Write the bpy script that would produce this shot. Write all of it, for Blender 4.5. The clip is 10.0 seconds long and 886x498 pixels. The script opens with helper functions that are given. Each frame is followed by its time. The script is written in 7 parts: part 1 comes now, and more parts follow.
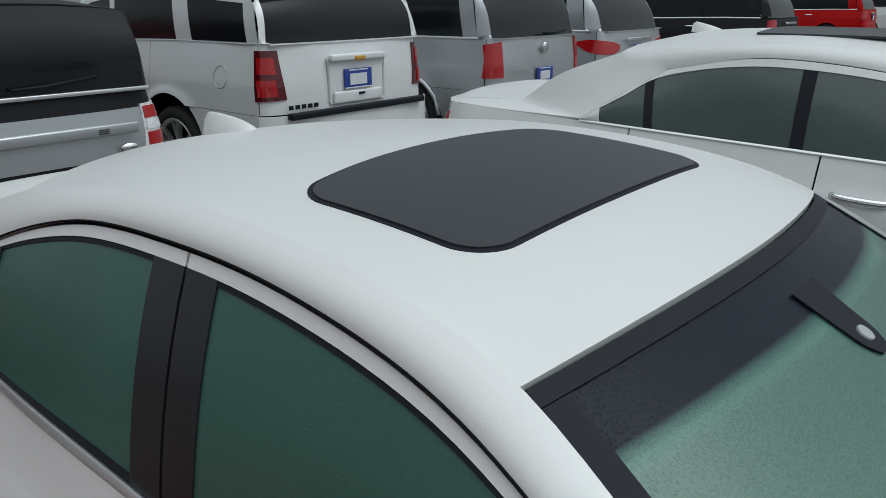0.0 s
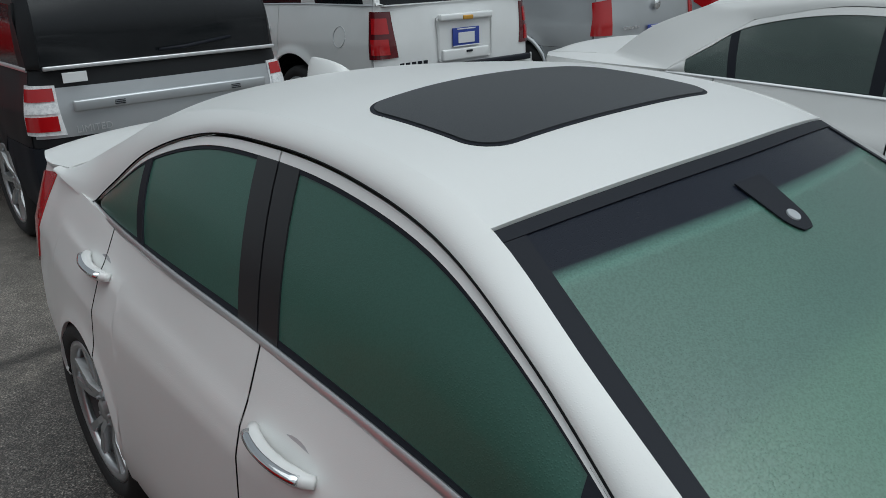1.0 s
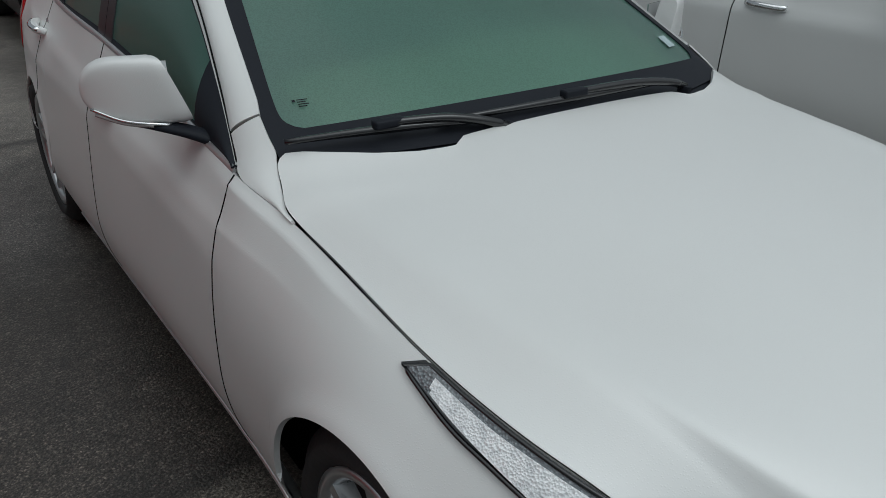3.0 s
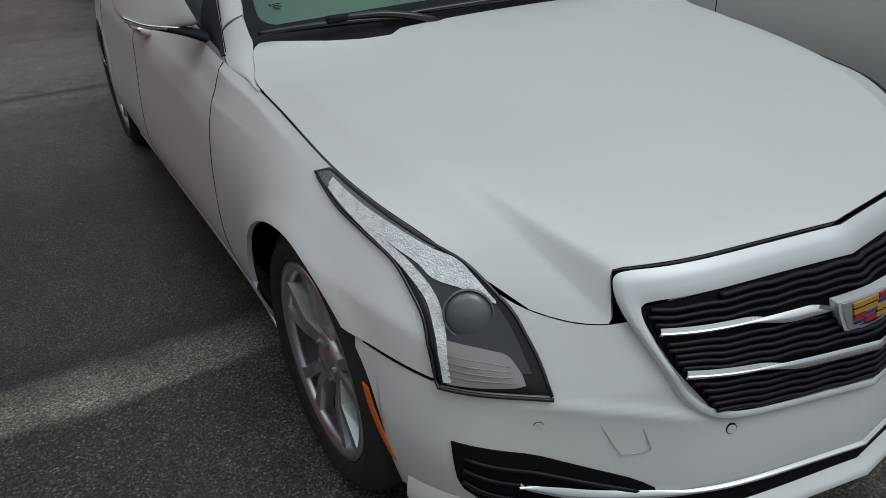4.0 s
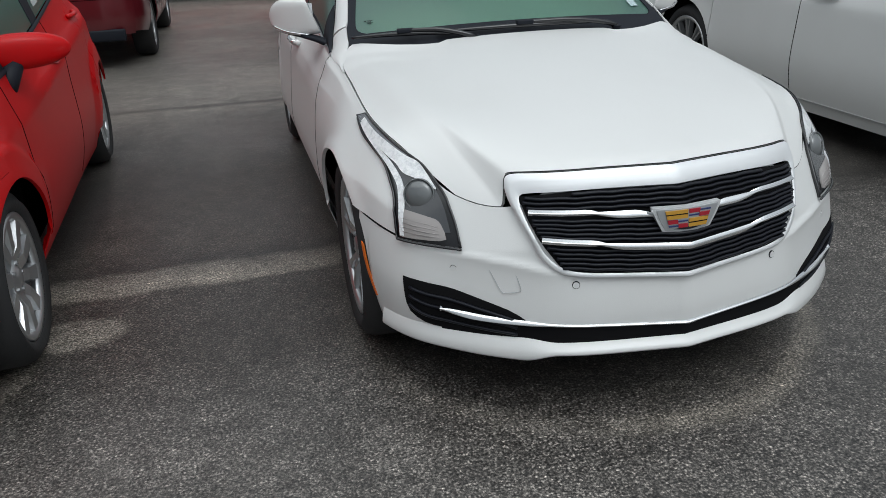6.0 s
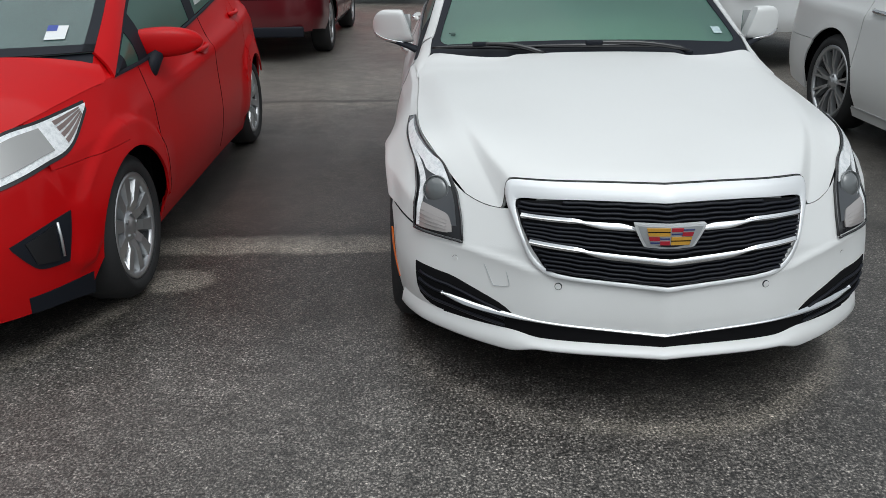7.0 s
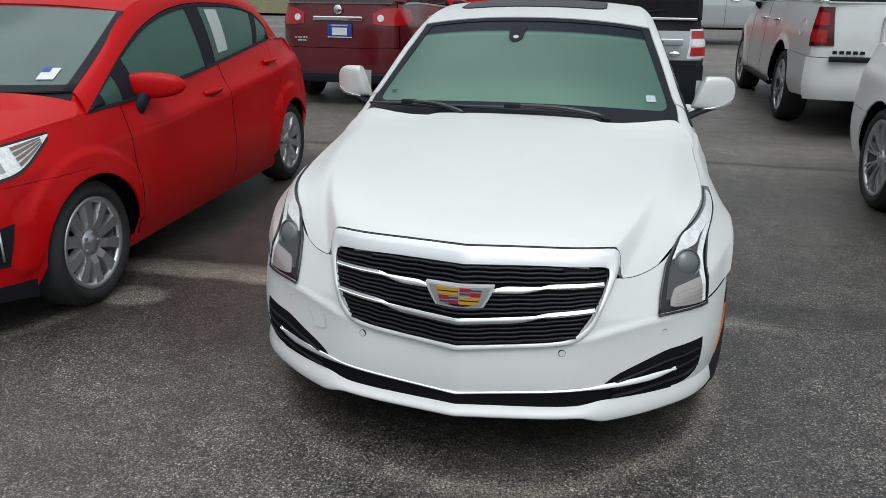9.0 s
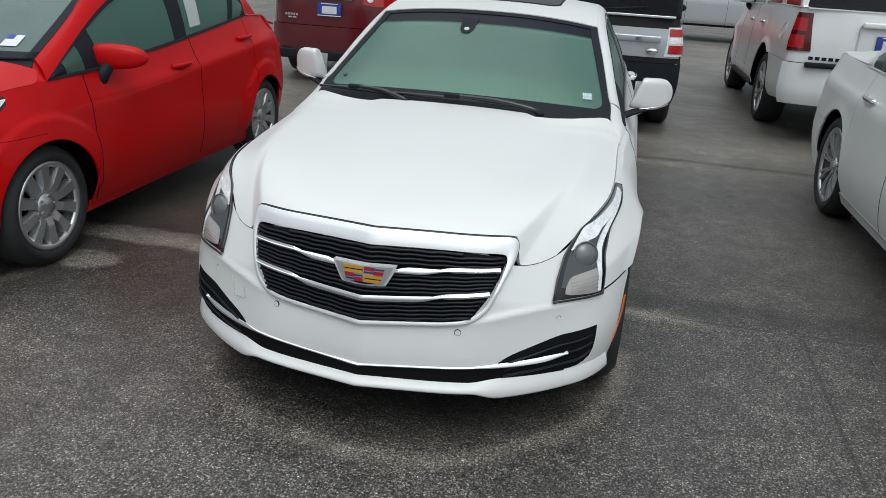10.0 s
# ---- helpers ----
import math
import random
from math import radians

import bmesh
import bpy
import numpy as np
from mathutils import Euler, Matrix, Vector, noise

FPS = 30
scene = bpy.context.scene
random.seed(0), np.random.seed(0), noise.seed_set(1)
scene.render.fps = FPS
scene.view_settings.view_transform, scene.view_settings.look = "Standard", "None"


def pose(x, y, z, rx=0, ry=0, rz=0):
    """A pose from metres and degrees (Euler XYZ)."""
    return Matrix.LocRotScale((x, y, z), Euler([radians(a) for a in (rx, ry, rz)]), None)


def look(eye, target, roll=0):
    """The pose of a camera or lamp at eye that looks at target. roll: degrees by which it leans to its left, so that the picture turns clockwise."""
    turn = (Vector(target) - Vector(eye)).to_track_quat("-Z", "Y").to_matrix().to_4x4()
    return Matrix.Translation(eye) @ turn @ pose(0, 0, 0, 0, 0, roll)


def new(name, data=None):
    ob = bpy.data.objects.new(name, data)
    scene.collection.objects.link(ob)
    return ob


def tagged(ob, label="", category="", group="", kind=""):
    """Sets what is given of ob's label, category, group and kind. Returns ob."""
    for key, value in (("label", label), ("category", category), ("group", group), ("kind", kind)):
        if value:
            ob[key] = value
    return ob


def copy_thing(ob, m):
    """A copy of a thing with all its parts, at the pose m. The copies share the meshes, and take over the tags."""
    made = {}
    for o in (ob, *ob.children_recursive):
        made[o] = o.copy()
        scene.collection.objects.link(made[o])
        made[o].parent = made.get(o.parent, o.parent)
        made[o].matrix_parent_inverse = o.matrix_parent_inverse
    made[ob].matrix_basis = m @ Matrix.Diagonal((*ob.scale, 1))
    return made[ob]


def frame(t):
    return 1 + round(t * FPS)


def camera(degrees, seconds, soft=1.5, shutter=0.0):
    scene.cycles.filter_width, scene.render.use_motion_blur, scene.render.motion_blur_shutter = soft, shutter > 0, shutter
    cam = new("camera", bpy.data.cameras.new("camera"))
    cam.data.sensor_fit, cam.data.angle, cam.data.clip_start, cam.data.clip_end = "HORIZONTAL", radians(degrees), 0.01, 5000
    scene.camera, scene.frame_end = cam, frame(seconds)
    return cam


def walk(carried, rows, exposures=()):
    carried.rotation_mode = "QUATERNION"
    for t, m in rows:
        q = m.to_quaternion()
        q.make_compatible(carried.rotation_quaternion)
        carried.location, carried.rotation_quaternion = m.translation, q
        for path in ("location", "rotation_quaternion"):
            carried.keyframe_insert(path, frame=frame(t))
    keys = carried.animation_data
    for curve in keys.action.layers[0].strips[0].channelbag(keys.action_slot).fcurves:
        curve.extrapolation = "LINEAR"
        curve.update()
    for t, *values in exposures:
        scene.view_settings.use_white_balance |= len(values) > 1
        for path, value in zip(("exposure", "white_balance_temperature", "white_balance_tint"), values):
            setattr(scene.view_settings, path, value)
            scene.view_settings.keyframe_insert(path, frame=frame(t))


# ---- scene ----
cam = camera(60.6, 10.0, soft=0.8)
PATH = [
    (0, (-1.182, -0.654, 1.668), (0.279, 0.553, 1.031), 0.1),
    (0.5, (-1.334, -0.845, 1.676), (0.067, 0.435, 1.042), 0.1),
    (1, (-1.339, -1.039, 1.656), (-0.122, 0.377, 0.939), -1.7),
    (1.5, (-1.274, -1.276, 1.564), (-0.248, 0.233, 0.745), 0.4),
    (2, (-1.353, -1.609, 1.503), (-0.267, -0.122, 0.724), -0.4),
    (2.5, (-1.375, -1.936, 1.471), (-0.233, -0.513, 0.65), 4.0),
    (3, (-1.258, -2.256, 1.425), (-0.214, -0.8, 0.536), 0.8),
    (3.2, (-1.227, -2.381, 1.419), (-0.227, -0.933, 0.469), -1.4),
    (4.3, (-1.246, -3.053, 1.36), (-0.465, -1.459, 0.439), -0.8),
    (4.5, (-1.212, -3.166, 1.343), (-0.497, -1.518, 0.463), 0.1),
    (5, (-1.101, -3.449, 1.307), (-0.609, -1.715, 0.44), -3.0),
    (5.5, (-1.168, -3.731, 1.339), (-0.646, -1.971, 0.546), -3.0),
    (5.7, (-1.182, -3.813, 1.356), (-0.659, -2.057, 0.554), -3.0),
    (6.8, (-0.747, -4.216, 1.4), (-0.684, -2.39, 0.586), 0.5),
    (7, (-0.665, -4.257, 1.413), (-0.654, -2.414, 0.637), -0.6),
    (7.5, (-0.364, -4.241, 1.407), (-0.449, -2.394, 0.644), -0.9),
    (8, (-0.118, -4.285, 1.441), (-0.283, -2.419, 0.74), -4.4),
    (8.5, (0.181, -4.342, 1.474), (-0.113, -2.467, 0.843), 0.5),
    (9, (0.378, -4.28, 1.473), (-0.01, -2.434, 0.807), 0.5),
    (9.5, (0.539, -4.279, 1.499), (0.145, -2.44, 0.816), 1.3),
    (10, (0.694, -4.352, 1.532), (0.309, -2.522, 0.823), 3.6),
]
walk(cam, [(t, look(eye, target, roll)) for t, eye, target, roll in PATH],
     [(0.0, -0.26, 5950, 2), (1.0, -0.30, 5950, 2), (1.5, -0.14, 5950, 2), (2.5, -0.29, 5970, 2), (3.0, -0.64, 6000, 2), (4.5, -0.72, 6000, 4), (5.0, -0.60, 6020, 4), (5.5, -0.24, 6050, 5), (7.0, 0.0, 6100, 5), (10.0, 0.06, 6080, 4)])

# ---- light ----
world = bpy.data.worlds.new("overcast")
world.use_nodes = True
scene.world = world
_n, _l = world.node_tree.nodes, world.node_tree.links
_sky = _n.new("ShaderNodeTexSky")
_sky.sky_type, _sky.sun_disc = "NISHITA", False
_sky.sun_elevation, _sky.sun_rotation, _sky.dust_density = radians(58), radians(150), 4.0
_hsv = _n.new("ShaderNodeHueSaturation")
_hsv.inputs["Saturation"].default_value = 0.14
_l.new(_sky.outputs[0], _hsv.inputs["Color"])
# an overcast sky grows brighter towards the zenith
_way = _n.new("ShaderNodeTexCoord")
_xyz = _n.new("ShaderNodeSeparateXYZ")
_rise = _n.new("ShaderNodeMapRange")
_rise.inputs[1].default_value, _rise.inputs[2].default_value = 0.0, 1.0
_rise.inputs[3].default_value, _rise.inputs[4].default_value = 0.62, 1.34
_lift = _n.new("ShaderNodeMix")
_lift.data_type, _lift.blend_type = "RGBA", "MULTIPLY"
_lift.inputs[0].default_value = 1.0
_l.new(_way.outputs["Generated"], _xyz.inputs[0])
_l.new(_xyz.outputs[2], _rise.inputs[0])
_l.new(_hsv.outputs[0], _lift.inputs[6])
_l.new(_rise.outputs[0], _lift.inputs[7])
_l.new(_lift.outputs[2], _n["Background"].inputs["Color"])
_n["Background"].inputs["Strength"].default_value = 0.12
sun = new("sun", bpy.data.lights.new("sun", "SUN"))
sun.data.energy, sun.data.angle, sun.data.color = 1.0, radians(70), (1.0, 0.97, 0.93)
sun.matrix_world = look((-3, 0.5, 10), (0, 0, 0))


# ---- materials ----
def material(name, base, rough=0.5, metal=0.0, coat=0.0, transmission=0.0, ior=1.5, emit=None):
    m = bpy.data.materials.new(name)
    m.use_nodes = True
    p = m.node_tree.nodes["Principled BSDF"]
    p.inputs["Base Color"].default_value = (*base, 1)
    p.inputs["Roughness"].default_value, p.inputs["Metallic"].default_value = rough, metal
    p.inputs["Coat Weight"].default_value, p.inputs["Coat Roughness"].default_value = coat, 0.06
    p.inputs["Transmission Weight"].default_value, p.inputs["IOR"].default_value = transmission, ior
    return m


def node(m, kind, **values):
    n = m.node_tree.nodes.new("ShaderNode" + kind)
    for key, value in values.items():
        n.inputs[key].default_value = value
    return n


def link(m, a, b):
    m.node_tree.links.new(a, b)


def coords(m, scale=1.0):
    c = node(m, "TexCoord")
    s = node(m, "Mapping")
    s.inputs["Scale"].default_value = (scale, scale, scale) if not isinstance(scale, tuple) else scale
    link(m, c.outputs["Object"], s.inputs["Vector"])
    return s.outputs["Vector"]


def noise_of(m, vec, scale, detail=4.0, rough=0.5):
    n = node(m, "TexNoise", Scale=scale, Detail=detail, Roughness=rough)
    link(m, vec, n.inputs["Vector"])
    return n.outputs["Fac"]


def ramp(m, fac, stops):
    r = m.node_tree.nodes.new("ShaderNodeValToRGB")
    while len(r.color_ramp.elements) < len(stops):
        r.color_ramp.elements.new(0.5)
    for e, (at, c) in zip(r.color_ramp.elements, stops):
        e.position = at
        e.color = (*c, 1) if isinstance(c, tuple) else (c, c, c, 1)
    link(m, fac, r.inputs["Fac"])
    return r.outputs["Color"]


def bump(m, height, strength, distance):
    b = node(m, "Bump", Strength=strength, Distance=distance)
    link(m, height, b.inputs["Height"])
    link(m, b.outputs["Normal"], m.node_tree.nodes["Principled BSDF"].inputs["Normal"])
    return b


def mix(m, fac, a, b):
    x = m.node_tree.nodes.new("ShaderNodeMix")
    x.data_type = "RGBA"
    for sock, val in ((x.inputs[0], fac), (x.inputs[6], a), (x.inputs[7], b)):
        if isinstance(val, (int, float)):
            sock.default_value = val
        elif isinstance(val, tuple):
            sock.default_value = (*val, 1)
        else:
            link(m, val, sock)
    return x.outputs[2]


def paint(name, base, metal=0.0, rough=0.35, mist=0.5, grime=(0.45, 0.42, 0.38), coat=1.0):
    """Car lacquer, misted with rain: fine beads in the clear coat and thin uneven road film."""
    m = material(name, base, rough, metal, coat)
    p = m.node_tree.nodes["Principled BSDF"]
    v = coords(m)
    film = ramp(m, noise_of(m, v, 3.0, 6.0), [(0.45, 0.0), (0.8, 0.14)])
    link(m, mix(m, film, base, grime), p.inputs["Base Color"])
    bead = node(m, "TexVoronoi", Scale=260.0)
    link(m, v, bead.inputs["Vector"])
    beads = ramp(m, bead.outputs["Distance"], [(0.0, 1.0), (0.38, 0.0)])
    b = bump(m, beads, 0.10 * mist, 0.002)
    link(m, b.outputs["Normal"], p.inputs["Coat Normal"])
    link(m, ramp(m, noise_of(m, v, 2.0, 3.0), [(0.3, 0.08 + 0.22 * mist), (0.7, 0.12 + 0.34 * mist)]), p.inputs["Coat Roughness"])
    return m


def misted_glass(name, base, rough, transmission, coat=0.6, beaded=0.5):
    """Tinted window glass, fogged and beaded with rain."""
    m = material(name, base, rough, 0.0, coat, transmission, 1.45)
    p = m.node_tree.nodes["Principled BSDF"]
    v = coords(m)
    bead = node(m, "TexVoronoi", Scale=230.0)
    link(m, v, bead.inputs["Vector"])
    where = ramp(m, noise_of(m, v, 5.0, 5.0), [(0.35, 0.25), (0.62, 1.0)])
    drops = ramp(m, bead.outputs["Distance"], [(0.10, 1.0), (0.42, 0.0)])
    amount = m.node_tree.nodes.new("ShaderNodeMix")
    amount.data_type, amount.blend_type = "RGBA", "MULTIPLY"
    amount.inputs[0].default_value = 1.0
    link(m, drops, amount.inputs[6])
    link(m, where, amount.inputs[7])
    b = bump(m, amount.outputs[2], 0.5 * beaded, 0.003)
    link(m, b.outputs["Normal"], p.inputs["Coat Normal"])
    shade = ramp(m, noise_of(m, v, 1.6, 3.0), [(0.3, tuple(0.80 * c for c in base)), (0.7, base)])
    grain = ramp(m, noise_of(m, v, 260.0, 2.0), [(0.38, 1 - 0.55 * beaded), (0.58, 1.0)])
    fleck = mix(m, grain, tuple(0.45 * c for c in base), (1.0, 1.0, 1.0))
    both = m.node_tree.nodes.new("ShaderNodeMix")
    both.data_type, both.blend_type = "RGBA", "MULTIPLY"
    both.inputs[0].default_value = 1.0
    link(m, shade, both.inputs[6])
    link(m, fleck, both.inputs[7])
    link(m, both.outputs[2], p.inputs["Base Color"])
    return m


WHITE = paint("pearl_white_paint", (0.75, 0.752, 0.742), 0.0, 0.4, 1.0, (0.62, 0.60, 0.57))
WHITE_TRUCK = paint("white_paint", (0.80, 0.81, 0.81), 0.0, 0.35, 0.4)
RED = paint("race_red_paint", (0.50, 0.002, 0.004), 0.0, 0.4, 0.02, (0.28, 0.004, 0.006), 0.22)
RED.node_tree.nodes["Principled BSDF"].inputs["Specular IOR Level"].default_value = 0.12
MAROON = paint("dark_red_paint", (0.13, 0.008, 0.014), 0.3, 0.3, 0.2, (0.12, 0.05, 0.05))
BLACK_PAINT = paint("black_paint", (0.012, 0.013, 0.015), 0.0, 0.50, 0.2, (0.03, 0.03, 0.03), 0.06)
BLACK_PAINT.node_tree.nodes["Principled BSDF"].inputs["Specular IOR Level"].default_value = 0.25
SILVER = paint("silver_paint", (0.50, 0.52, 0.54), 0.6, 0.35, 0.3, (0.35, 0.35, 0.35))
PLASTIC = material("black_plastic", (0.013, 0.015, 0.021), 0.55)
PLASTIC.node_tree.nodes["Principled BSDF"].inputs["Specular IOR Level"].default_value = 0.17
GRILLE_BLACK = material("black_grille_plastic", (0.006, 0.007, 0.012), 0.40)
GRILLE_BLACK.node_tree.nodes["Principled BSDF"].inputs["Specular IOR Level"].default_value = 0.28
GLOSS_BLACK = material("gloss_black_trim", (0.012, 0.012, 0.014), 0.35, 0.0, 0.08)
SHADOW = material("dark_inner_panel", (0.009, 0.009, 0.010), 0.9)
SHADOW.node_tree.nodes["Principled BSDF"].inputs["Specular IOR Level"].default_value = 0.08
BADGE_SILVER = material("badge_silver", (0.70, 0.71, 0.72), 0.35, 0.35, 0.5)
CHROME = material("chrome", (0.82, 0.83, 0.84), 0.12, 1.0)
BRIGHT = material("satin_bright_trim", (0.70, 0.71, 0.72), 0.28, 0.75)
BARREL = material("dull_grey_barrel", (0.09, 0.09, 0.092), 0.55, 0.5)
RIM = material("silver_alloy", (0.55, 0.56, 0.57), 0.32, 0.85)
LAMP_RED = material("red_lamp_glass", (0.42, 0.006, 0.010), 0.12, 0.0, 0.8)
LAMP_DARK = material("dark_red_lamp_glass", (0.10, 0.004, 0.008), 0.12, 0.0, 0.8)
LAMP_CLEAR = material("clear_lamp_glass", (0.85, 0.86, 0.87), 0.3, 0.0, 0.6)
LAMP_SMOKE = material("smoked_lamp_glass", (0.022, 0.024, 0.027), 0.20, 0.0, 0.08)
LAMP_SMOKE.node_tree.nodes["Principled BSDF"].inputs["Specular IOR Level"].default_value = 0.3
LAMP_FLOOR = material("smoked_grey_lamp_inside", (0.055, 0.058, 0.064), 0.22, 0.0, 0.35)
LAMP_LENS = material("pale_lamp_lens", (0.40, 0.395, 0.385), 0.22, 0.2, 0.6)
AMBER = material("amber_reflector", (0.75, 0.16, 0.02), 0.2, 0.0, 0.6)
GLASS_GREEN = misted_glass("misted_green_glass", (0.305, 0.605, 0.492), 0.34, 0.68, 0.25, 0.55)
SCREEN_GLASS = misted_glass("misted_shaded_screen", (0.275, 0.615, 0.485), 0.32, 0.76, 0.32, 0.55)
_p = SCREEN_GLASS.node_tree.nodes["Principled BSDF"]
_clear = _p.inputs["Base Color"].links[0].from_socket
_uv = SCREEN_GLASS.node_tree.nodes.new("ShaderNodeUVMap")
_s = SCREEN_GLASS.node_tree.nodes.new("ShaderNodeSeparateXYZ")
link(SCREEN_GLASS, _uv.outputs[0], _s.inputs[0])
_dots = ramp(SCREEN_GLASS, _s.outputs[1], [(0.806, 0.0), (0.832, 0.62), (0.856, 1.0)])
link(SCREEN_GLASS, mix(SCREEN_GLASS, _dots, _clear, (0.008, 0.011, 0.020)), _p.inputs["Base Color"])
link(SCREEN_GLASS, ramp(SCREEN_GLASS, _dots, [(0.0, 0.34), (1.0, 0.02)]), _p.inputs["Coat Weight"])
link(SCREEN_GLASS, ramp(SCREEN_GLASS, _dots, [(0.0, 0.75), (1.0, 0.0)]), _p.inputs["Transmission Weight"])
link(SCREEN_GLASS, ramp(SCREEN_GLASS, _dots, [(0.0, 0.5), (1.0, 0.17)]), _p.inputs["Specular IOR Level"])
GLASS_SIDE = misted_glass("misted_side_glass", (0.072, 0.190, 0.146), 0.30, 0.35, 0.2, 0.25)
GLASS_GREY = misted_glass("misted_grey_glass", (0.115, 0.165, 0.150), 0.22, 0.45, 0.4, 0.25)
GLASS_DARK = misted_glass("privacy_glass", (0.012, 0.014, 0.017), 0.12, 0.2, 0.1, 0.2)
GLASS_DARK.node_tree.nodes["Principled BSDF"].inputs["Specular IOR Level"].default_value = 0.3
GLASS_RED_CAR = misted_glass("fogged_screen_glass", (0.14, 0.23, 0.22), 0.25, 0.4, 0.4)
SUNROOF = misted_glass("rain_beaded_sunroof_glass", (0.036, 0.040, 0.045), 0.45, 0.1, 0.2, 0.22)
BEIGE = material("beige_leather", (0.40, 0.335, 0.225), 0.6)
PLATE_BLUE = material("plate_blue", (0.03, 0.06, 0.32), 0.4)
PLATE_WHITE = material("plate_white", (0.75, 0.76, 0.78), 0.5)
GOLD = material("gold_enamel", (0.62, 0.33, 0.04), 0.3, 0.2, 0.4)
LAMP_GREY = material("beaded_grey_lamp_glass", (0.20, 0.215, 0.23), 0.2, 0.2, 0.7)
FIN_BROWN = material("grey_brown_reflector", (0.23, 0.17, 0.155), 0.3, 0.2, 0.5)
SIGNAL = material("smoky_turn_signal", (0.36, 0.335, 0.325), 0.2, 0.1, 0.6)
LAMP_BALL = material("grey_projector_lens", (0.14, 0.148, 0.152), 0.16, 0.1, 0.7)
BLADE = material("satin_silver_blade", (0.78, 0.79, 0.80), 0.45, 0.45)
LAMP_BLACK = material("black_lamp_border", (0.010, 0.010, 0.012), 0.2, 0.0, 0.4)
ENAMEL_RED = material("red_enamel", (0.36, 0.006, 0.02), 0.3, 0.0, 0.4)
ENAMEL_BLUE = material("blue_enamel", (0.02, 0.035, 0.14), 0.3, 0.0, 0.4)
STICKER = material("pale_window_sticker", (0.42, 0.52, 0.54), 0.5)
SHEET_GREY = material("paper_behind_glass", (0.46, 0.49, 0.48), 0.6)
PAPER = material("white_paper", (0.75, 0.76, 0.76), 0.8)

for _m, _scale, _str in ((LAMP_CLEAR, 260.0, 0.35), (LAMP_LENS, 60.0, 0.02), (LAMP_GREY, 190.0, 0.7), (LAMP_SMOKE, 160.0, 0.02)):
    _v = coords(_m)
    _b = node(_m, "TexVoronoi", Scale=_scale)
    link(_m, _v, _b.inputs["Vector"])
    bump(_m, _b.outputs["Distance"], _str, 0.006)
_p = LAMP_CLEAR.node_tree.nodes["Principled BSDF"]
_v = coords(LAMP_CLEAR)
link(LAMP_CLEAR, ramp(LAMP_CLEAR, noise_of(LAMP_CLEAR, _v, 45.0, 5.0, 0.7), [(0.32, (0.66, 0.68, 0.70)), (0.55, (0.96, 0.97, 0.98))]), _p.inputs["Base Color"])
_p.inputs["Metallic"].default_value = 0.08
_v = coords(PLASTIC)
bump(PLASTIC, noise_of(PLASTIC, _v, 220.0, 2.0), 0.12, 0.002)
RUBBER = material("tyre_rubber", (0.020, 0.020, 0.021), 0.75)
_v = coords(RUBBER)
bump(RUBBER, noise_of(RUBBER, _v, 60.0, 3.0), 0.3, 0.004)


# ---- mesh helpers ----
def mesh_part(name, verts, faces, mat, parent=None, label="", smooth=True):
    me = bpy.data.meshes.new(name)
    me.from_pydata([tuple(float(c) for c in v) for v in verts], [], faces)
    if smooth is True:
        me.polygons.foreach_set("use_smooth", [True] * len(me.polygons))
    elif smooth is not False:
        me.polygons.foreach_set("use_smooth", smooth)
    me.materials.append(mat)
    me.update()
    ob = new(name, me)
    ob.parent = parent
    if label:
        ob["label"] = label
    return ob


def part(name, bm, mat, parent=None, label="", smooth=False):
    me = bpy.data.meshes.new(name)
    bm.to_mesh(me)
    bm.free()
    me.polygons.foreach_set("use_smooth", [smooth] * len(me.polygons))
    me.materials.append(mat)
    ob = new(name, me)
    ob.parent = parent
    if label:
        ob["label"] = label
    return ob


def thing(name, label, category, m=None, group="", kind=""):
    ob = new(name)
    ob.empty_display_size = 0.2
    if m is not None:
        ob.matrix_basis = m
    return tagged(ob, label, category, group, kind)


def spline(rows, per=12):
    """A dense smooth curve through the rows (any number of columns)."""
    r = np.array(rows, float)
    p = np.vstack([2 * r[0] - r[1], r, 2 * r[-1] - r[-2]])
    out = []
    for i in range(1, len(p) - 2):
        a, b, c, d = p[i - 1], p[i], p[i + 1], p[i + 2]
        for t in np.arange(per) / per:
            out.append(0.5 * (2 * b + (c - a) * t + (2 * a - 5 * b + 4 * c - d) * t * t + (3 * b - a - 3 * c + d) * t ** 3))
    out.append(p[-2])
    return np.array(out)


def along(curve, n):
    """n + 1 points evenly along a dense curve."""
    c = np.asarray(curve, float)
    s = np.concatenate([[0], np.cumsum(np.linalg.norm(np.diff(c[:, :3], axis=0), axis=1))])
    t = np.linspace(0, s[-1], n + 1)
    return np.stack([np.interp(t, s, c[:, k]) for k in range(c.shape[1])], 1)


def normals(P):
    a, b = np.gradient(P, axis=0), np.gradient(P, axis=1)
    n = np.cross(a, b)
    n /= np.maximum(np.linalg.norm(n, axis=2, keepdims=True), 1e-9)
    bad = np.linalg.norm(n, axis=2) < 0.5
    if bad.any():
        n[bad] = n[~bad].mean(axis=0)
    out = P.reshape(-1, 3).mean(axis=0) - np.array((0, 0, 0.45))
    if (n.reshape(-1, 3).mean(axis=0) * out).sum() < 0:
        n = -n
    return n


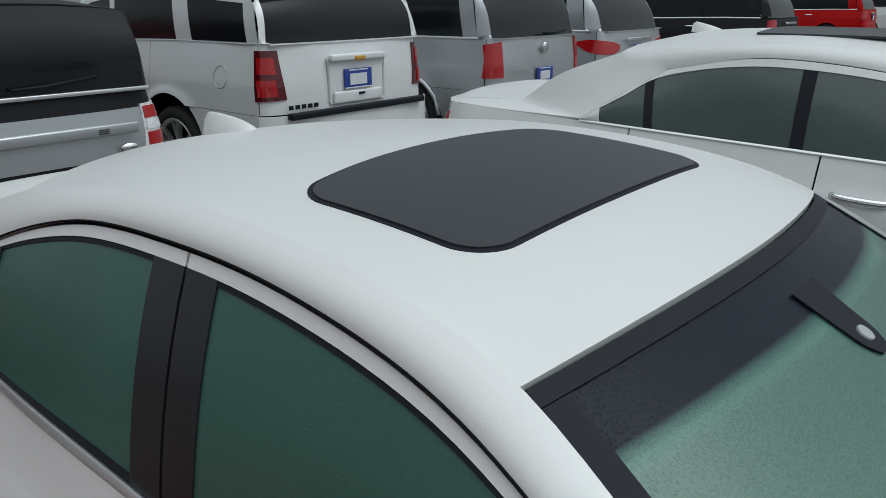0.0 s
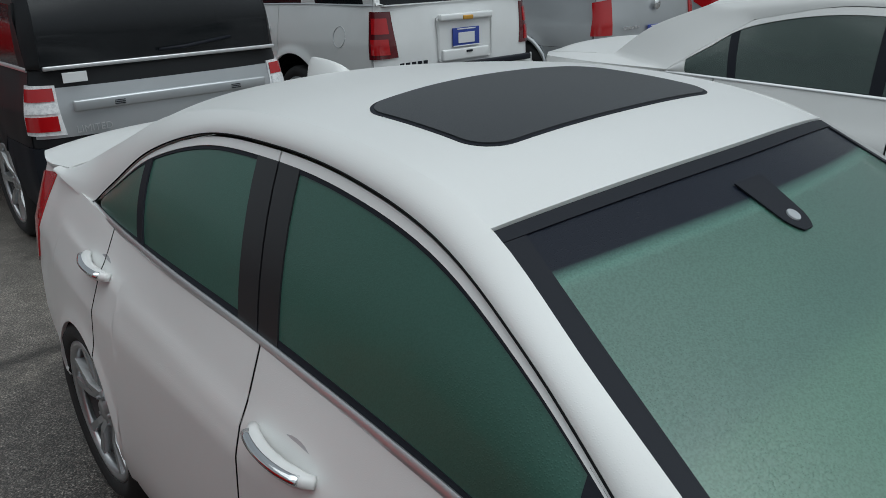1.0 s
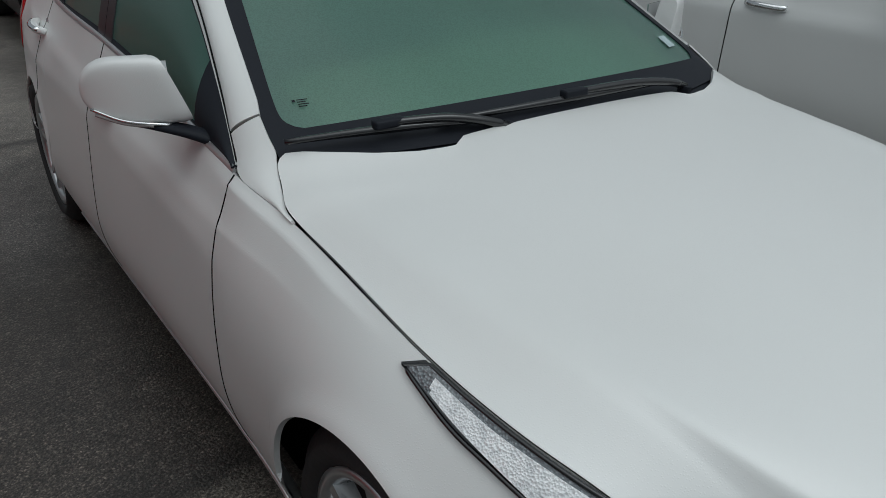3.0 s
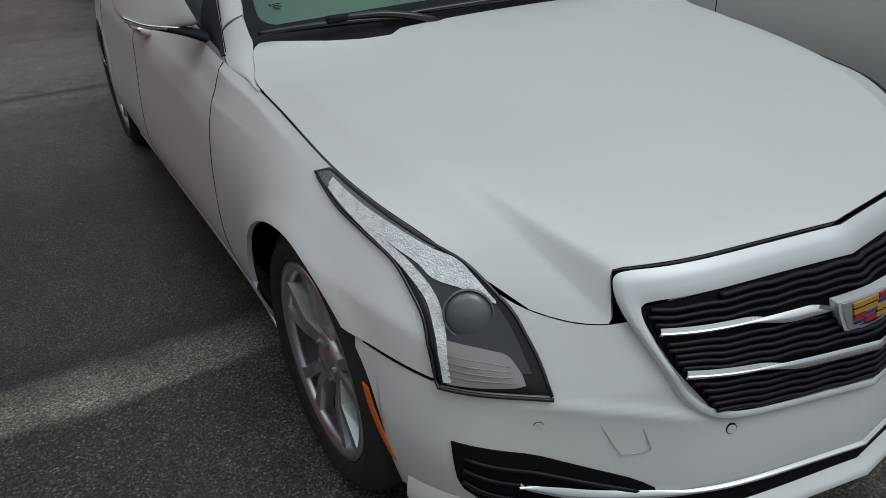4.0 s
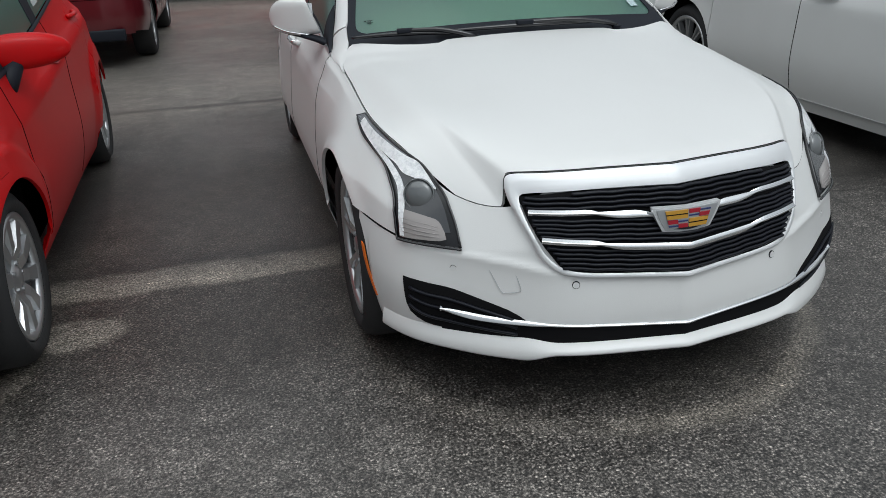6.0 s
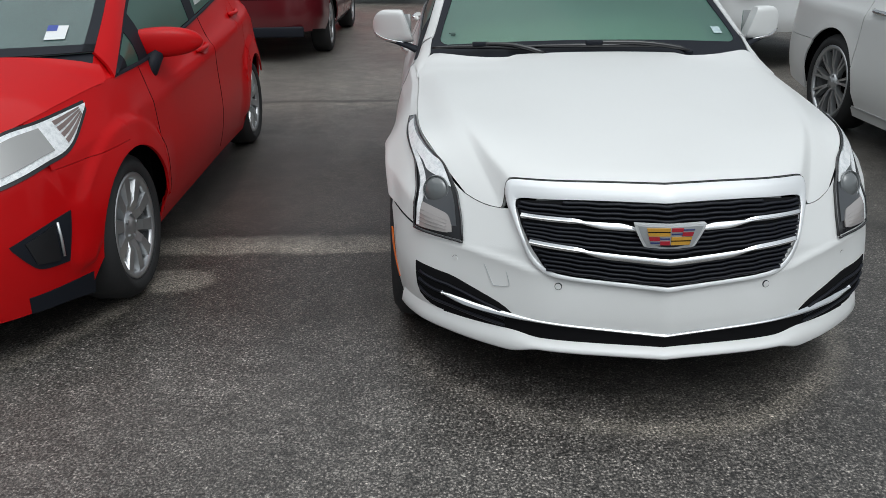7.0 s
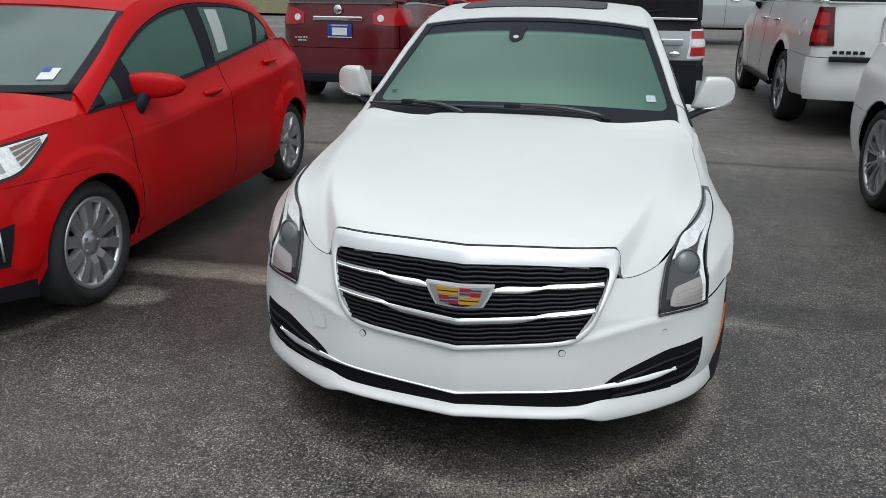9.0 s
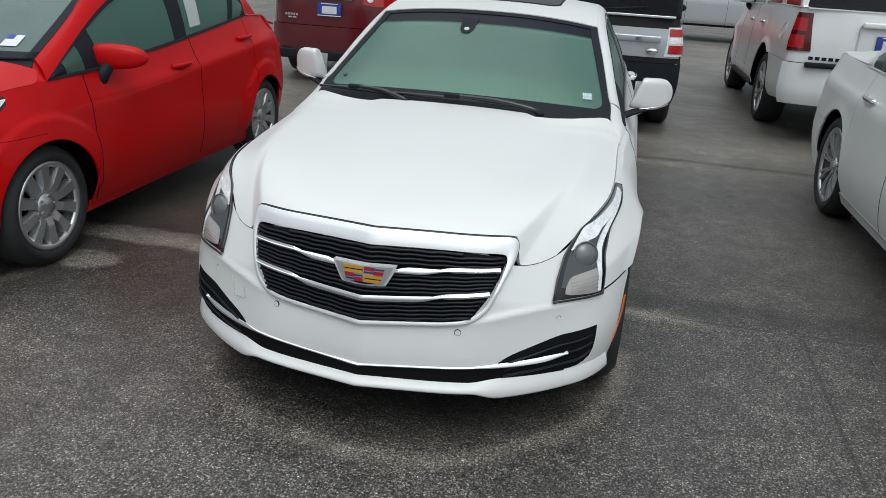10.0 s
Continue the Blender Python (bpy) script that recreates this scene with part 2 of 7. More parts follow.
def sheet(name, P, mat, parent=None, label="", depth=0.012, off=0.0, smooth=True):
    """A panel on the grid of points P, set off outwards, with edges turned in by depth."""
    P = np.asarray(P, float)
    N = normals(P)
    P = P + N * off
    nu, nv = P.shape[:2]
    verts = list(P.reshape(-1, 3))
    a, b = P[1, 0] - P[0, 0], P[0, 1] - P[0, 0]
    k = lambda i, j: i * nv + j
    mid = (nu // 2 - (nu // 2 == nu - 1), nv // 2 - (nv // 2 == nv - 1))
    i, j = mid
    q = np.cross(P[i + 1, j] - P[i, j], P[i, j + 1] - P[i, j])
    flip = (q * N[i, j]).sum() < 0
    faces, soft = [], []
    for i in range(nu - 1):
        for j in range(nv - 1):
            f = (k(i, j), k(i + 1, j), k(i + 1, j + 1), k(i, j + 1))
            faces.append(f[::-1] if flip else f)
            soft.append(smooth)
    if depth:
        ring = [(i, 0) for i in range(nu)] + [(nu - 1, j) for j in range(1, nv)] + [(i, nv - 1) for i in range(nu - 2, -1, -1)] + [(0, j) for j in range(nv - 2, 0, -1)]
        base = len(verts)
        for i, j in ring:
            verts.append(P[i, j])
            verts.append(P[i, j] - N[i, j] * depth)
        n = len(ring)
        for r in range(n):
            c, d = base + 2 * r, base + 2 * ((r + 1) % n)
            f = (c, d, d + 1, c + 1)
            faces.append(f if flip else f[::-1])
            soft.append(False)
    return mesh_part(name, verts, faces, mat, parent, label, soft)


def tube(name, points, radius, mat, parent=None, label="", sides=10, flat=1.0):
    """A closed rod along points; flat squeezes its height."""
    p = np.asarray(points, float)
    r = np.broadcast_to(radius, len(p))
    verts, faces = [], []
    for i in range(len(p)):
        t = p[min(i + 1, len(p) - 1)] - p[max(i - 1, 0)]
        t /= np.linalg.norm(t)
        up = np.array((0, 0, 1.0)) if abs(t[2]) < 0.9 else np.array((1.0, 0, 0))
        x = np.cross(t, up)
        x /= np.linalg.norm(x)
        y = np.cross(x, t)
        for k in range(sides):
            a = 2 * math.pi * k / sides
            verts.append(p[i] + r[i] * (math.cos(a) * x + flat * math.sin(a) * y))
    for i in range(len(p) - 1):
        for k in range(sides):
            a, b = i * sides + k, i * sides + (k + 1) % sides
            faces.append((a, b, b + sides, a + sides))
    faces.append(tuple(range(sides))[::-1])
    faces.append(tuple(range((len(p) - 1) * sides, len(p) * sides)))
    return mesh_part(name, verts, faces, mat, parent, label)


def block(name, size, at, mat, parent=None, label="", bevel=0.02, segments=3, turn=(0, 0, 0)):
    """A rounded block about a centre."""
    bm = bmesh.new()
    bmesh.ops.create_cube(bm, size=1.0)
    bmesh.ops.scale(bm, vec=size, verts=bm.verts)
    if bevel:
        bmesh.ops.bevel(bm, geom=bm.edges[:], offset=bevel, segments=segments, affect="EDGES", profile=0.6)
    bm.transform(pose(*at, *turn))
    return part(name, bm, mat, parent, label, smooth=segments > 1)


def lathe(name, profile, mat, parent=None, label="", sides=48, closed=True):
    """A body turned about the x axis: profile rows of radius and x."""
    verts, faces, n = [], [], len(profile)
    for k in range(sides):
        a = 2 * math.pi * k / sides
        for r, x in profile:
            verts.append((x, r * math.cos(a), r * math.sin(a)))
    for k in range(sides):
        for j in range(n if closed else n - 1):
            a, b = k * n + j, k * n + (j + 1) % n
            c, d = ((k + 1) % sides) * n + (j + 1) % n, ((k + 1) % sides) * n + j
            faces.append((a, b, c, d))
    return mesh_part(name, verts, faces, mat, parent, label)


def disc(name, centre, axis, radius, thick, mat, parent=None, label="", sides=20):
    bm = bmesh.new()
    bmesh.ops.create_cone(bm, cap_ends=True, segments=sides, radius1=radius, radius2=radius * 0.94, depth=thick)
    m = Vector(axis).to_track_quat("Z", "Y").to_matrix().to_4x4()
    bm.transform(Matrix.Translation(centre) @ m)
    return part(name, bm, mat, parent, label)


_bm = bmesh.new()
bmesh.ops.create_cone(_bm, cap_ends=True, segments=6, radius1=0.008, radius2=0.007, depth=0.014)
LUG_NUT = bpy.data.meshes.new("lug_nut")
_bm.to_mesh(LUG_NUT)
_bm.free()
LUG_NUT.materials.append(RIM)


# ---- the parts of a car; its nose points to -y ----
class Shell:
    """The lower body: plan knots of x, y, lowest, widest and top height, and the insets at bottom and top."""

    def __init__(s, knots, crease=0.55, share=0.25, swell=None, ridge=None):
        s.d = spline(knots, 14)
        s.s = np.concatenate([[0], np.cumsum(np.linalg.norm(np.diff(s.d[:, :2], axis=0), axis=1))])
        t = np.gradient(s.d[:, :2], axis=0)
        t[0], t[-1] = (1, 0), (-1, 0)
        t /= np.linalg.norm(t, axis=1, keepdims=True)
        s.n = np.stack([-t[:, 1], t[:, 0]], 1)
        s.crease, s.share, s.swell, s.ridge = crease, share, swell, ridge
        s.nose = int(np.searchsorted(s.d[:, 1], s.d[:, 1].min() + 0.55))
        s.tail = int(np.searchsorted(s.d[:, 1], s.d[:, 1].max() - 0.35))

    def uy(s, y):
        return np.interp(y, s.d[:, 1], s.s)

    def ux(s, x):
        return np.interp(x, s.d[:s.nose, 0], s.s[:s.nose])

    def uxz(s, x, z):
        """The station of the nose whose surface lies x from the middle at height z."""
        u = float(s.ux(x))
        for _ in range(5):
            u = max(0.0, u + 0.9 * (x - s.at(u, z)[0]))
        return u

    def ur(s, x):
        return np.interp(x, s.d[s.tail:, 0][::-1], s.s[s.tail:][::-1])

    def col(s, u, c):
        return np.interp(u, s.s, s.d[:, c])

    def at(s, u, z, side=1):
        x, y, lo, mid, top, il, it = (s.col(u, c) for c in range(7))
        nx, ny = np.interp(u, s.s, s.n[:, 0]), np.interp(u, s.s, s.n[:, 1])
        k = math.hypot(nx, ny)
        if z < mid:
            ins = il * ((mid - z) / (mid - lo)) ** 2
        else:
            w = (z - mid) / (top - mid)
            fold, share = s.crease, s.share
            part_in = share * (w / fold) ** 1.4 if w < fold else share + (1 - share) * ((w - fold) / (1 - fold)) ** 1.05
            if s.ridge:
                # along the wings the shoulder is one smooth round
                on = float(np.interp(y, s.ridge[0], (0, 1, 1, 0)))
                on = on * on * (3 - 2 * on)
                part_in += on * (w ** s.ridge[1] - part_in)
            ins = it * part_in
        if s.swell:
            y0, z0, sy, sz, out = s.swell
            ins = ins - out * math.exp(-((y - y0) / sy) ** 2 - ((z - z0) / sz) ** 2)
        return np.array((side * (x + nx / k * ins), y + ny / k * ins, z))

    def patch(s, us, low, high, side, nv=10):
        """Grid between two heights, given as functions of u (or numbers); None is the shell's own edge."""
        f = lambda h, u, c: s.col(u, c) if h is None else (h(u) if callable(h) else h)
        return np.array([[s.at(u, z, side) for z in np.linspace(f(low, u, 2), f(high, u, 4), nv + 1)] for u in us])

    def between(s, A, B, side, n=14, m=6):
        """Grid between two curves of (u, z)."""
        A, B = along(spline(A), n), along(spline(B), n)
        return np.array([[s.at(*(a + (b - a) * k / m), side) for k in range(m + 1)] for a, b in zip(A, B)])


def deck(centre, edge, n=24, m=24, power=2.2, pull=2.0):
    """A full-width crowned grid from its centre line and its right edge line, front to rear."""
    C, E = along(spline(centre), n), along(spline(edge), n)
    rows = []
    for c, e in zip(C, E):
        row = []
        for k in np.linspace(-1, 1, m + 1):
            a = abs(k)
            row.append((k * e[0], c[1] + (e[1] - c[1]) * a ** pull, c[2] + (e[2] - c[2]) * a ** power))
        rows.append(row)
    return np.array(rows)


def ruled(A, B, n=30, m=6, bulge=0.0, side=1, lo=0.0, hi=1.0, first=0.0, last=1.0, lean=0.0):
    """Grid between two space curves with a bulge across it; lo..hi and first..last cut a piece out of it."""
    A, B = spline(A), spline(B)
    a0 = along(A, 200)
    b0 = along(B, 200)
    rows = []
    for t in np.linspace(first, last, n + 1):
        a = np.array([np.interp(t * 200, np.arange(201), a0[:, k]) for k in range(3)])
        q = t + lean * math.sin(math.pi * t)
        b = np.array([np.interp(q * 200, np.arange(201), b0[:, k]) for k in range(3)])
        row = []
        for v in np.linspace(lo, hi, m + 1):
            p = a + (b - a) * v
            row.append((side * (p[0] + bulge * 4 * v * (1 - v)), p[1], p[2] + 0.2 * bulge * 4 * v * (1 - v)))
        rows.append(row)
    return np.array(rows)


def arch(lo, yc, zc, r):
    """Lower edge of a side panel with a round wheel opening."""
    def f(y):
        d = abs(y - yc)
        return max(lo, zc + math.sqrt(r * r - d * d)) if d < r else lo
    return f


def us_for(shell, y0, y1, n, arches=()):
    """Stations from y0 to y1, denser round the ends of wheel openings."""
    ys = list(np.linspace(y0, y1, n + 1))
    for yc, r in arches:
        for e in np.linspace(0.0, math.pi, 25):
            y = yc - r * math.cos(e)
            if min(y0, y1) < y < max(y0, y1):
                ys.append(y)
    return shell.uy(np.array(sorted(set(round(float(y), 4) for y in ys))))


def wheel(root, at, side, r_tyre, r_rim, width, style, name="wheel"):
    """One wheel with tyre, alloy rim, spokes and hub; its outer face looks to side."""
    w = new(name)
    w.parent = root
    w.matrix_basis = pose(*at, 0, 0, 0 if side > 0 else 180)
    h = width / 2
    rr = r_rim + 0.012
    prof = [(rr, h - 0.015), (rr + 0.010, h - 0.004), ((rr + r_tyre) / 2, h + 0.008), (r_tyre - 0.035, h), (r_tyre - 0.012, h - 0.014), (r_tyre, h - 0.045),
            (r_tyre, -h + 0.045), (r_tyre - 0.012, -h + 0.014), (r_tyre - 0.035, -h), (rr, -h + 0.015)]
    lathe("tyre", prof, RUBBER, w, "", 56)
    rim = lathe("rim", [(rr + 0.004, h - 0.006), (r_rim, h - 0.004), (r_rim - 0.012, h - 0.016), (r_rim - 0.016, h - 0.035), (rr - 0.004, h - 0.035)], RIM, w, "", 48)
    # barrel and added backing disc carry the shade between the spokes in their colour
    lathe("barrel", [(r_rim - 0.002, h - 0.034), (r_rim - 0.018, h - 0.036), (r_rim - 0.034, -h + 0.03), (r_rim - 0.02, -h + 0.02), (rr + 0.004, -h + 0.02), (rr, h - 0.04)], BARREL, w, "", 40)
    lathe("spoke_backing", [(0.02, 0.0), (r_rim * 0.86, 0.0), (r_rim * 0.86, -0.02), (0.02, -0.02)], SHADOW, w, "", 24)
    count, spread, wid, curve = style
    bm = bmesh.new()
    for k in range(count):
        for pair in ((-1, 1) if spread else (0,)):
            a0 = 2 * math.pi * k / count + math.pi / 2
            a1 = a0 + pair * spread
            base = a0 + pair * spread * 0.35
            pts = []
            for rad, ang, x, hw in ((0.045, base, h - 0.040, wid * 0.55), (r_rim * 0.5, (base + a1) / 2, h - 0.022 + curve, wid * 0.45), (r_rim * 0.98, a1, h - 0.012, wid * 0.62)):
                c, s_ = math.cos(ang), math.sin(ang)
                for dx in (0, -0.035):
                    for q in (-1, 1):
                        ww = hw * q * (0.8 if dx == 0 else 1.15)
                        pts.append(bm.verts.new((x + dx, rad * c - ww * s_, rad * s_ + ww * c)))
            for i in (0, 4):
                for a, b, c_, d in ((0, 1, 5, 4), (1, 3, 7, 5), (3, 2, 6, 7), (2, 0, 4, 6)):
                    bm.faces.new((pts[i + a], pts[i + b], pts[i + c_], pts[i + d]))
    bmesh.ops.recalc_face_normals(bm, faces=bm.faces[:])
    part("spokes", bm, RIM, w)
    lathe("hub_cap", [(0.0, h - 0.018), (0.030, h - 0.018), (0.036, h - 0.026), (0.060, h - 0.030), (0.068, h - 0.060), (0.0, h - 0.060)], RIM, w, "", 20, closed=False)
    for k in range(5):
        a = 2 * math.pi * k / 5
        ob = new("lug_nut", LUG_NUT)
        ob.parent = w
        ob.matrix_basis = pose(h - 0.026, 0.050 * math.cos(a), 0.050 * math.sin(a), 0, 90, 0)
    return w


def tub(root, shell, top, hubs, name="inner_panel"):
    """Dark inner structure behind the gaps of the panels, with the wheel housings."""
    us = np.linspace(0, shell.s[-1], 60)
    verts, faces = [], []
    ring = [(u, 1) for u in us] + [(u, -1) for u in us[::-1][1:-1]]
    for lift in (0, 1):
        for u, side in ring:
            lo, hi = shell.col(u, 2) + 0.03, min(top, shell.col(u, 4) - 0.035)
            p = shell.at(u, lo if not lift else hi, side)
            q = np.array((0, np.clip(p[1], -1.2, 1.2), p[2]))
            p = p + (q - p) / max(np.linalg.norm(q - p), 1e-6) * 0.05
            if min(abs(p[1] - y) for y in hubs) < 0.42:
                p[0] = np.clip(p[0], -0.58, 0.58)
            verts.append(p)
    n = len(ring)
    for i in range(n):
        a, b = i, (i + 1) % n
        faces.append((a, b, b + n, a + n))
    faces.append(tuple(range(n))[::-1])
    faces.append(tuple(range(n, 2 * n)))
    return mesh_part(name, verts, faces, SHADOW, root, "", False)


# ---- ground ----
def calc(m, op, a, b=None, clamp=False):
    n = m.node_tree.nodes.new("ShaderNodeMath")
    n.operation, n.use_clamp = op, clamp
    for sock, val in zip(n.inputs, (a, b)):
        if val is None:
            continue
        if isinstance(val, (int, float)):
            sock.default_value = val
        else:
            link(m, val, sock)
    return n.outputs[0]


def soft_step(m, value, a, b):
    n = m.node_tree.nodes.new("ShaderNodeMapRange")
    n.interpolation_type = "SMOOTHSTEP"
    n.inputs[1].default_value, n.inputs[2].default_value = a, b
    link(m, value, n.inputs[0])
    return n.outputs[0]


def asphalt():
    """Worn wet asphalt: coarse exposed stones in front of the stalls, finer and browner between the cars, sand washed into strips and rings."""
    m = material("wet_asphalt", (0.05, 0.05, 0.05), 0.6)
    p = m.node_tree.nodes["Principled BSDF"]
    v = coords(m)
    sep = m.node_tree.nodes.new("ShaderNodeSeparateXYZ")
    link(m, v, sep.inputs[0])
    X, Y = sep.outputs[0], sep.outputs[1]
    wob = calc(m, "MULTIPLY", calc(m, "SUBTRACT", noise_of(m, v, 2.2, 5.0), 0.5), 0.5)
    fine = noise_of(m, v, 9.0, 6.0, 0.65)
    grit = noise_of(m, v, 60.0, 3.0, 0.6)
    # stones
    st = node(m, "TexVoronoi", Scale=140.0, Randomness=1.0)
    link(m, v, st.inputs["Vector"])
    sc = m.node_tree.nodes.new("ShaderNodeSeparateXYZ")
    link(m, st.outputs["Color"], sc.inputs[0])
    stone = ramp(m, sc.outputs[0], [(0.0, (0.062, 0.060, 0.058)), (0.40, (0.122, 0.117, 0.110)), (0.65, (0.188, 0.180, 0.168)), (0.85, (0.265, 0.255, 0.238)), (1.0, (0.38, 0.365, 0.34))])
    gap = ramp(m, st.outputs["Distance"], [(0.30, 1.0), (0.75, 0.42)])
    dark = m.node_tree.nodes.new("ShaderNodeMix")
    dark.data_type, dark.blend_type = "RGBA", "MULTIPLY"
    dark.inputs[0].default_value = 1.0
    link(m, stone, dark.inputs[6])
    link(m, gap, dark.inputs[7])
    col = dark.outputs[2]
    # older, finer surface between the cars and behind them
    old = soft_step(m, calc(m, "ADD", Y, wob), -0.95, -0.55)
    far = soft_step(m, calc(m, "ADD", Y, wob), 1.2, 3.6)
    worn = mix(m, ramp(m, fine, [(0.35, 0.0), (0.65, 1.0)]), (0.066, 0.060, 0.051), (0.155, 0.142, 0.122))
    col = mix(m, calc(m, "MULTIPLY", old, 0.25), col, worn)
    col = mix(m, calc(m, "MULTIPLY", far, 0.55), col, (0.29, 0.274, 0.247))
    dust = calc(m, "MULTIPLY", soft_step(m, calc(m, "ADD", X, wob), -0.4, -1.3), soft_step(m, calc(m, "ADD", Y, wob), -1.55, -2.25))
    col = mix(m, calc(m, "MULTIPLY", dust, 0.16), col, (0.30, 0.289, 0.268))
    # darker, browner band from y -1.95 to 1.3, fading out past x 0.3
    brown_band = calc(m, "MULTIPLY", soft_step(m, calc(m, "ADD", Y, wob), -1.95, -1.45), calc(m, "MULTIPLY", soft_step(m, calc(m, "ADD", Y, wob), 1.3, 0.5), soft_step(m, X, 0.9, 0.3)))
    band_tint = m.node_tree.nodes.new("ShaderNodeMix")
    band_tint.data_type, band_tint.blend_type = "RGBA", "MULTIPLY"
    band_tint.inputs[0].default_value = 1.0
    link(m, col, band_tint.inputs[6])
    link(m, ramp(m, brown_band, [(0.0, (1.0, 1.0, 1.0)), (1.0, (0.57, 0.535, 0.505))]), band_tint.inputs[7])
    col = band_tint.outputs[2]
    # broad damp patches
    damp = ramp(m, noise_of(m, v, 0.55, 6.0, 0.6), [(0.38, 0.0), (0.62, 0.45)])
    col = mix(m, damp, col, (0.045, 0.044, 0.042))
    # sand: strip across the stalls, rings where water dries round the parked noses
    sand = None

    def add(mask):
        nonlocal sand
        sand = mask if sand is None else calc(m, "MAXIMUM", sand, mask)

    def band(value, width, soft):
        return soft_step(m, calc(m, "SUBTRACT", width, calc(m, "ABSOLUTE", value)), -soft, soft)

    y1 = calc(m, "ADD", calc(m, "ADD", Y, 0.82), calc(m, "MULTIPLY", wob, 0.45))
    left = soft_step(m, X, -0.55, -1.0)
    add(calc(m, "MULTIPLY", calc(m, "MULTIPLY", band(y1, 0.105, 0.028), left), 0.95))
    right = calc(m, "MULTIPLY", soft_step(m, X, 0.6, 0.85), soft_step(m, X, 1.34, 1.15))
    y1 = calc(m, "ADD", y1, 0.07)
    add(calc(m, "MULTIPLY", calc(m, "MULTIPLY", band(y1, 0.055, 0.05), right), 0.8))

    def ring(cx, cy, rx, ry, width, mask=None, strength=0.8):
        dx = calc(m, "DIVIDE", calc(m, "SUBTRACT", X, cx), rx)
        dy = calc(m, "DIVIDE", calc(m, "SUBTRACT", Y, cy), ry)
        d = calc(m, "SQRT", calc(m, "ADD", calc(m, "MULTIPLY", dx, dx), calc(m, "MULTIPLY", dy, dy)))
        e = calc(m, "ADD", calc(m, "SUBTRACT", d, 1.0), calc(m, "MULTIPLY", wob, 0.25))
        r = calc(m, "MULTIPLY", band(e, width, width * 0.9), strength)
        if mask is not None:
            r = calc(m, "MULTIPLY", r, mask)
        add(r)
        return d

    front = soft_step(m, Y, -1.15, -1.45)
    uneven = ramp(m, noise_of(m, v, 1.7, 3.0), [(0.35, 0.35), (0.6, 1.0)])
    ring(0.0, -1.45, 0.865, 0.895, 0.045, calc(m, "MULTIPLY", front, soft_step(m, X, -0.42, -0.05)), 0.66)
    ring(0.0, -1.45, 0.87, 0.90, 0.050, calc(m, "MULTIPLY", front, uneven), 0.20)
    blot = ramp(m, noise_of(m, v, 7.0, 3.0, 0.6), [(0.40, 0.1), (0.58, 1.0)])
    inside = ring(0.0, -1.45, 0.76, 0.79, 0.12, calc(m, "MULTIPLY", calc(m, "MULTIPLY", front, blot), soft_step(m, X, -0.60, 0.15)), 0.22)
    ring(-2.78, -1.25, 0.82, 0.88, 0.05, soft_step(m, Y, -1.22, -1.40), 0.7)
    blob = calc(m, "ADD", calc(m, "POWER", calc(m, "DIVIDE", calc(m, "ADD", X, 1.84), 0.20), 2.0), calc(m, "POWER", calc(m, "DIVIDE", calc(m, "ADD", Y, 1.22), 0.13), 2.0))
    add(calc(m, "MULTIPLY", soft_step(m, calc(m, "ADD", blob, wob), 1.2, 0.5), 0.75))
    wisp = ramp(m, noise_of(m, v, 2.6, 6.0, 0.7), [(0.45, 0.0), (0.62, 1.0)])
    for at_y, wide in ((2.42, 0.16), (3.35, 0.12)):
        y2 = calc(m, "ADD", calc(m, "SUBTRACT", Y, at_y), calc(m, "MULTIPLY", wob, 0.6))
        add(calc(m, "MULTIPLY", calc(m, "MULTIPLY", band(y2, wide, 0.12), wisp), 0.6))
    # shade of the nose painted into the asphalt, inside the sand ring
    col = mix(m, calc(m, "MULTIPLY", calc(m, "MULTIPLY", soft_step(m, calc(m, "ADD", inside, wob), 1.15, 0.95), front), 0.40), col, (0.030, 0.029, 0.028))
    speck = ramp(m, grit, [(0.34, 0.35), (0.52, 1.0)])
    col = mix(m, calc(m, "MULTIPLY", sand, speck), col, (0.27, 0.254, 0.22))
    # seams in the paving
    def seam(value, width, depth, mask=None):
        nonlocal col
        s_ = calc(m, "MULTIPLY", band(value, width, width * 0.8), depth)
        if mask is not None:
            s_ = calc(m, "MULTIPLY", s_, mask)
        col = mix(m, s_, col, (0.022, 0.021, 0.020))

    # wet streak, with shade painted in along the red car's side
    sx = calc(m, "DIVIDE", calc(m, "ADD", calc(m, "ADD", X, 2.0), calc(m, "MULTIPLY", wob, 0.5)), 0.13)
    sy = calc(m, "DIVIDE", calc(m, "SUBTRACT", Y, 0.15), 0.62)
    streak = calc(m, "ADD", calc(m, "ADD", calc(m, "MULTIPLY", sx, sx), calc(m, "MULTIPLY", sy, sy)), calc(m, "MULTIPLY", calc(m, "SUBTRACT", noise_of(m, v, 14.0, 4.0), 0.5), 2.2))
    col = mix(m, calc(m, "MULTIPLY", soft_step(m, streak, 1.1, 0.6), 0.6), col, (0.022, 0.021, 0.020))
    seam(calc(m, "ADD", calc(m, "SUBTRACT", Y, 2.55), calc(m, "MULTIPLY", wob, 0.3)), 0.05, 0.6)
    seam(calc(m, "ADD", calc(m, "ADD", Y, 0.70), calc(m, "MULTIPLY", wob, 0.5)), 0.09, 0.5)
    cx = calc(m, "SUBTRACT", calc(m, "SUBTRACT", X, 1.69), calc(m, "MULTIPLY", calc(m, "ADD", Y, 0.9), 0.02))
    seam(cx, 0.008, 0.7, soft_step(m, Y, -0.85, -1.0))
    crack = calc(m, "ADD", calc(m, "ADD", Y, 0.89), calc(m, "MULTIPLY", calc(m, "SUBTRACT", noise_of(m, v, 6.0, 3.0), 0.5), 0.08))
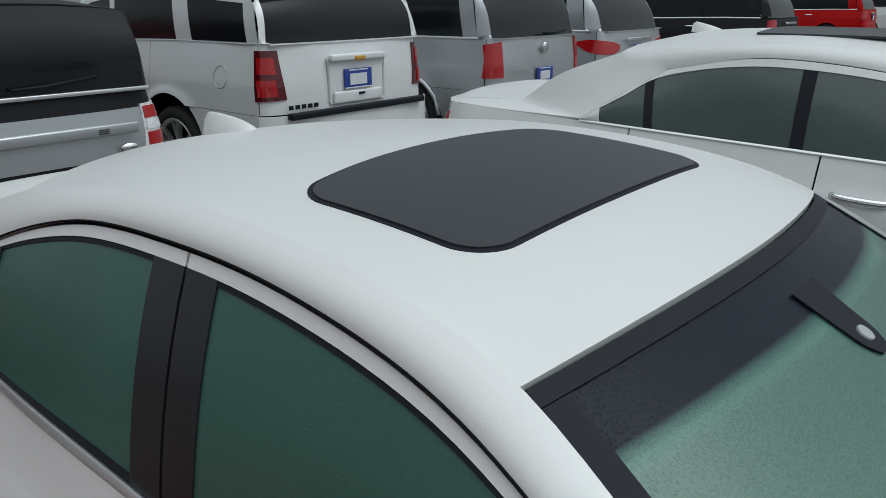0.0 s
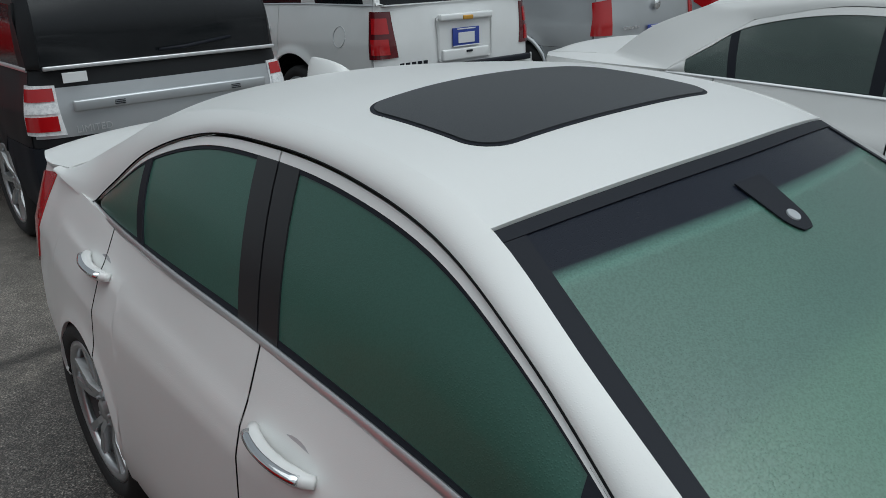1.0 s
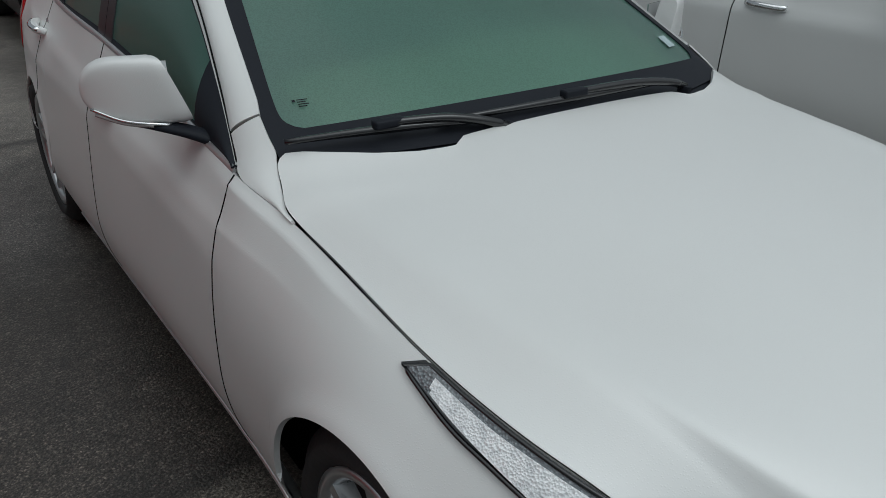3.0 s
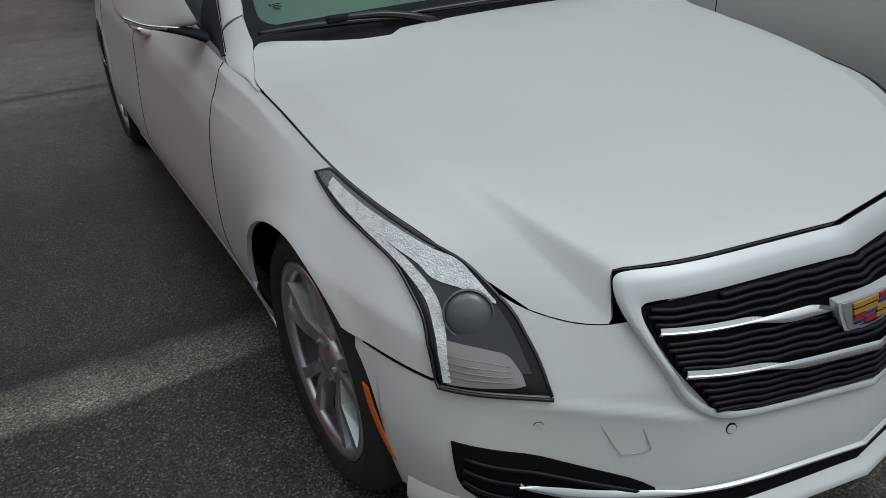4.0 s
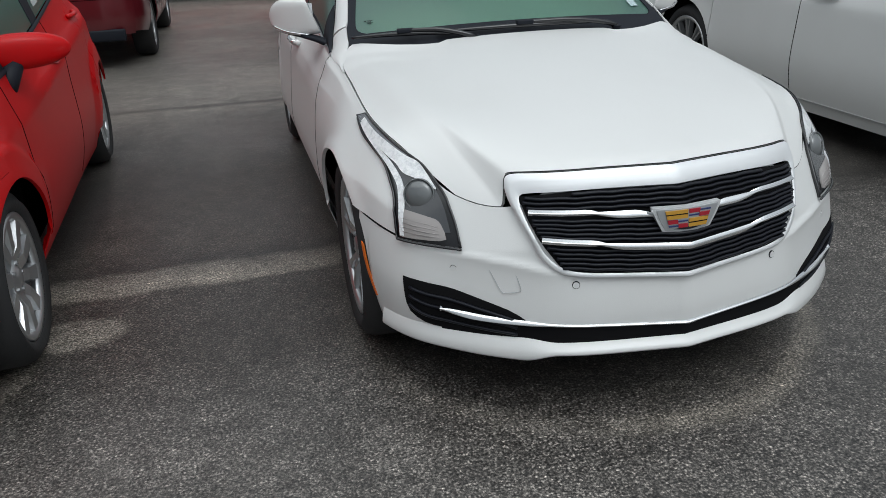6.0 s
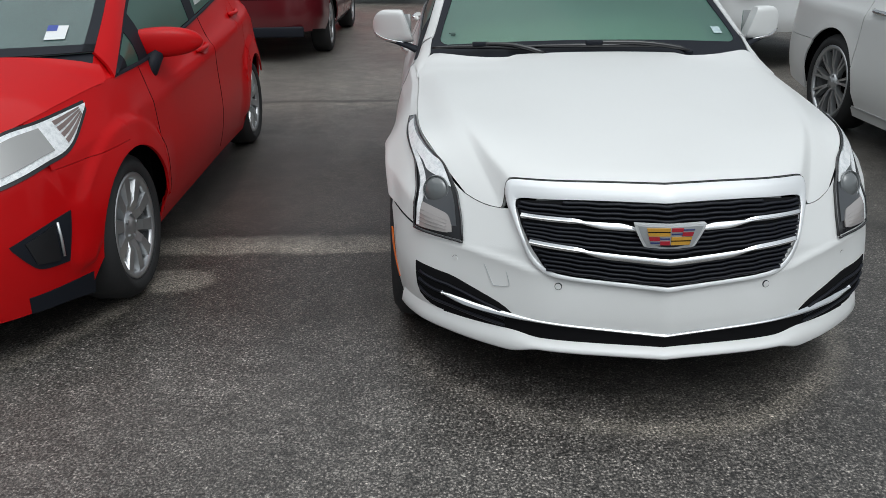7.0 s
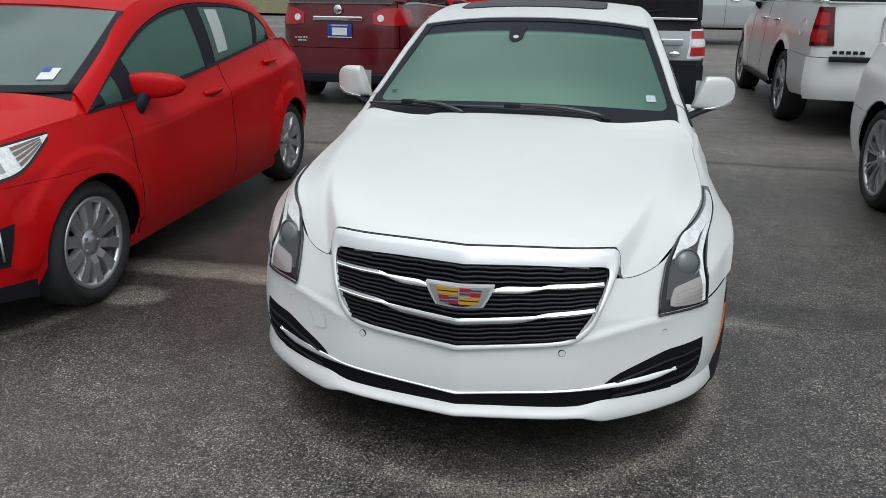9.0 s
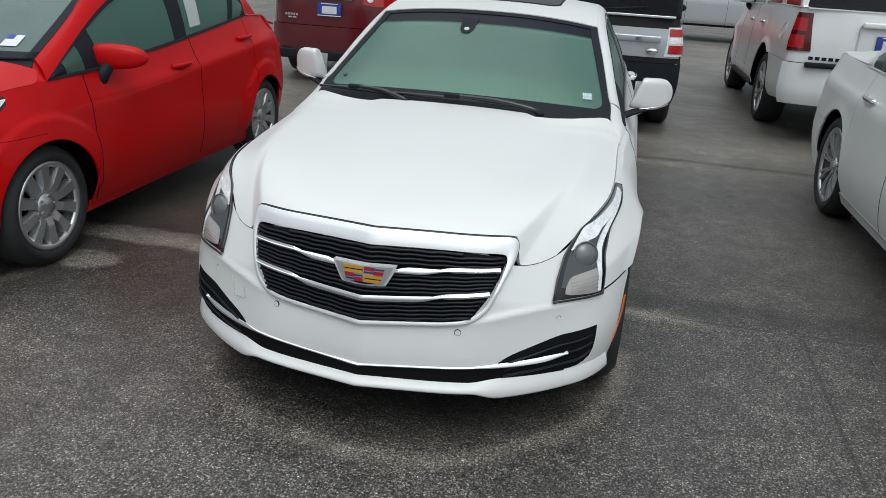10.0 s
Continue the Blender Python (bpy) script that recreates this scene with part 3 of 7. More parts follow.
    seam(crack, 0.006, 0.8, soft_step(m, X, 1.0, 1.2))
    # coarse grain over everything
    coarse = ramp(m, noise_of(m, v, 62.0, 5.0, 0.9), [(0.37, 0.66), (0.50, 1.0), (0.63, 1.4)])
    grain = m.node_tree.nodes.new("ShaderNodeMix")
    grain.data_type, grain.blend_type = "RGBA", "MULTIPLY"
    grain.inputs[0].default_value = 1.0
    link(m, col, grain.inputs[6])
    link(m, coarse, grain.inputs[7])
    patchy = ramp(m, noise_of(m, v, 22.0, 6.0, 0.9), [(0.36, 0.68), (0.50, 1.0), (0.64, 1.38)])
    patches = m.node_tree.nodes.new("ShaderNodeMix")
    patches.data_type, patches.blend_type = "RGBA", "MULTIPLY"
    patches.inputs[0].default_value = 1.0
    link(m, grain.outputs[2], patches.inputs[6])
    mottled = ramp(m, noise_of(m, v, 6.5, 8.0, 0.78), [(0.34, 0.66), (0.50, 1.0), (0.66, 1.42)])
    link(m, calc(m, "MULTIPLY", patchy, mottled), patches.inputs[7])
    salt = ramp(m, noise_of(m, v, 125.0, 4.0, 0.75), [(0.36, (0.12, 0.118, 0.12)), (0.47, (0.56, 0.54, 0.53)), (0.55, (1.12, 1.07, 1.04)), (0.66, (2.4, 2.27, 2.18))])
    fine_grain = m.node_tree.nodes.new("ShaderNodeMix")
    fine_grain.data_type, fine_grain.blend_type = "RGBA", "MULTIPLY"
    fine_grain.inputs[0].default_value = 1.0
    link(m, patches.outputs[2], fine_grain.inputs[6])
    link(m, salt, fine_grain.inputs[7])
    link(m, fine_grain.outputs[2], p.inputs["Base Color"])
    rough = ramp(m, noise_of(m, v, 0.9, 5.0), [(0.35, 0.36), (0.7, 0.62)])
    link(m, rough, p.inputs["Roughness"])
    b = bump(m, st.outputs["Distance"], 0.40, 0.005)
    b.invert = True
    # a thin film of rain
    p.inputs["Coat Weight"].default_value = 0.40
    p.inputs["Specular IOR Level"].default_value = 0.35
    link(m, ramp(m, noise_of(m, v, 1.3, 5.0), [(0.35, 0.32), (0.65, 0.5)]), p.inputs["Coat Roughness"])
    wet = node(m, "Bump", Strength=0.10, Distance=0.003)
    link(m, st.outputs["Distance"], wet.inputs["Height"])
    link(m, wet.outputs["Normal"], p.inputs["Coat Normal"])
    return m


ASPHALT = asphalt()
bm = bmesh.new()
bmesh.ops.create_grid(bm, x_segments=40, y_segments=40, size=300)
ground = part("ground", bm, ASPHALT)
tagged(ground, "damp grey asphalt of a car lot with pale sandy stains", "ground", "", "structure")

GRASS = material("dry_grass", (0.16, 0.14, 0.06), 0.9)
_v = coords(GRASS)
link(GRASS, ramp(GRASS, noise_of(GRASS, _v, 1.5, 8.0, 0.7), [(0.3, (0.06, 0.075, 0.025)), (0.7, (0.24, 0.20, 0.11))]), GRASS.node_tree.nodes["Principled BSDF"].inputs["Base Color"])
bump(GRASS, noise_of(GRASS, _v, 30.0, 4.0), 0.8, 0.05)
bm = bmesh.new()
bmesh.ops.create_grid(bm, x_segments=60, y_segments=12, size=1)
bmesh.ops.scale(bm, vec=(120, 16, 1), verts=bm.verts)
bmesh.ops.translate(bm, vec=(0, 44, 0.03), verts=bm.verts)
for _w in bm.verts:
    _w.co.z += 0.10 * noise.noise(_w.co * 0.3) + 0.06
tagged(part("grass_verge", bm, GRASS, smooth=True), "dry tan and green grass verge beyond the car lot", "grass", "", "structure")

BARK = material("bark", (0.10, 0.075, 0.05), 0.9)
LEAF = material("foliage", (0.05, 0.08, 0.03), 0.7)
_v = coords(LEAF)
link(LEAF, ramp(LEAF, noise_of(LEAF, _v, 2.0, 4.0), [(0.3, (0.025, 0.045, 0.018)), (0.7, (0.08, 0.11, 0.045))]), LEAF.node_tree.nodes["Principled BSDF"].inputs["Base Color"])


def tree(seed):
    """A far tree: tapered trunk with limbs and a crown of many loose leaf clumps."""
    rnd = random.Random(seed)
    root = thing("tree", "green broad-leaved tree beyond the car lot", "tree", pose(0, 0, 0), "trees beyond the lot")
    h = 7.5
    tube("trunk", np.array([(0.1 * math.sin(k), 0.1 * math.cos(k * 1.3), k * h * 0.13) for k in range(6)]), np.linspace(0.22, 0.08, 6), BARK, root)
    verts, faces = [], []
    for i in range(420):
        a, t = rnd.uniform(0, 6.283), rnd.random()
        rad = (0.4 + 2.4 * math.sin(math.pi * min(1, 0.15 + 0.85 * t)) ** 0.8) * rnd.uniform(0.35, 1.0) * (1 + 0.25 * math.sin(3 * a + seed))
        c = Vector((rad * math.cos(a), rad * math.sin(a), h * (0.28 + 0.72 * t)))
        for q in range(6):
            d = Vector((rnd.gauss(0, 1), rnd.gauss(0, 1), rnd.gauss(0, 1))).normalized()
            e = d.cross(Vector((rnd.gauss(0, 1), rnd.gauss(0, 1), rnd.gauss(0, 1)))).normalized()
            o, s_ = c + 0.28 * Vector((rnd.gauss(0, 1), rnd.gauss(0, 1), rnd.gauss(0, 1))), rnd.uniform(0.12, 0.26)
            k = len(verts)
            verts += [o - d * s_, o + e * s_ * 0.5, o + d * s_, o - e * s_ * 0.5]
            faces.append((k, k + 1, k + 2, k + 3))
    tagged(mesh_part("crown", verts, faces, LEAF, root, "", False), kind="stuff")
    for k in range(5):
        a = k * 1.256 + seed
        tube("limb", np.array([(0, 0, h * 0.35 + 0.3 * k), (0.7 * math.cos(a), 0.7 * math.sin(a), h * 0.5 + 0.3 * k), (1.5 * math.cos(a), 1.5 * math.sin(a), h * 0.62 + 0.25 * k)]), np.array((0.09, 0.06, 0.03)), BARK, root)
    return root


_trees = [tree(3), tree(8)]
for _i, _x in enumerate(np.linspace(-46, 52, 15)):
    _m = pose(_x + 2.5 * math.sin(_i * 2.1), 52 + 4 * math.cos(_i * 1.7), 0.05, 0, 0, 47 * _i) @ Matrix.Scale(0.85 + 0.3 * math.sin(_i * 3.3) ** 2, 4)
    if _i < 2:
        _trees[_i].matrix_basis = _m
    else:
        copy_thing(_trees[_i % 2], _m)


# ---- the white saloon ----
SALOON_HUBS = (-1.49, 1.29)
SALOON = Shell([
    (0.0, -2.30, 0.20, 0.32, 0.690, 0.02, 0.105),
    (0.31, -2.245, 0.20, 0.32, 0.690, 0.02, 0.105),
    (0.47, -2.175, 0.20, 0.32, 0.618, 0.02, 0.071),
    (0.61, -2.085, 0.20, 0.33, 0.624, 0.02, 0.083),
    (0.745, -1.965, 0.20, 0.36, 0.700, 0.03, 0.125),
    (0.828, -1.780, 0.20, 0.40, 0.758, 0.03, 0.127),
    (0.870, -1.50, 0.19, 0.45, 0.795, 0.03, 0.14),
    (0.860, -1.10, 0.19, 0.45, 0.850, 0.06, 0.123),
    (0.858, -0.84, 0.19, 0.45, 0.888, 0.07, 0.098),
    (0.866, -0.30, 0.19, 0.45, 0.952, 0.08, 0.116),
    (0.872, 0.40, 0.19, 0.45, 1.000, 0.08, 0.128),
    (0.862, 1.25, 0.19, 0.45, 1.020, 0.07, 0.155),
    (0.800, 1.80, 0.24, 0.50, 1.045, 0.05, 0.15),
    (0.67, 2.16, 0.28, 0.55, 1.060, 0.05, 0.10),
    (0.0, 2.33, 0.28, 0.60, 1.060, 0.04, 0.07),
], 0.60, 0.27, (-1.56, 0.62, 0.28, 0.17, 0.020), ((-1.85, -1.45, -1.00, -0.66), 2.9))


def saloon_wheels(root):
    for y in SALOON_HUBS:
        for side in (-1, 1):
            wheel(root, (side * 0.716, y, 0.322), side, 0.322, 0.225, 0.225, (5, 0.22, 0.030, 0.004))


def saloon_body(root):
    b, A = SALOON, [(y, 0.338) for y in SALOON_HUBS]
    fr, rr = arch(0.19, SALOON_HUBS[0], 0.325, 0.338), arch(0.19, SALOON_HUBS[1], 0.345, 0.345)
    yof = lambda u: float(np.interp(u, b.s, b.d[:, 1]))
    tub(root, b, 0.80, SALOON_HUBS)
    # nose: one skin from wheel opening to wheel opening
    uh = 0.862
    yh = yof(uh)
    us_r = np.concatenate([np.linspace(0, uh, 40), us_for(b, yh + 0.006, -1.50, 18, A[:1])])

    def nose_top(u):
        return 0.506 + 0.20 * max(0.0, yof(u) - yh)

    def nose_low(u):
        return max(fr(yof(u)), 0.205)

    def crease(p):
        """A crease sweeps from the headlamps to the lower grille corners."""
        x = abs(p[0])
        if 0.30 < x < 0.74:
            d = p[2] - float(np.interp(x, (0.30, 0.38, 0.47, 0.58, 0.74), (0.440, 0.452, 0.470, 0.484, 0.492)))
            p[1] -= 0.013 * math.exp(d / 0.035 if d < 0 else -d / 0.007) * min(1.0, (x - 0.30) / 0.10, (0.74 - x) / 0.12)
        return p

    keep = [u for u in us_r if nose_low(u) < nose_top(u) - 0.02]
    cols = [(u, -1) for u in keep[::-1]] + [(u, 1) for u in keep[1:]]
    verts, faces, rows = [], [], 36
    for u, q in cols:
        verts += [crease(b.at(u, z, q)) for z in np.linspace(nose_low(u), nose_top(u), rows)]
    for c in range(len(cols) - 1):
        for k in range(rows - 1):
            v = c * rows + k
            faces.append((v, v + rows, v + rows + 1, v + 1))
    high = {}
    for c, (u, q) in enumerate(cols):
        if u <= uh + 1e-6:
            high[c] = [c * rows + rows - 1]
            for z in np.linspace(nose_top(u), b.col(u, 4) - 0.002, 14)[1:]:
                high[c].append(len(verts))
                verts.append(crease(b.at(u, z, q)))
    for c in high:
        if c + 1 in high:
            for k in range(13):
                faces.append((high[c][k], high[c + 1][k], high[c + 1][k + 1], high[c][k + 1]))
    mesh_part("front_bumper", verts, faces, WHITE, root)
    def press(P, side):
        """Shoulder crease, wing edge and wheel-arch lips pressed into the side."""
        for p in P.reshape(-1, 3):
            e = p[2] - (0.833 + 0.057 * (p[1] - 0.035))
            push = 0.008 * math.exp(e / 0.09 if e < 0 else -e / 0.018) * min(1.0, max(0.0, (p[1] + 1.35) / 0.7), max(0.0, (2.0 - p[1]) / 0.5))
            if p[1] < -0.70:
                e = p[2] - float(b.col(b.uy(p[1]), 4)) + 0.020
                push += 0.011 * math.exp(e / 0.055 if e < 0 else -e / 0.010) * min(1.0, max(0.0, (-0.70 - p[1]) / 0.2), max(0.0, (p[1] + 1.46) / 0.2))
            for y, zc, r in ((SALOON_HUBS[0], 0.325, 0.338), (SALOON_HUBS[1], 0.345, 0.345)):
                d = math.hypot(p[1] - y, p[2] - zc) - r
                if p[2] > 0.35 and d > -0.01:
                    push += 0.008 * math.exp(-(d / 0.03) ** 2)
            p[0] += side * push
        return P

    for side in (-1, 1):
        # front wing
        us = us_for(b, yh + 0.004, -0.865, 70, A[:1])
        low = lambda u: max(fr(yof(u)), nose_top(u) + 0.004 if yof(u) < -1.50 else 0.19)
        P = [[b.at(u, z, side) for z in np.concatenate([np.linspace(low(u), 0.70, 21)[:-1], np.linspace(0.70, b.col(u, 4) - 0.003, 33)])] for u in us]
        sheet("front_wing", press(np.array(P), side), WHITE, root)
        # doors
        us = us_for(b, -0.858, 0.196, 22)
        sheet("front_door", press(b.patch(us, 0.215, lambda u: b.col(u, 4) - 0.002, side, 40), side), WHITE, root)
        us = us_for(b, 0.204, 1.12, 20, A[1:])
        sheet("rear_door", press(b.patch(us, lambda u: max(rr(yof(u)), 0.215) + 0.004, lambda u: b.col(u, 4) - 0.002, side, 40), side), WHITE, root)
        us = us_for(b, 1.127, 1.95, 22, A[1:])
        sheet("rear_wing", press(b.patch(us, lambda u: rr(yof(u)), None, side, 40), side), WHITE, root)
        for y in (-0.8615, 0.200, 1.1235):
            z0 = 0.225 if y < 1 else rr(y) + 0.01
            tube("door_gap", press(np.array([b.at(b.uy(y), z, side) for z in np.linspace(z0, b.col(b.uy(y), 4) - 0.004, 36)]), side), 0.0014, SHADOW, root, sides=6)
        P = np.array([b.at(u, nose_top(u), side) for u in np.linspace(uh + 0.005, b.uy(-1.79), 16)])
        tube("wing_gap", P, 0.0018, SHADOW, root, sides=6)
        # sill with its bright strip
        us = us_for(b, -1.11, 0.92, 20)
        sheet("sill", b.patch(us, 0.17, 0.212, side, 2), WHITE, root, off=-0.006)
        P = np.array([b.at(u, 0.214, side) for u in us])
        tube("sill_strip", P + np.array((side * 0.004, 0, 0)), 0.007, BRIGHT, root)
        # wheel housings
        for y in SALOON_HUBS:
            a = np.linspace(0.02, math.pi - 0.02, 20)
            P = np.array([[(side * x, y - 0.335 * math.cos(k), 0.325 + 0.335 * math.sin(k)) for x in (0.50, 0.80)] for k in a])
            sheet("wheel_housing", P, SHADOW, root, depth=0.0)
    us = np.linspace(b.uy(1.955), b.s[-1], 24)
    R, L = b.patch(us, None, None, -1, 12), b.patch(us, None, None, 1, 12)
    sheet("rear_bumper", np.concatenate([R, L[::-1][1:]]), WHITE, root)


HOOD_EDGE = [tuple(SALOON.at(u, SALOON.col(u, 4))) for u in np.linspace(0.68, SALOON.uy(-1.11), 9)] + [(0.737, -1.052, 0.866), (0.718, -0.997, 0.885), (0.700, -0.942, 0.913), (0.677, -0.930, 0.927)]
HOOD_MID = [(0, -2.185, 0.712), (0, -2.12, 0.742), (0, -1.85, 0.812), (0, -1.50, 0.878), (0, -1.25, 0.918), (0, -1.09, 0.942)]
PILLAR = [(0.690, -0.925, 0.945), (0.672, -0.80, 1.005), (0.62, -0.55, 1.148), (0.565, -0.30, 1.290)]
ROOF_EDGE = [(0.565, -0.30, 1.290), (0.548, -0.08, 1.350), (0.533, 0.25, 1.380), (0.530, 0.60, 1.374), (0.545, 1.00, 1.318)]
REAR_EDGE = [(0.545, 1.00, 1.318), (0.585, 1.35, 1.200), (0.62, 1.75, 1.068)]
OUTER = [(0.748, -0.845, 0.898), (0.70, -0.66, 1.022), (0.653, -0.45, 1.158), (0.612, -0.22, 1.264), (0.590, 0.05, 1.316), (0.578, 0.35, 1.330), (0.584, 0.68, 1.314), (0.618, 1.00, 1.230), (0.656, 1.25, 1.105), (0.680, 1.41, 1.018)]
BELT = [(0.758, -0.855, 0.886), (0.756, -0.60, 0.915), (0.750, -0.33, 0.949), (0.745, 0.2, 0.988), (0.738, 0.7, 1.006), (0.715, 1.1, 1.014), (0.683, 1.40, 1.016)]


NOSE_PLAN = spline([(0.0, -2.300), (0.31, -2.245), (0.47, -2.175), (0.61, -2.085)], 12)


def nose_at(x, z, proud=0.0):
    """A place on the smooth nose behind the grille."""
    w = (z - 0.32) / 0.37
    ins = 0.105 * (0.27 * (w / 0.6) ** 1.4 if w < 0.6 else 0.27 + 0.73 * ((w - 0.6) / 0.4) ** 1.05)
    return np.array((x, float(np.interp(abs(x), NOSE_PLAN[:, 0], NOSE_PLAN[:, 1])) + ins - proud, z))


def grid_uv(ob, nu, nv):
    """Lays the grid of a sheet out flat: across is u, along is v."""
    layer = ob.data.uv_layers.new(name="UVMap")
    for lp in ob.data.loops:
        if lp.vertex_index < nu * nv:
            i, j = divmod(lp.vertex_index, nv)
            layer.data[lp.index].uv = (j / (nv - 1), i / (nu - 1))


def saloon_top(root):
    W = WHITE
    C, E = along(spline(HOOD_MID), 70), along(spline(HOOD_EDGE), 70)
    cut_line = np.array([SALOON.at(u, SALOON.col(u, 4)) for u in np.linspace(0.45, 0.75, 40)])
    ks = sorted(set(np.round(np.concatenate([np.linspace(-1, 1, 49), [q * k for q in (-1, 1) for k in (0.49, 0.505, 0.52, 0.535, 0.55, 0.735, 0.765, 0.775, 0.785, 0.81, 0.82, 0.845)]]), 4)))
    xe = E[0][0]

    def front_line(x):
        """The front shut line: along the blade, down beside its corner, then out to the headlamp."""
        a = abs(x)
        on_blade = nose_at(x, float(np.interp(a, (0.0, 0.20, 0.38, 0.43, 0.452, 0.466), (0.709, 0.7085, 0.705, 0.703, 0.699, 0.688))), -0.006)
        on_wing = np.array([x] + [float(np.interp(a, cut_line[:, 0], cut_line[:, q])) for q in (1, 2)])
        t = min(1.0, max(0.0, (a - 0.448) / 0.024))
        t = t * t * (3 - 2 * t)
        return on_blade * (1 - t) + on_wing * t
    P = np.zeros((71, len(ks), 3))
    for i in range(71):
        for j, k in enumerate(ks):
            a = abs(k)
            P[i, j] = (k * E[i][0], C[i][1] + (E[i][1] - C[i][1]) * a ** 2, C[i][2] + (E[i][2] - C[i][2]) * a ** 2.6)
            # two soft ridges that run back from the grille corners
            fold = 0.76 + 0.19 * i / 70
            P[i, j, 2] += 0.026 * math.exp(-((a - fold) / (0.20 if a < fold else 0.45 * (1.0 - fold) + 0.01)) ** 2) * math.sin(math.pi * min(1, (i + 3) / 78))
    first = P[0].copy()
    for i in range(28):
        w = (1 - i / 28) ** 2.4
        for j, k in enumerate(ks):
            P[i, j] += w * (front_line(first[j, 0]) - first[j])
    # the rear edge: straight in the middle, stepped back over the wiper roots
    last = P[70].copy()
    for i in range(56, 71):
        w = ((i - 55) / 15) ** 2
        for j, k in enumerate(ks):
            a = abs(last[j, 0])
            y = float(np.interp(a, (0.0, 0.330, 0.375, 0.45, 0.53, 0.61, 0.655, 0.677), (-1.068, -1.066, -1.096, -1.078, -1.040, -0.985, -0.948, -0.930)))
            d = w * (y - last[j, 1])
            P[i, j, 1] += d
            P[i, j, 2] += 0.15 * d
    sheet("bonnet", P, W, root, depth=0.014, off=0.0015)
    front = np.concatenate([P[::-1, 0], P[0, 1:-1], P[:, -1]])
    tube("bonnet_gap", front + np.array((0, 0, -0.0008)), 0.0009, SHADOW, root, "dark shut line round the bonnet", sides=6)
    ws_mid = [(0, -1.10, 0.926), (0, -0.90, 1.045), (0, -0.62, 1.200), (0, -0.391, 1.331)]
    ws_edge = [(0.692, -0.944, 0.914), (0.676, -0.80, 0.998), (0.624, -0.55, 1.141), (0.568, -0.302, 1.285)]
    glass = deck(ws_mid, ws_edge, 26, 26, 2.25, 2.0)
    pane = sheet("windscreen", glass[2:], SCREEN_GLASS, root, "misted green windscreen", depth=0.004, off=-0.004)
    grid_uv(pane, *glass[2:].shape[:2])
    # black ceramic border round the glass
    n, m = glass.shape[:2]
    def cut(i0, i1, j0, j1, fine=(6, 24)):
        ii, jj = np.linspace(i0, i1, fine[0] + 1), np.linspace(j0, j1, fine[1] + 1)
        out = np.zeros((len(ii), len(jj), 3))
        for a, i in enumerate(ii):
            for c, j in enumerate(jj):
                i_, j_ = min(int(i), n - 2), min(int(j), m - 2)
                f, g = i - i_, j - j_
                out[a, c] = (1 - f) * ((1 - g) * glass[i_, j_] + g * glass[i_, j_ + 1]) + f * ((1 - g) * glass[i_ + 1, j_] + g * glass[i_ + 1, j_ + 1])
        return out
    P = np.array([[cut(f * (2.9 + 0.9 * math.sin(math.pi * j / (m - 1))), 0, j, j, (0, 0))[0, 0] for j in np.linspace(0, m - 1, 49)] for f in np.linspace(0, 1, 7)])
    sheet("windscreen_border", P, PLASTIC, pane, depth=0.003, off=0.000)
    sheet("windscreen_border", cut(n - 1.9, n - 1, 0, m - 1), PLASTIC, pane, depth=0.003, off=0.000)
    # the side borders taper downwards and round into the lower corners
    for flip in (False, True):
        strip = []
        for i in np.linspace(2.85, n - 1.95, 52):
            wide = 0.60 + 0.42 * (i - 2.85) / (n - 5.0) + 1.0 * math.exp(-(i - 2.85) / 0.5)
            strip.append(cut(i, i, (m - 1 - wide) if flip else 0.0, (m - 1) if flip else wide, (0, 3))[0])
        sheet("windscreen_border", np.array(strip), PLASTIC, pane, depth=0.003, off=0.000)
    P = cut(n - 7.7, n - 3.4, 10.75, 12.35, (12, 6))
    k = P.shape[0]
    for i in range(k):
        c = P[i].mean(axis=0)
        P[i] = c + (P[i] - c) * (0.80 + 0.45 * i / k) * (0.45, 0.75, 0.92, 1.0)[min(i, 3)]
    sheet("sensor_bracket", P, PLASTIC, pane, depth=0.003, off=0.001)
    c = P[3].mean(axis=0)
    disc("sensor_window", c + np.array((0, -0.001, 0.002)), (0, -0.5, 0.85), 0.014, 0.003, SILVER, pane)
    # inspection sticker and maker's mark in the lower corners
    sheet("sticker", cut(5.1, 6.7, 23.65, 24.45, (2, 2)), STICKER, pane, "small pale window sticker", depth=0.002, off=0.001)
    for k in range(4):
        sheet("glass_mark", cut(5.8 - 0.22 * k, 5.86 - 0.22 * k, 1.50, 1.92 - 0.10 * (k % 2), (1, 2)), PLASTIC, pane, depth=0.001, off=0.0003)
    sheet("glass_mark", cut(5.68, 5.85, 1.32, 1.44, (1, 1)), PLASTIC, pane, depth=0.001, off=0.0003)

    roof = deck([(0, -0.385, 1.335), (0, -0.20, 1.374), (0, 0.10, 1.405), (0, 0.50, 1.412), (0, 0.90, 1.386), (0, 1.20, 1.340)], ROOF_EDGE, 30, 30, 2.3, 2.0)
    sheet("roof", roof, W, root)
    m2 = roof.shape[1]

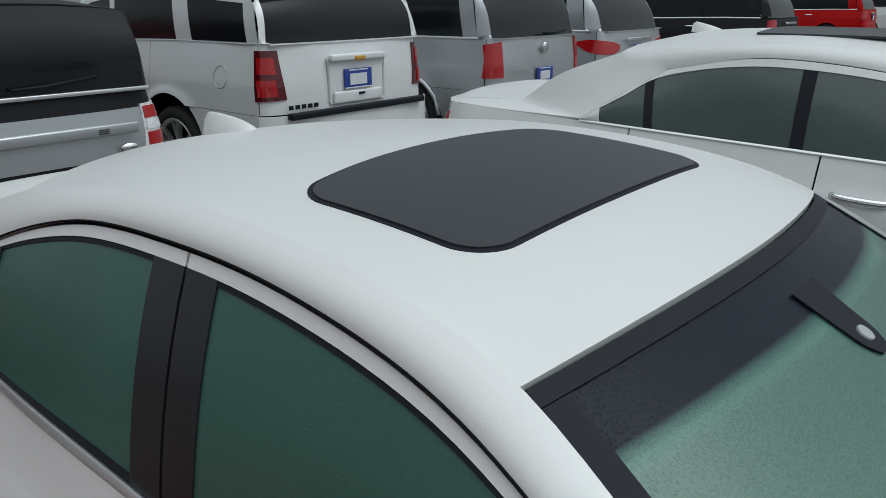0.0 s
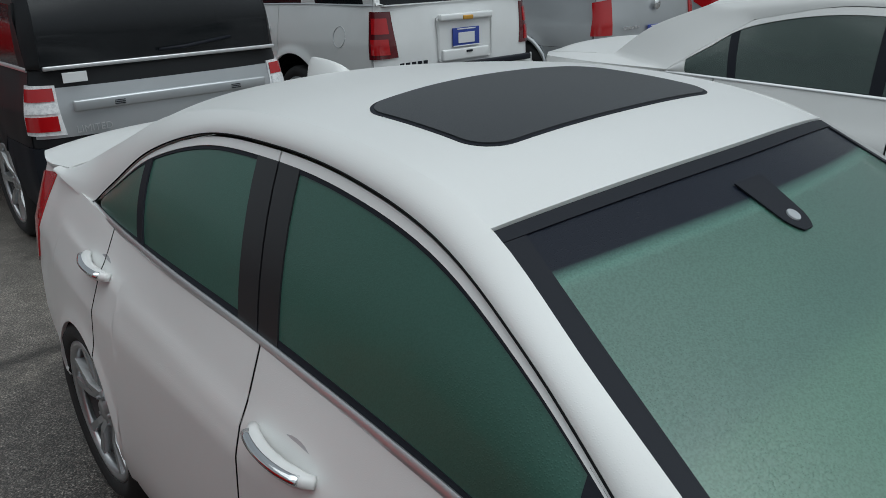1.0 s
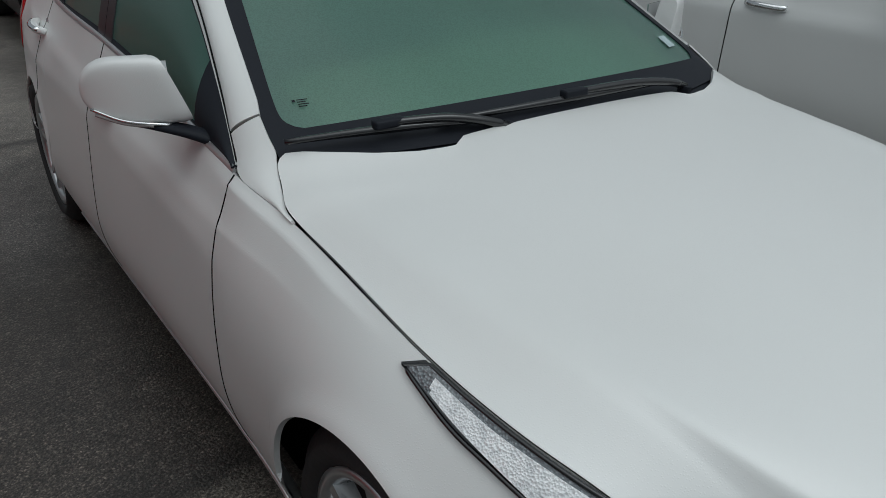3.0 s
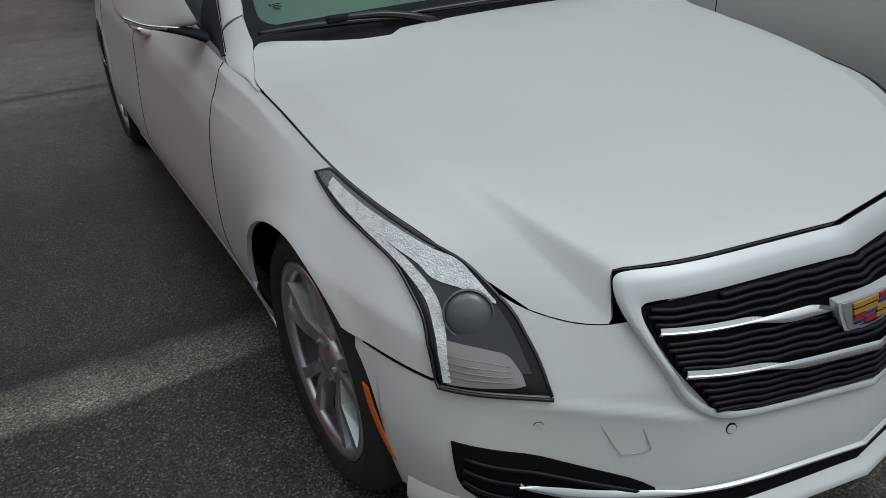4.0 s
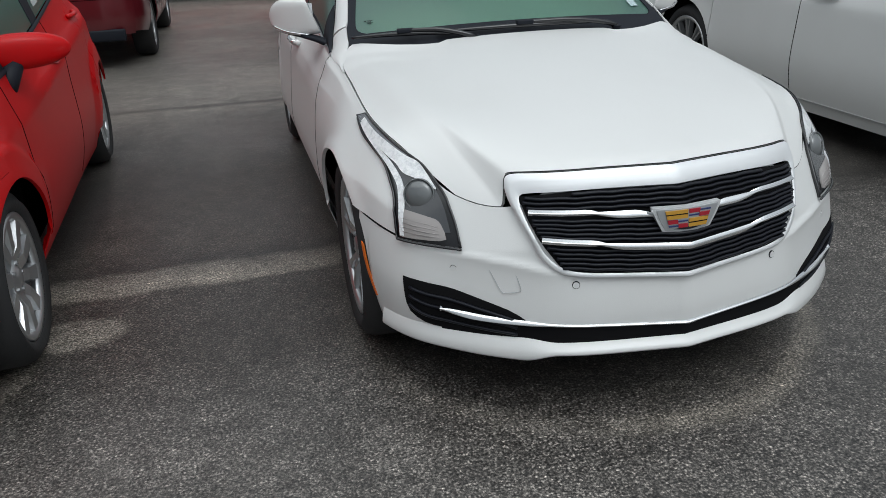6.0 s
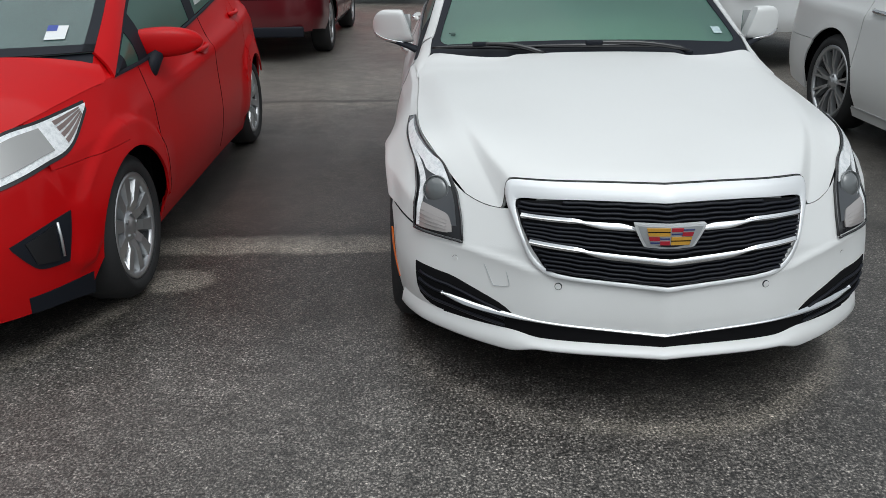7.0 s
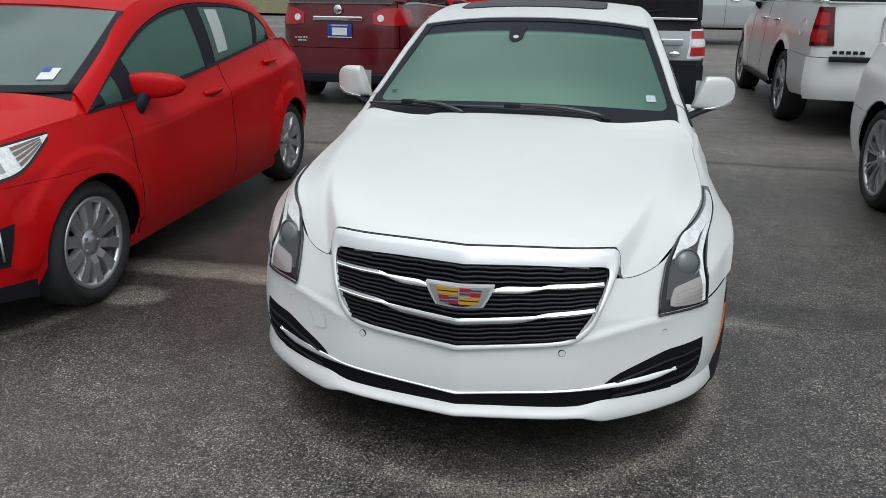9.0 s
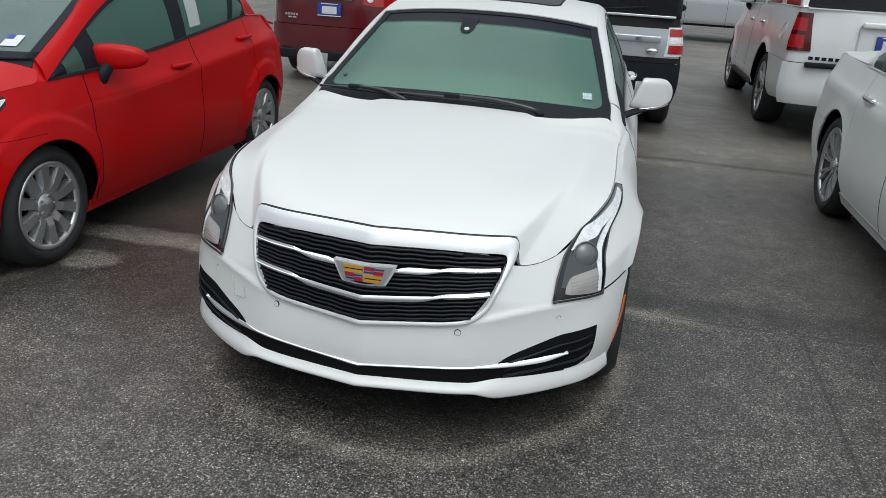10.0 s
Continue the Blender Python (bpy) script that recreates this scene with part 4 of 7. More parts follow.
    def hatch(y0, y1, half, r, bow):
        """A rounded oblong that lies on the roof."""
        rows = []
        for i in np.linspace(0.0, 1.0, 33):
            i = 0.5 - 0.5 * math.cos(math.pi * i)
            e = min(i, 1 - i) * (y1 - y0)
            hw = half - (r - math.sqrt(max(0.0, r * r - max(0.0, r - e) ** 2)))
            row = []
            for j in np.linspace(-1, 1, 25):
                x = j * hw - 0.034
                y = y0 + (y1 - y0) * i + bow * i * (1 - (x / half) ** 2) - 0.012 * (1 - i) * (1 - (x / half) ** 2)
                z = np.interp(y, roof[:, m2 // 2, 1], roof[:, m2 // 2, 2])
                edge = np.array([np.interp(y, roof[:, -1, 1], roof[:, -1, k]) for k in (0, 2)])
                row.append((x, y, z + (edge[1] - z) * (abs(x) / edge[0]) ** 2.3))
            rows.append(row)
        return np.array(rows)

    sheet("sunroof_seal", hatch(-0.146, 0.264, 0.386, 0.075, 0.05), PLASTIC, root, "dark rubber sunroof seal", depth=0.012, off=0.0015)
    sheet("sunroof", hatch(-0.137, 0.255, 0.377, 0.068, 0.05), SUNROOF, root, "rain-beaded dark sunroof glass", depth=0.006, off=0.0045)

    rear = deck([(0, 1.205, 1.332), (0, 1.50, 1.205), (0, 1.85, 1.085)], REAR_EDGE, 16, 18, 2.0, 2.0)
    sheet("rear_screen", rear, GLASS_DARK, root, depth=0.004, off=-0.004)
    boot = deck([(0, 1.855, 1.085), (0, 2.05, 1.092), (0, 2.24, 1.098), (0, 2.285, 1.06)], [(0.64, 1.78, 1.064), (0.665, 1.95, 1.062), (0.63, 2.12, 1.072), (0.60, 2.17, 1.055)], 14, 18, 3.0, 2.0)
    sheet("boot_lid", boot, W, root)
    # shark-fin aerial, steep behind
    f = []
    for t in np.linspace(0, 1, 13):
        y, h = 0.92 + 0.225 * t, 0.072 * (t ** 0.6 if t < 0.9 else 0.94 - 2.2 * (t - 0.9))
        w = 0.030 * math.sin(math.pi * min(0.97, 0.2 + 0.62 * t))
        zb = float(np.interp(y, roof[:, m2 // 2, 1], roof[:, m2 // 2, 2])) - 0.004
        f.append([(w * math.cos(a) * (1 - 0.5 * math.sin(a)), y, zb + h * math.sin(a)) for a in np.linspace(0, math.pi, 13)])
    sheet("aerial", np.array(f), W, root, depth=0.0)

    for side in (-1, 1):
        # pillar and roof rail skin between glass and doors
        inner = [(0.6835, -0.830, 0.988)] + PILLAR[1:-1] + ROOF_EDGE[:-1] + REAR_EDGE + [(0.645, 1.85, 1.062)]
        outer = [(0.732, -0.776, 0.944)] + OUTER[1:-1] + [(0.684, 1.43, 1.020), (0.688, 1.62, 1.034), (0.678, 1.84, 1.048)]
        sheet("pillar_rail", ruled(outer, inner, 60, 6, 0.012, side), W, root)
        # the wing runs up over the cowl corner and meets the pillar in a seam
        top = [tuple(SALOON.at(SALOON.uy(y), SALOON.col(SALOON.uy(y), 4) - 0.003)) for y in (-1.09, -1.02, -0.95, -0.895)]
        P = ruled(top + [(0.757, -0.866, 0.889), (0.748, -0.838, 0.902), (0.733, -0.781, 0.940)], [(0.739, -1.085, 0.851), (0.737, -1.050, 0.860), (0.7195, -0.995, 0.880), (0.7025, -0.943, 0.908), (0.692, -0.918, 0.932), (0.691, -0.890, 0.950), (0.6845, -0.834, 0.985)], 24, 5, 0.007, side)
        sheet("wing_top", P, W, root, depth=0.004, off=0.001)
        tube("pillar_seam", P[-1], 0.0013, SHADOW, root, sides=6)
        # foot of the pillar, behind the tip of the door frame
        sheet("pillar_foot", ruled([(0.757, -0.905, 0.879), (0.758, -0.870, 0.881), (0.757, -0.835, 0.884)], [(0.722, -0.905, 0.915), (0.727, -0.860, 0.916), (0.728, -0.815, 0.922)], 8, 4, 0.0, side), W, root, depth=0.006, off=-0.006)
        # door frames, windows and bright line
        side_grid = lambda lo, hi, a, c, n_=30, m_=6: ruled(BELT, OUTER, n_, m_, 0.014, side, lo, hi, a, c, 0.045)
        b_pillar = (0.446, 0.520)
        sheet("front_window", side_grid(0.03, 0.935, 0.10, b_pillar[0]), GLASS_SIDE, root, "misted front side window", depth=0.003, off=-0.008)
        sheet("rear_window", side_grid(0.03, 0.935, b_pillar[1], 0.772), GLASS_SIDE, root, "misted rear side window", depth=0.003, off=-0.008)
        sheet("quarter_window", side_grid(0.05, 0.92, 0.785, 0.955, 10), GLASS_SIDE, root, depth=0.003, off=-0.008)
        sheet("window_divider", side_grid(0.02, 0.92, 0.768, 0.788, 4), PLASTIC, root, depth=0.006, off=-0.003)
        sheet("pillar_cover", side_grid(0.02, 0.93, b_pillar[0], 0.480, 6), GLOSS_BLACK, root, depth=0.01, off=-0.004)
        sheet("pillar_cover", side_grid(0.02, 0.93, 0.483, b_pillar[1], 6), GLOSS_BLACK, root, depth=0.01, off=-0.004)
        sheet("door_frame", side_grid(0.93, 0.988, 0.0, 0.480, 30, 3), W, root, depth=0.02, off=-0.004)
        sheet("door_frame", side_grid(0.93, 0.988, 0.483, 0.955, 30, 3), W, root, depth=0.02, off=-0.004)
        tube("frame_gap", np.array([(side * (x + 0.001), y, z + 0.002) for x, y, z in along(spline(OUTER), 80)]), 0.0023, SHADOW, root, "dark gap round the door frames", sides=6)
        sheet("window_seal", side_grid(0.905, 0.935, 0.03, 0.955, 50, 1), PLASTIC, root, depth=0.004, off=-0.006)
        sheet("window_seal", side_grid(0.0, 0.055, 0.03, 0.975, 50, 1), PLASTIC, root, depth=0.004, off=-0.006)
        sheet("mirror_triangle", side_grid(0.0, 0.96, 0.0, 0.115, 10), PLASTIC, root, depth=0.008, off=-0.004)
        sheet("belt_strip", ruled([(x + 0.004, y, z - 0.0098) for x, y, z in BELT], [(x - 0.002, y, z + 0.008) for x, y, z in BELT], 50, 2, 0.004, side), BRIGHT, root, "bright belt-line strip", depth=0.008, off=0.002)


def saloon_nose(root):
    b = SALOON
    # grille: dark field, bright surround, slats, two bright bars, badge
    grille = new("grille")
    grille.parent = root
    tops = [(0.0, 0.657), (0.27, 0.659), (0.431, 0.645)]
    bots = [(0.0, 0.429), (0.14, 0.436), (0.285, 0.443), (0.345, 0.457), (0.387, 0.518), (0.416, 0.58), (0.431, 0.64)]
    top_z = lambda x: float(np.interp(abs(x), [p[0] for p in tops], [p[1] for p in tops]))
    bot_z = lambda x: float(np.interp(abs(x), [p[0] for p in bots], [p[1] for p in bots]))
    at = nose_at
    xs = np.linspace(-0.431, 0.431, 61)
    sheet("grille_field", np.array([[at(x, z, 0.006) for z in np.linspace(bot_z(x), top_z(x), 9)] for x in xs]), SHADOW, grille, depth=0.02)
    # bright surround: upper blade with rounded corners and a thin rail round the lower edge
    top = spline([(0.0, 0.707), (0.20, 0.7065), (0.38, 0.703), (0.430, 0.701), (0.452, 0.694), (0.460, 0.675), (0.460, 0.650), (0.452, 0.618), (0.427, 0.556), (0.398, 0.487), (0.352, 0.446), (0.28, 0.433), (0.15, 0.424), (0.0, 0.413)], 8)
    low = spline([(0.0, 0.660), (0.20, 0.661), (0.36, 0.657), (0.412, 0.654), (0.427, 0.649), (0.431, 0.642), (0.432, 0.632), (0.429, 0.610), (0.413, 0.556), (0.384, 0.496), (0.340, 0.461), (0.28, 0.448), (0.15, 0.439), (0.0, 0.430)], 8)
    swell = np.array((0.011, 0.0135, 0.0140, 0.0140, 0.0135, 0.005))
    for name, i0, i1, tag in (("grille_blade", 0, 56, "satin bright upper blade"), ("grille_rail", 56, len(top) - 1, "satin bright grille rail")):
        half = np.array([[at(*(low[i] + (top[i] - low[i]) * v), s_) for v, s_ in zip(np.linspace(0, 1, 6), swell)] for i in range(i0, i1 + 1)])
        other = half * np.array((-1, 1, 1))
        P = np.concatenate([other[::-1], half[1:]]) if i0 == 0 else np.concatenate([half, other[::-1][1:]])
        sheet(name, P, BLADE, grille, tag, depth=0.014)
    rim = np.array([at(x, z, 0.002) for x, z in top[:56]])
    tube("blade_gap", np.concatenate([(rim * np.array((-1, 1, 1)))[::-1], rim[1:]]), 0.0013, SHADOW, grille, sides=6)
    levels = [0.441, 0.454, 0.467, 0.480, 0.4925, 0.526, 0.539, 0.552, 0.565, 0.578, 0.614, 0.627, 0.640, 0.652]
    for z0 in levels:
        line = []
        for x in np.linspace(-0.425, 0.425, 120):
            z = z0 + float(np.interp(z0, (0.44, 0.51, 0.60, 0.655), (0.030, 0.028, 0.006, 0.0))) * (abs(x) / 0.41) ** 1.2
            saw = ((abs(x) + 0.35 * (z0 - 0.44)) / 0.095) % 1.0
            wave = (saw / 0.86 if saw < 0.86 else (1 - saw) / 0.14) - 0.5
            if bot_z(x) + 0.006 < z < top_z(x) - 0.004:
                line.append(at(x, z + 0.0007 * math.sin(6.283 * saw), 0.014 + 0.0025 * wave))
        if len(line) > 4:
            tube("slat", np.array(line), 0.0062, GRILLE_BLACK, grille, sides=6, flat=0.8)
    # two bright bars: a thin line outside that swells towards the badge
    for z0, x1, rise in ((0.511, 0.0, 0.028), (0.600, 0.090, 0.006)):
        rows = []
        for t in np.linspace(0, 1, 40):
            x = x1 + (0.398 + (0.022 if x1 else 0) - x1) * t
            zt = z0 + 0.006 + rise * (x / 0.41) ** 1.2
            k = 1 - min(1.0, max(0.0, (x - 0.17) / 0.11))
            k = k * k * (3 - 2 * k)
            h = 0.0045 + 0.0135 * k
            if x1:
                cutaway = min(1.0, max(0.0, (x - x1) / 0.045)) ** 0.6
                zt, h = zt - 0.012 * (1 - cutaway), max(0.002, h - 0.012 * (1 - cutaway))
            rows.append([at(x, zt - h * v, 0.026 + 0.004 * math.sin(math.pi * v)) for v in (0, 0.3, 0.7, 1)])
        rows = np.array(rows)
        flip = rows * np.array((-1, 1, 1))
        if x1:
            sheet("bright_bar", rows, CHROME, grille, "chrome grille bar", depth=0.012)
            sheet("bright_bar", flip, CHROME, grille, "chrome grille bar", depth=0.012)
        else:
            sheet("bright_bar", np.concatenate([flip[::-1], rows[1:]]), CHROME, grille, "chrome grille bar", depth=0.012)
    # badge: a plain shield of enamel fields
    badge = new("badge")
    badge.parent = grille
    y0 = b.at(0, 0.575, 1)[1] - 0.024
    def shield(scale, y, n=13):
        P = []
        for t in np.linspace(-1, 1, n):
            P.append([(scale * 0.104 * t * (1 - 0.30 * v ** 1.3), y + 0.5 * (0.10 * t) ** 2, 0.5755 + scale * (0.036 + 0.004 * abs(t) - 0.068 * v - 0.010 * v * (1 - abs(t)))) for v in np.linspace(0, 1, 8)])
        return np.array(P)
    sheet("badge_plate", shield(1.0, y0), BADGE_SILVER, badge, depth=0.02)
    sheet("badge_inset", shield(0.90, y0 - 0.003), SILVER, badge, depth=0.004)

    def field(x0, x1, za, zb, mat, lift=0.006):
        q = np.array([[(x * (0.80 + 4.0 * (z - 0.55)), y0 - lift + 0.5 * x * x, z) for z in (za, zb)] for x in np.linspace(x0, x1, 4)])
        sheet("enamel_field", q, mat, badge, depth=0.003, smooth=False)
    for sx, sz in ((-1, 0), (1, 0), (-1, 1), (1, 1)):
        za = 0.606 - 0.0265 * sz
        xa, xb = sorted((0.002 * sx, 0.068 * sx))
        if (sx < 0) == (sz == 0):
            field(xa, xb, za, za - 0.0100, GOLD)
            field(xa, xb, za - 0.0105, za - 0.0135, SHADOW, 0.005)
            field(xa, xb, za - 0.0140, za - 0.0240, GOLD)
        else:
            xm = (xa + xb) / 2
            for r_ in (0, 1):
                a, c = ((xa, xm), (xm, xb)) if r_ == 0 else ((xm, xb), (xa, xm))
                if sz:
                    a, c = a, c
                z = za - 0.0125 * r_
                field(a[0], a[1], z, z - 0.0115, ENAMEL_RED)
                field(c[0], c[1], z - 0.0035, z - 0.0075, ENAMEL_BLUE)

    for side in (-1, 1):
        # headlamp
        lamp = new("headlamp")
        lamp.parent = root
        rim = [(u, b.col(u, 4) - 0.004) for u in np.linspace(0.96, 1.285, 5)]
        inner = [(0.644, 0.499), (0.666, 0.556), (0.696, 0.607), (0.721, 0.638), (0.807, 0.691)] + rim
        outer = [(0.859, 0.504), (0.874, 0.563), (0.893, 0.606), (0.925, 0.640), (0.995, 0.690), (1.090, 0.720), (1.185, 0.740), (1.264, 0.759), (1.324, 0.773)]
        sheet("lamp_housing", b.between(inner, outer, side, 50, 12), LAMP_BLACK, lamp, "black lamp border", depth=0.012, off=0.004)
        in_, out_ = along(spline(inner), 100), along(spline(outer), 100)
        sill = [out_[0] + (in_[0] - out_[0]) * k for k in np.linspace(0, 1, 12)]
        edge = np.array([b.at(*p, side) + np.array((side * 0.004, -0.007, 0.002)) for p in list(in_[::3]) + list(out_[::-3])] + [b.at(*p, side) + np.array((side * 0.004, -0.013, -0.001)) for p in sill])
        tube("lamp_rim", edge, 0.0038, LAMP_BLACK, lamp, sides=8)

        def inset(t, share):
            p, o = (np.array([np.interp(100 * t, np.arange(101), c[:, q]) for q in (0, 1)]) for c in (in_, out_))
            return tuple(p + (o - p) * share)
        floor = [[inset(t, a) for t in np.linspace(0.05, 0.97, 9)] for a in (0.10, 0.92)]
        sheet("lamp_floor", b.between(floor[0], floor[1], side, 40, 10), LAMP_FLOOR, lamp, "smoked inner lamp", depth=0.003, off=0.0065)
        high = [[inset(t, a) for t in np.linspace(0.47, 0.975, 7)] for a in (0.07, 0.88)]
        sheet("lamp_top", b.between(high[0], high[1], side, 30, 8), LAMP_GREY, lamp, "grey beaded lamp glass", depth=0.003, off=0.008)
        glow = [(0.742, 0.642), (0.790, 0.675), (0.849, 0.702), (0.911, 0.715), (1.024, 0.742), (1.140, 0.760), (1.245, 0.775)]
        brow = [(0.742, 0.638), (0.780, 0.648), (0.822, 0.659), (0.893, 0.671), (0.950, 0.696), (1.090, 0.732), (1.245, 0.764)]
        sheet("reflector", b.between(glow, brow, side, 36, 8), LAMP_CLEAR, lamp, "bright beaded reflector", depth=0.003, off=0.0105)
        blade = [(0.826, 0.514), (0.836, 0.564), (0.853, 0.612), (0.890, 0.655), (0.970, 0.698), (1.080, 0.730), (1.240, 0.763)]
        back = [(0.842, 0.512), (0.854, 0.565), (0.876, 0.609), (0.907, 0.646), (0.985, 0.690), (1.085, 0.723), (1.240, 0.759)]
        sheet("light_blade", b.between(blade, back, side, 40, 4), LAMP_CLEAR, lamp, "clear vertical light blade", depth=0.004, off=0.010)
        lid = [(0.841, 0.583), (0.797, 0.577), (0.755, 0.570), (0.719, 0.561), (0.695, 0.534)]
        sill = [(0.835, 0.510), (0.790, 0.510), (0.750, 0.511), (0.710, 0.513), (0.688, 0.516)]
        sheet("turn_signal", b.between(lid, sill, side, 18, 6), SIGNAL, lamp, "pale smoky turn signal", depth=0.004, off=0.0095)
        for k in (0.25, 0.42, 0.59, 0.76):
            row = np.array([b.at(*(np.array(a) + (np.array(c) - np.array(a)) * k), side) for a, c in zip(lid[:4], sill[:4])])
            tube("reflector_rib", row + np.array((side * 0.005, -0.010, 0.0)), 0.0010, SIGNAL, lamp, sides=6)
        p = b.at(0.803, 0.625, side)
        out = np.array((side * 0.45, -0.85, 0.25))
        lathe_ring = lathe("projector_ring", [(0.042, 0.003), (0.0445, 0.008), (0.047, 0.003), (0.0445, -0.003)], LAMP_BALL, lamp, "", 32)
        dome = lathe("projector_lens", [(0.0, 0.017), (0.016, 0.0155), (0.030, 0.011), (0.040, 0.005), (0.043, -0.002)], LAMP_BALL, lamp, "grey round projector lens", 32, closed=False)
        for ob in (lathe_ring, dome):
            ob.data.transform(Matrix.Translation(Vector(p + out * 0.009)) @ Vector(out).to_track_quat("X", "Z").to_matrix().to_4x4())
        # lower side vent with its bright bar
        vent = new("bumper_vent")
        vent.parent = root
        up = [(0.832, 0.394), (0.74, 0.386), (0.66, 0.377), (0.515, 0.335), (0.46, 0.305)]
        dn = [(0.826, 0.31), (0.815, 0.284), (0.765, 0.256), (0.676, 0.249), (0.46, 0.240)]
        sheet("vent_field", b.between(up, dn, side, 14, 5), SHADOW, vent, depth=0.01, off=0.003)
        for v in (0.25, 0.5, 0.78):
            A_, B_ = along(spline(up), 16), along(spline(dn), 16)
            P = np.array([b.at(*(a + (c - a) * v), side) for a, c in zip(A_[1:-1], B_[1:-1])])
            tube("vent_slat", P + np.array((side * 0.003, -0.006, 0)), 0.005, GRILLE_BLACK, vent, sides=6)
        # side marker, parking sensors, tow cover
        P = b.between([(b.uy(-1.797), 0.440), (b.uy(-1.822), 0.36), (b.uy(-1.842), 0.283)], [(b.uy(-1.783), 0.446), (b.uy(-1.808), 0.36), (b.uy(-1.835), 0.280)], side, 8, 2)
        sheet("side_marker", P, AMBER, root, "amber side reflector", depth=0.004, off=0.003)
        for x, z in ((0.31, 0.411), (0.612, 0.439)):
            u = b.uxz(x, z)
            p, q = b.at(u, z, side), b.at(u + 0.02, z, side)
            t = q - p
            out = np.array((-t[1], t[0], 0)) * (-1 if side > 0 else 1)
            out = out / np.linalg.norm(out)
            if out[1] > 0:
                out = -out
            disc("sensor_ring", p + out * 0.0006, out, 0.0115, 0.004, PLASTIC, root, sides=18)
            disc("parking_sensor", p + out * 0.0016, out, 0.0098, 0.004, WHITE, root, sides=18)
    # chrome strip that runs through both vents and under the bumper
    A_ = along(spline([(b.ux(0.655), 0.322), (b.ux(0.57), 0.309), (b.ux(0.46), 0.301), (b.ux(0.36), 0.297), (b.ux(0.2), 0.289), (b.ux(0.0), 0.277)]), 40)
    half = []
    for t, (u, z) in zip(np.linspace(0, 1, 41), A_):
        h = float(np.interp(t, [0, 0.04, 0.12, 0.36, 0.46, 1], [0.001, 0.005, 0.008, 0.006, 0.0030, 0.0026]))
        out = float(np.interp(t, [0, 0.1, 0.45, 1], [0.020, 0.020, 0.013, 0.009]))
        p = b.at(u, z, 1)
        half.append([p + np.array((0.3 * out, -out + 0.7 * (v + 1) * h - (0.002 if abs(v) < 0.9 else 0), h * v)) for v in (-1, -0.4, 0.4, 1)])
    half = np.array(half)
    sheet("bumper_strip", np.concatenate([half, (half * np.array((-1, 1, 1)))[::-1][1:]]), CHROME, root, "chrome strip across the bumper", depth=0.010)
    # tow-eye cover
    ring = [(0.526, 0.446), (0.517, 0.452), (0.476, 0.455), (0.466, 0.450), (0.452, 0.398), (0.458, 0.389), (0.490, 0.384), (0.501, 0.388), (0.526, 0.446)]
    fr = [b.at(b.uxz(x, z), z, -1) for x, z in along(spline([(x, z, 0) for x, z in ring], 6), 60)[:, :2]]
    tube("tow_cover_gap", np.array(fr) + np.array((0, -0.0045, 0)), 0.0009, SILVER, root, sides=5)
    # lower mouth and lip
    us = np.linspace(0, b.ux(0.655), 36)
    brow = lambda u: float(np.interp(b.col(u, 0), (0.0, 0.2, 0.36, 0.46, 0.57, 0.655), (0.272, 0.284, 0.291, 0.295, 0.300, 0.304)))
    m1, m2 = (b.patch(us, lambda u: 0.236, brow, q, 2) for q in (-1, 1))
    sheet("lower_mouth", np.concatenate([m1[::-1], m2[1:]]), SHADOW, root, depth=0.01, off=0.0045)
    us = np.linspace(0, b.uy(-1.86), 60)

    def lip(side):
        rows = []
        for u in us:
            x = b.col(u, 0)
            k = 1.0 if x < 0.42 else max(0.0, 1 - (x - 0.42) / 0.4)
            n = np.array((side * -np.interp(u, b.s, b.n[:, 0]), -np.interp(u, b.s, b.n[:, 1]), 0))
            q = min(1.0, max(0.0, (x - 0.36) / 0.09))
            q = q * q * (3 - 2 * q)
            # a thin blade in the middle that broadens into a smooth skirt at the sides
            top, foot = 0.238 + 0.014 * q, 0.205 - 0.020 * q * (1 - 0.6 * max(0.0, (x - 0.46) / 0.40))
            row = [(top, 0.002), (top - 0.008, 0.006 + 0.008 * k), (0.5 * (top + foot), 0.011 + 0.013 * k), (foot + 0.007, 0.014 + 0.018 * k), (foot, 0.011 + 0.015 * k), (foot - 0.004, 0.002), (foot, -0.06)]
            rows.append([b.at(u, 0.232, side) * (1, 1, 0) + n * d + np.array((0, 0, z)) for z, d in row])
        return np.array(rows)
    sheet("front_lip", np.concatenate([lip(-1)[::-1], lip(1)[1:]]), WHITE, root, depth=0.0)


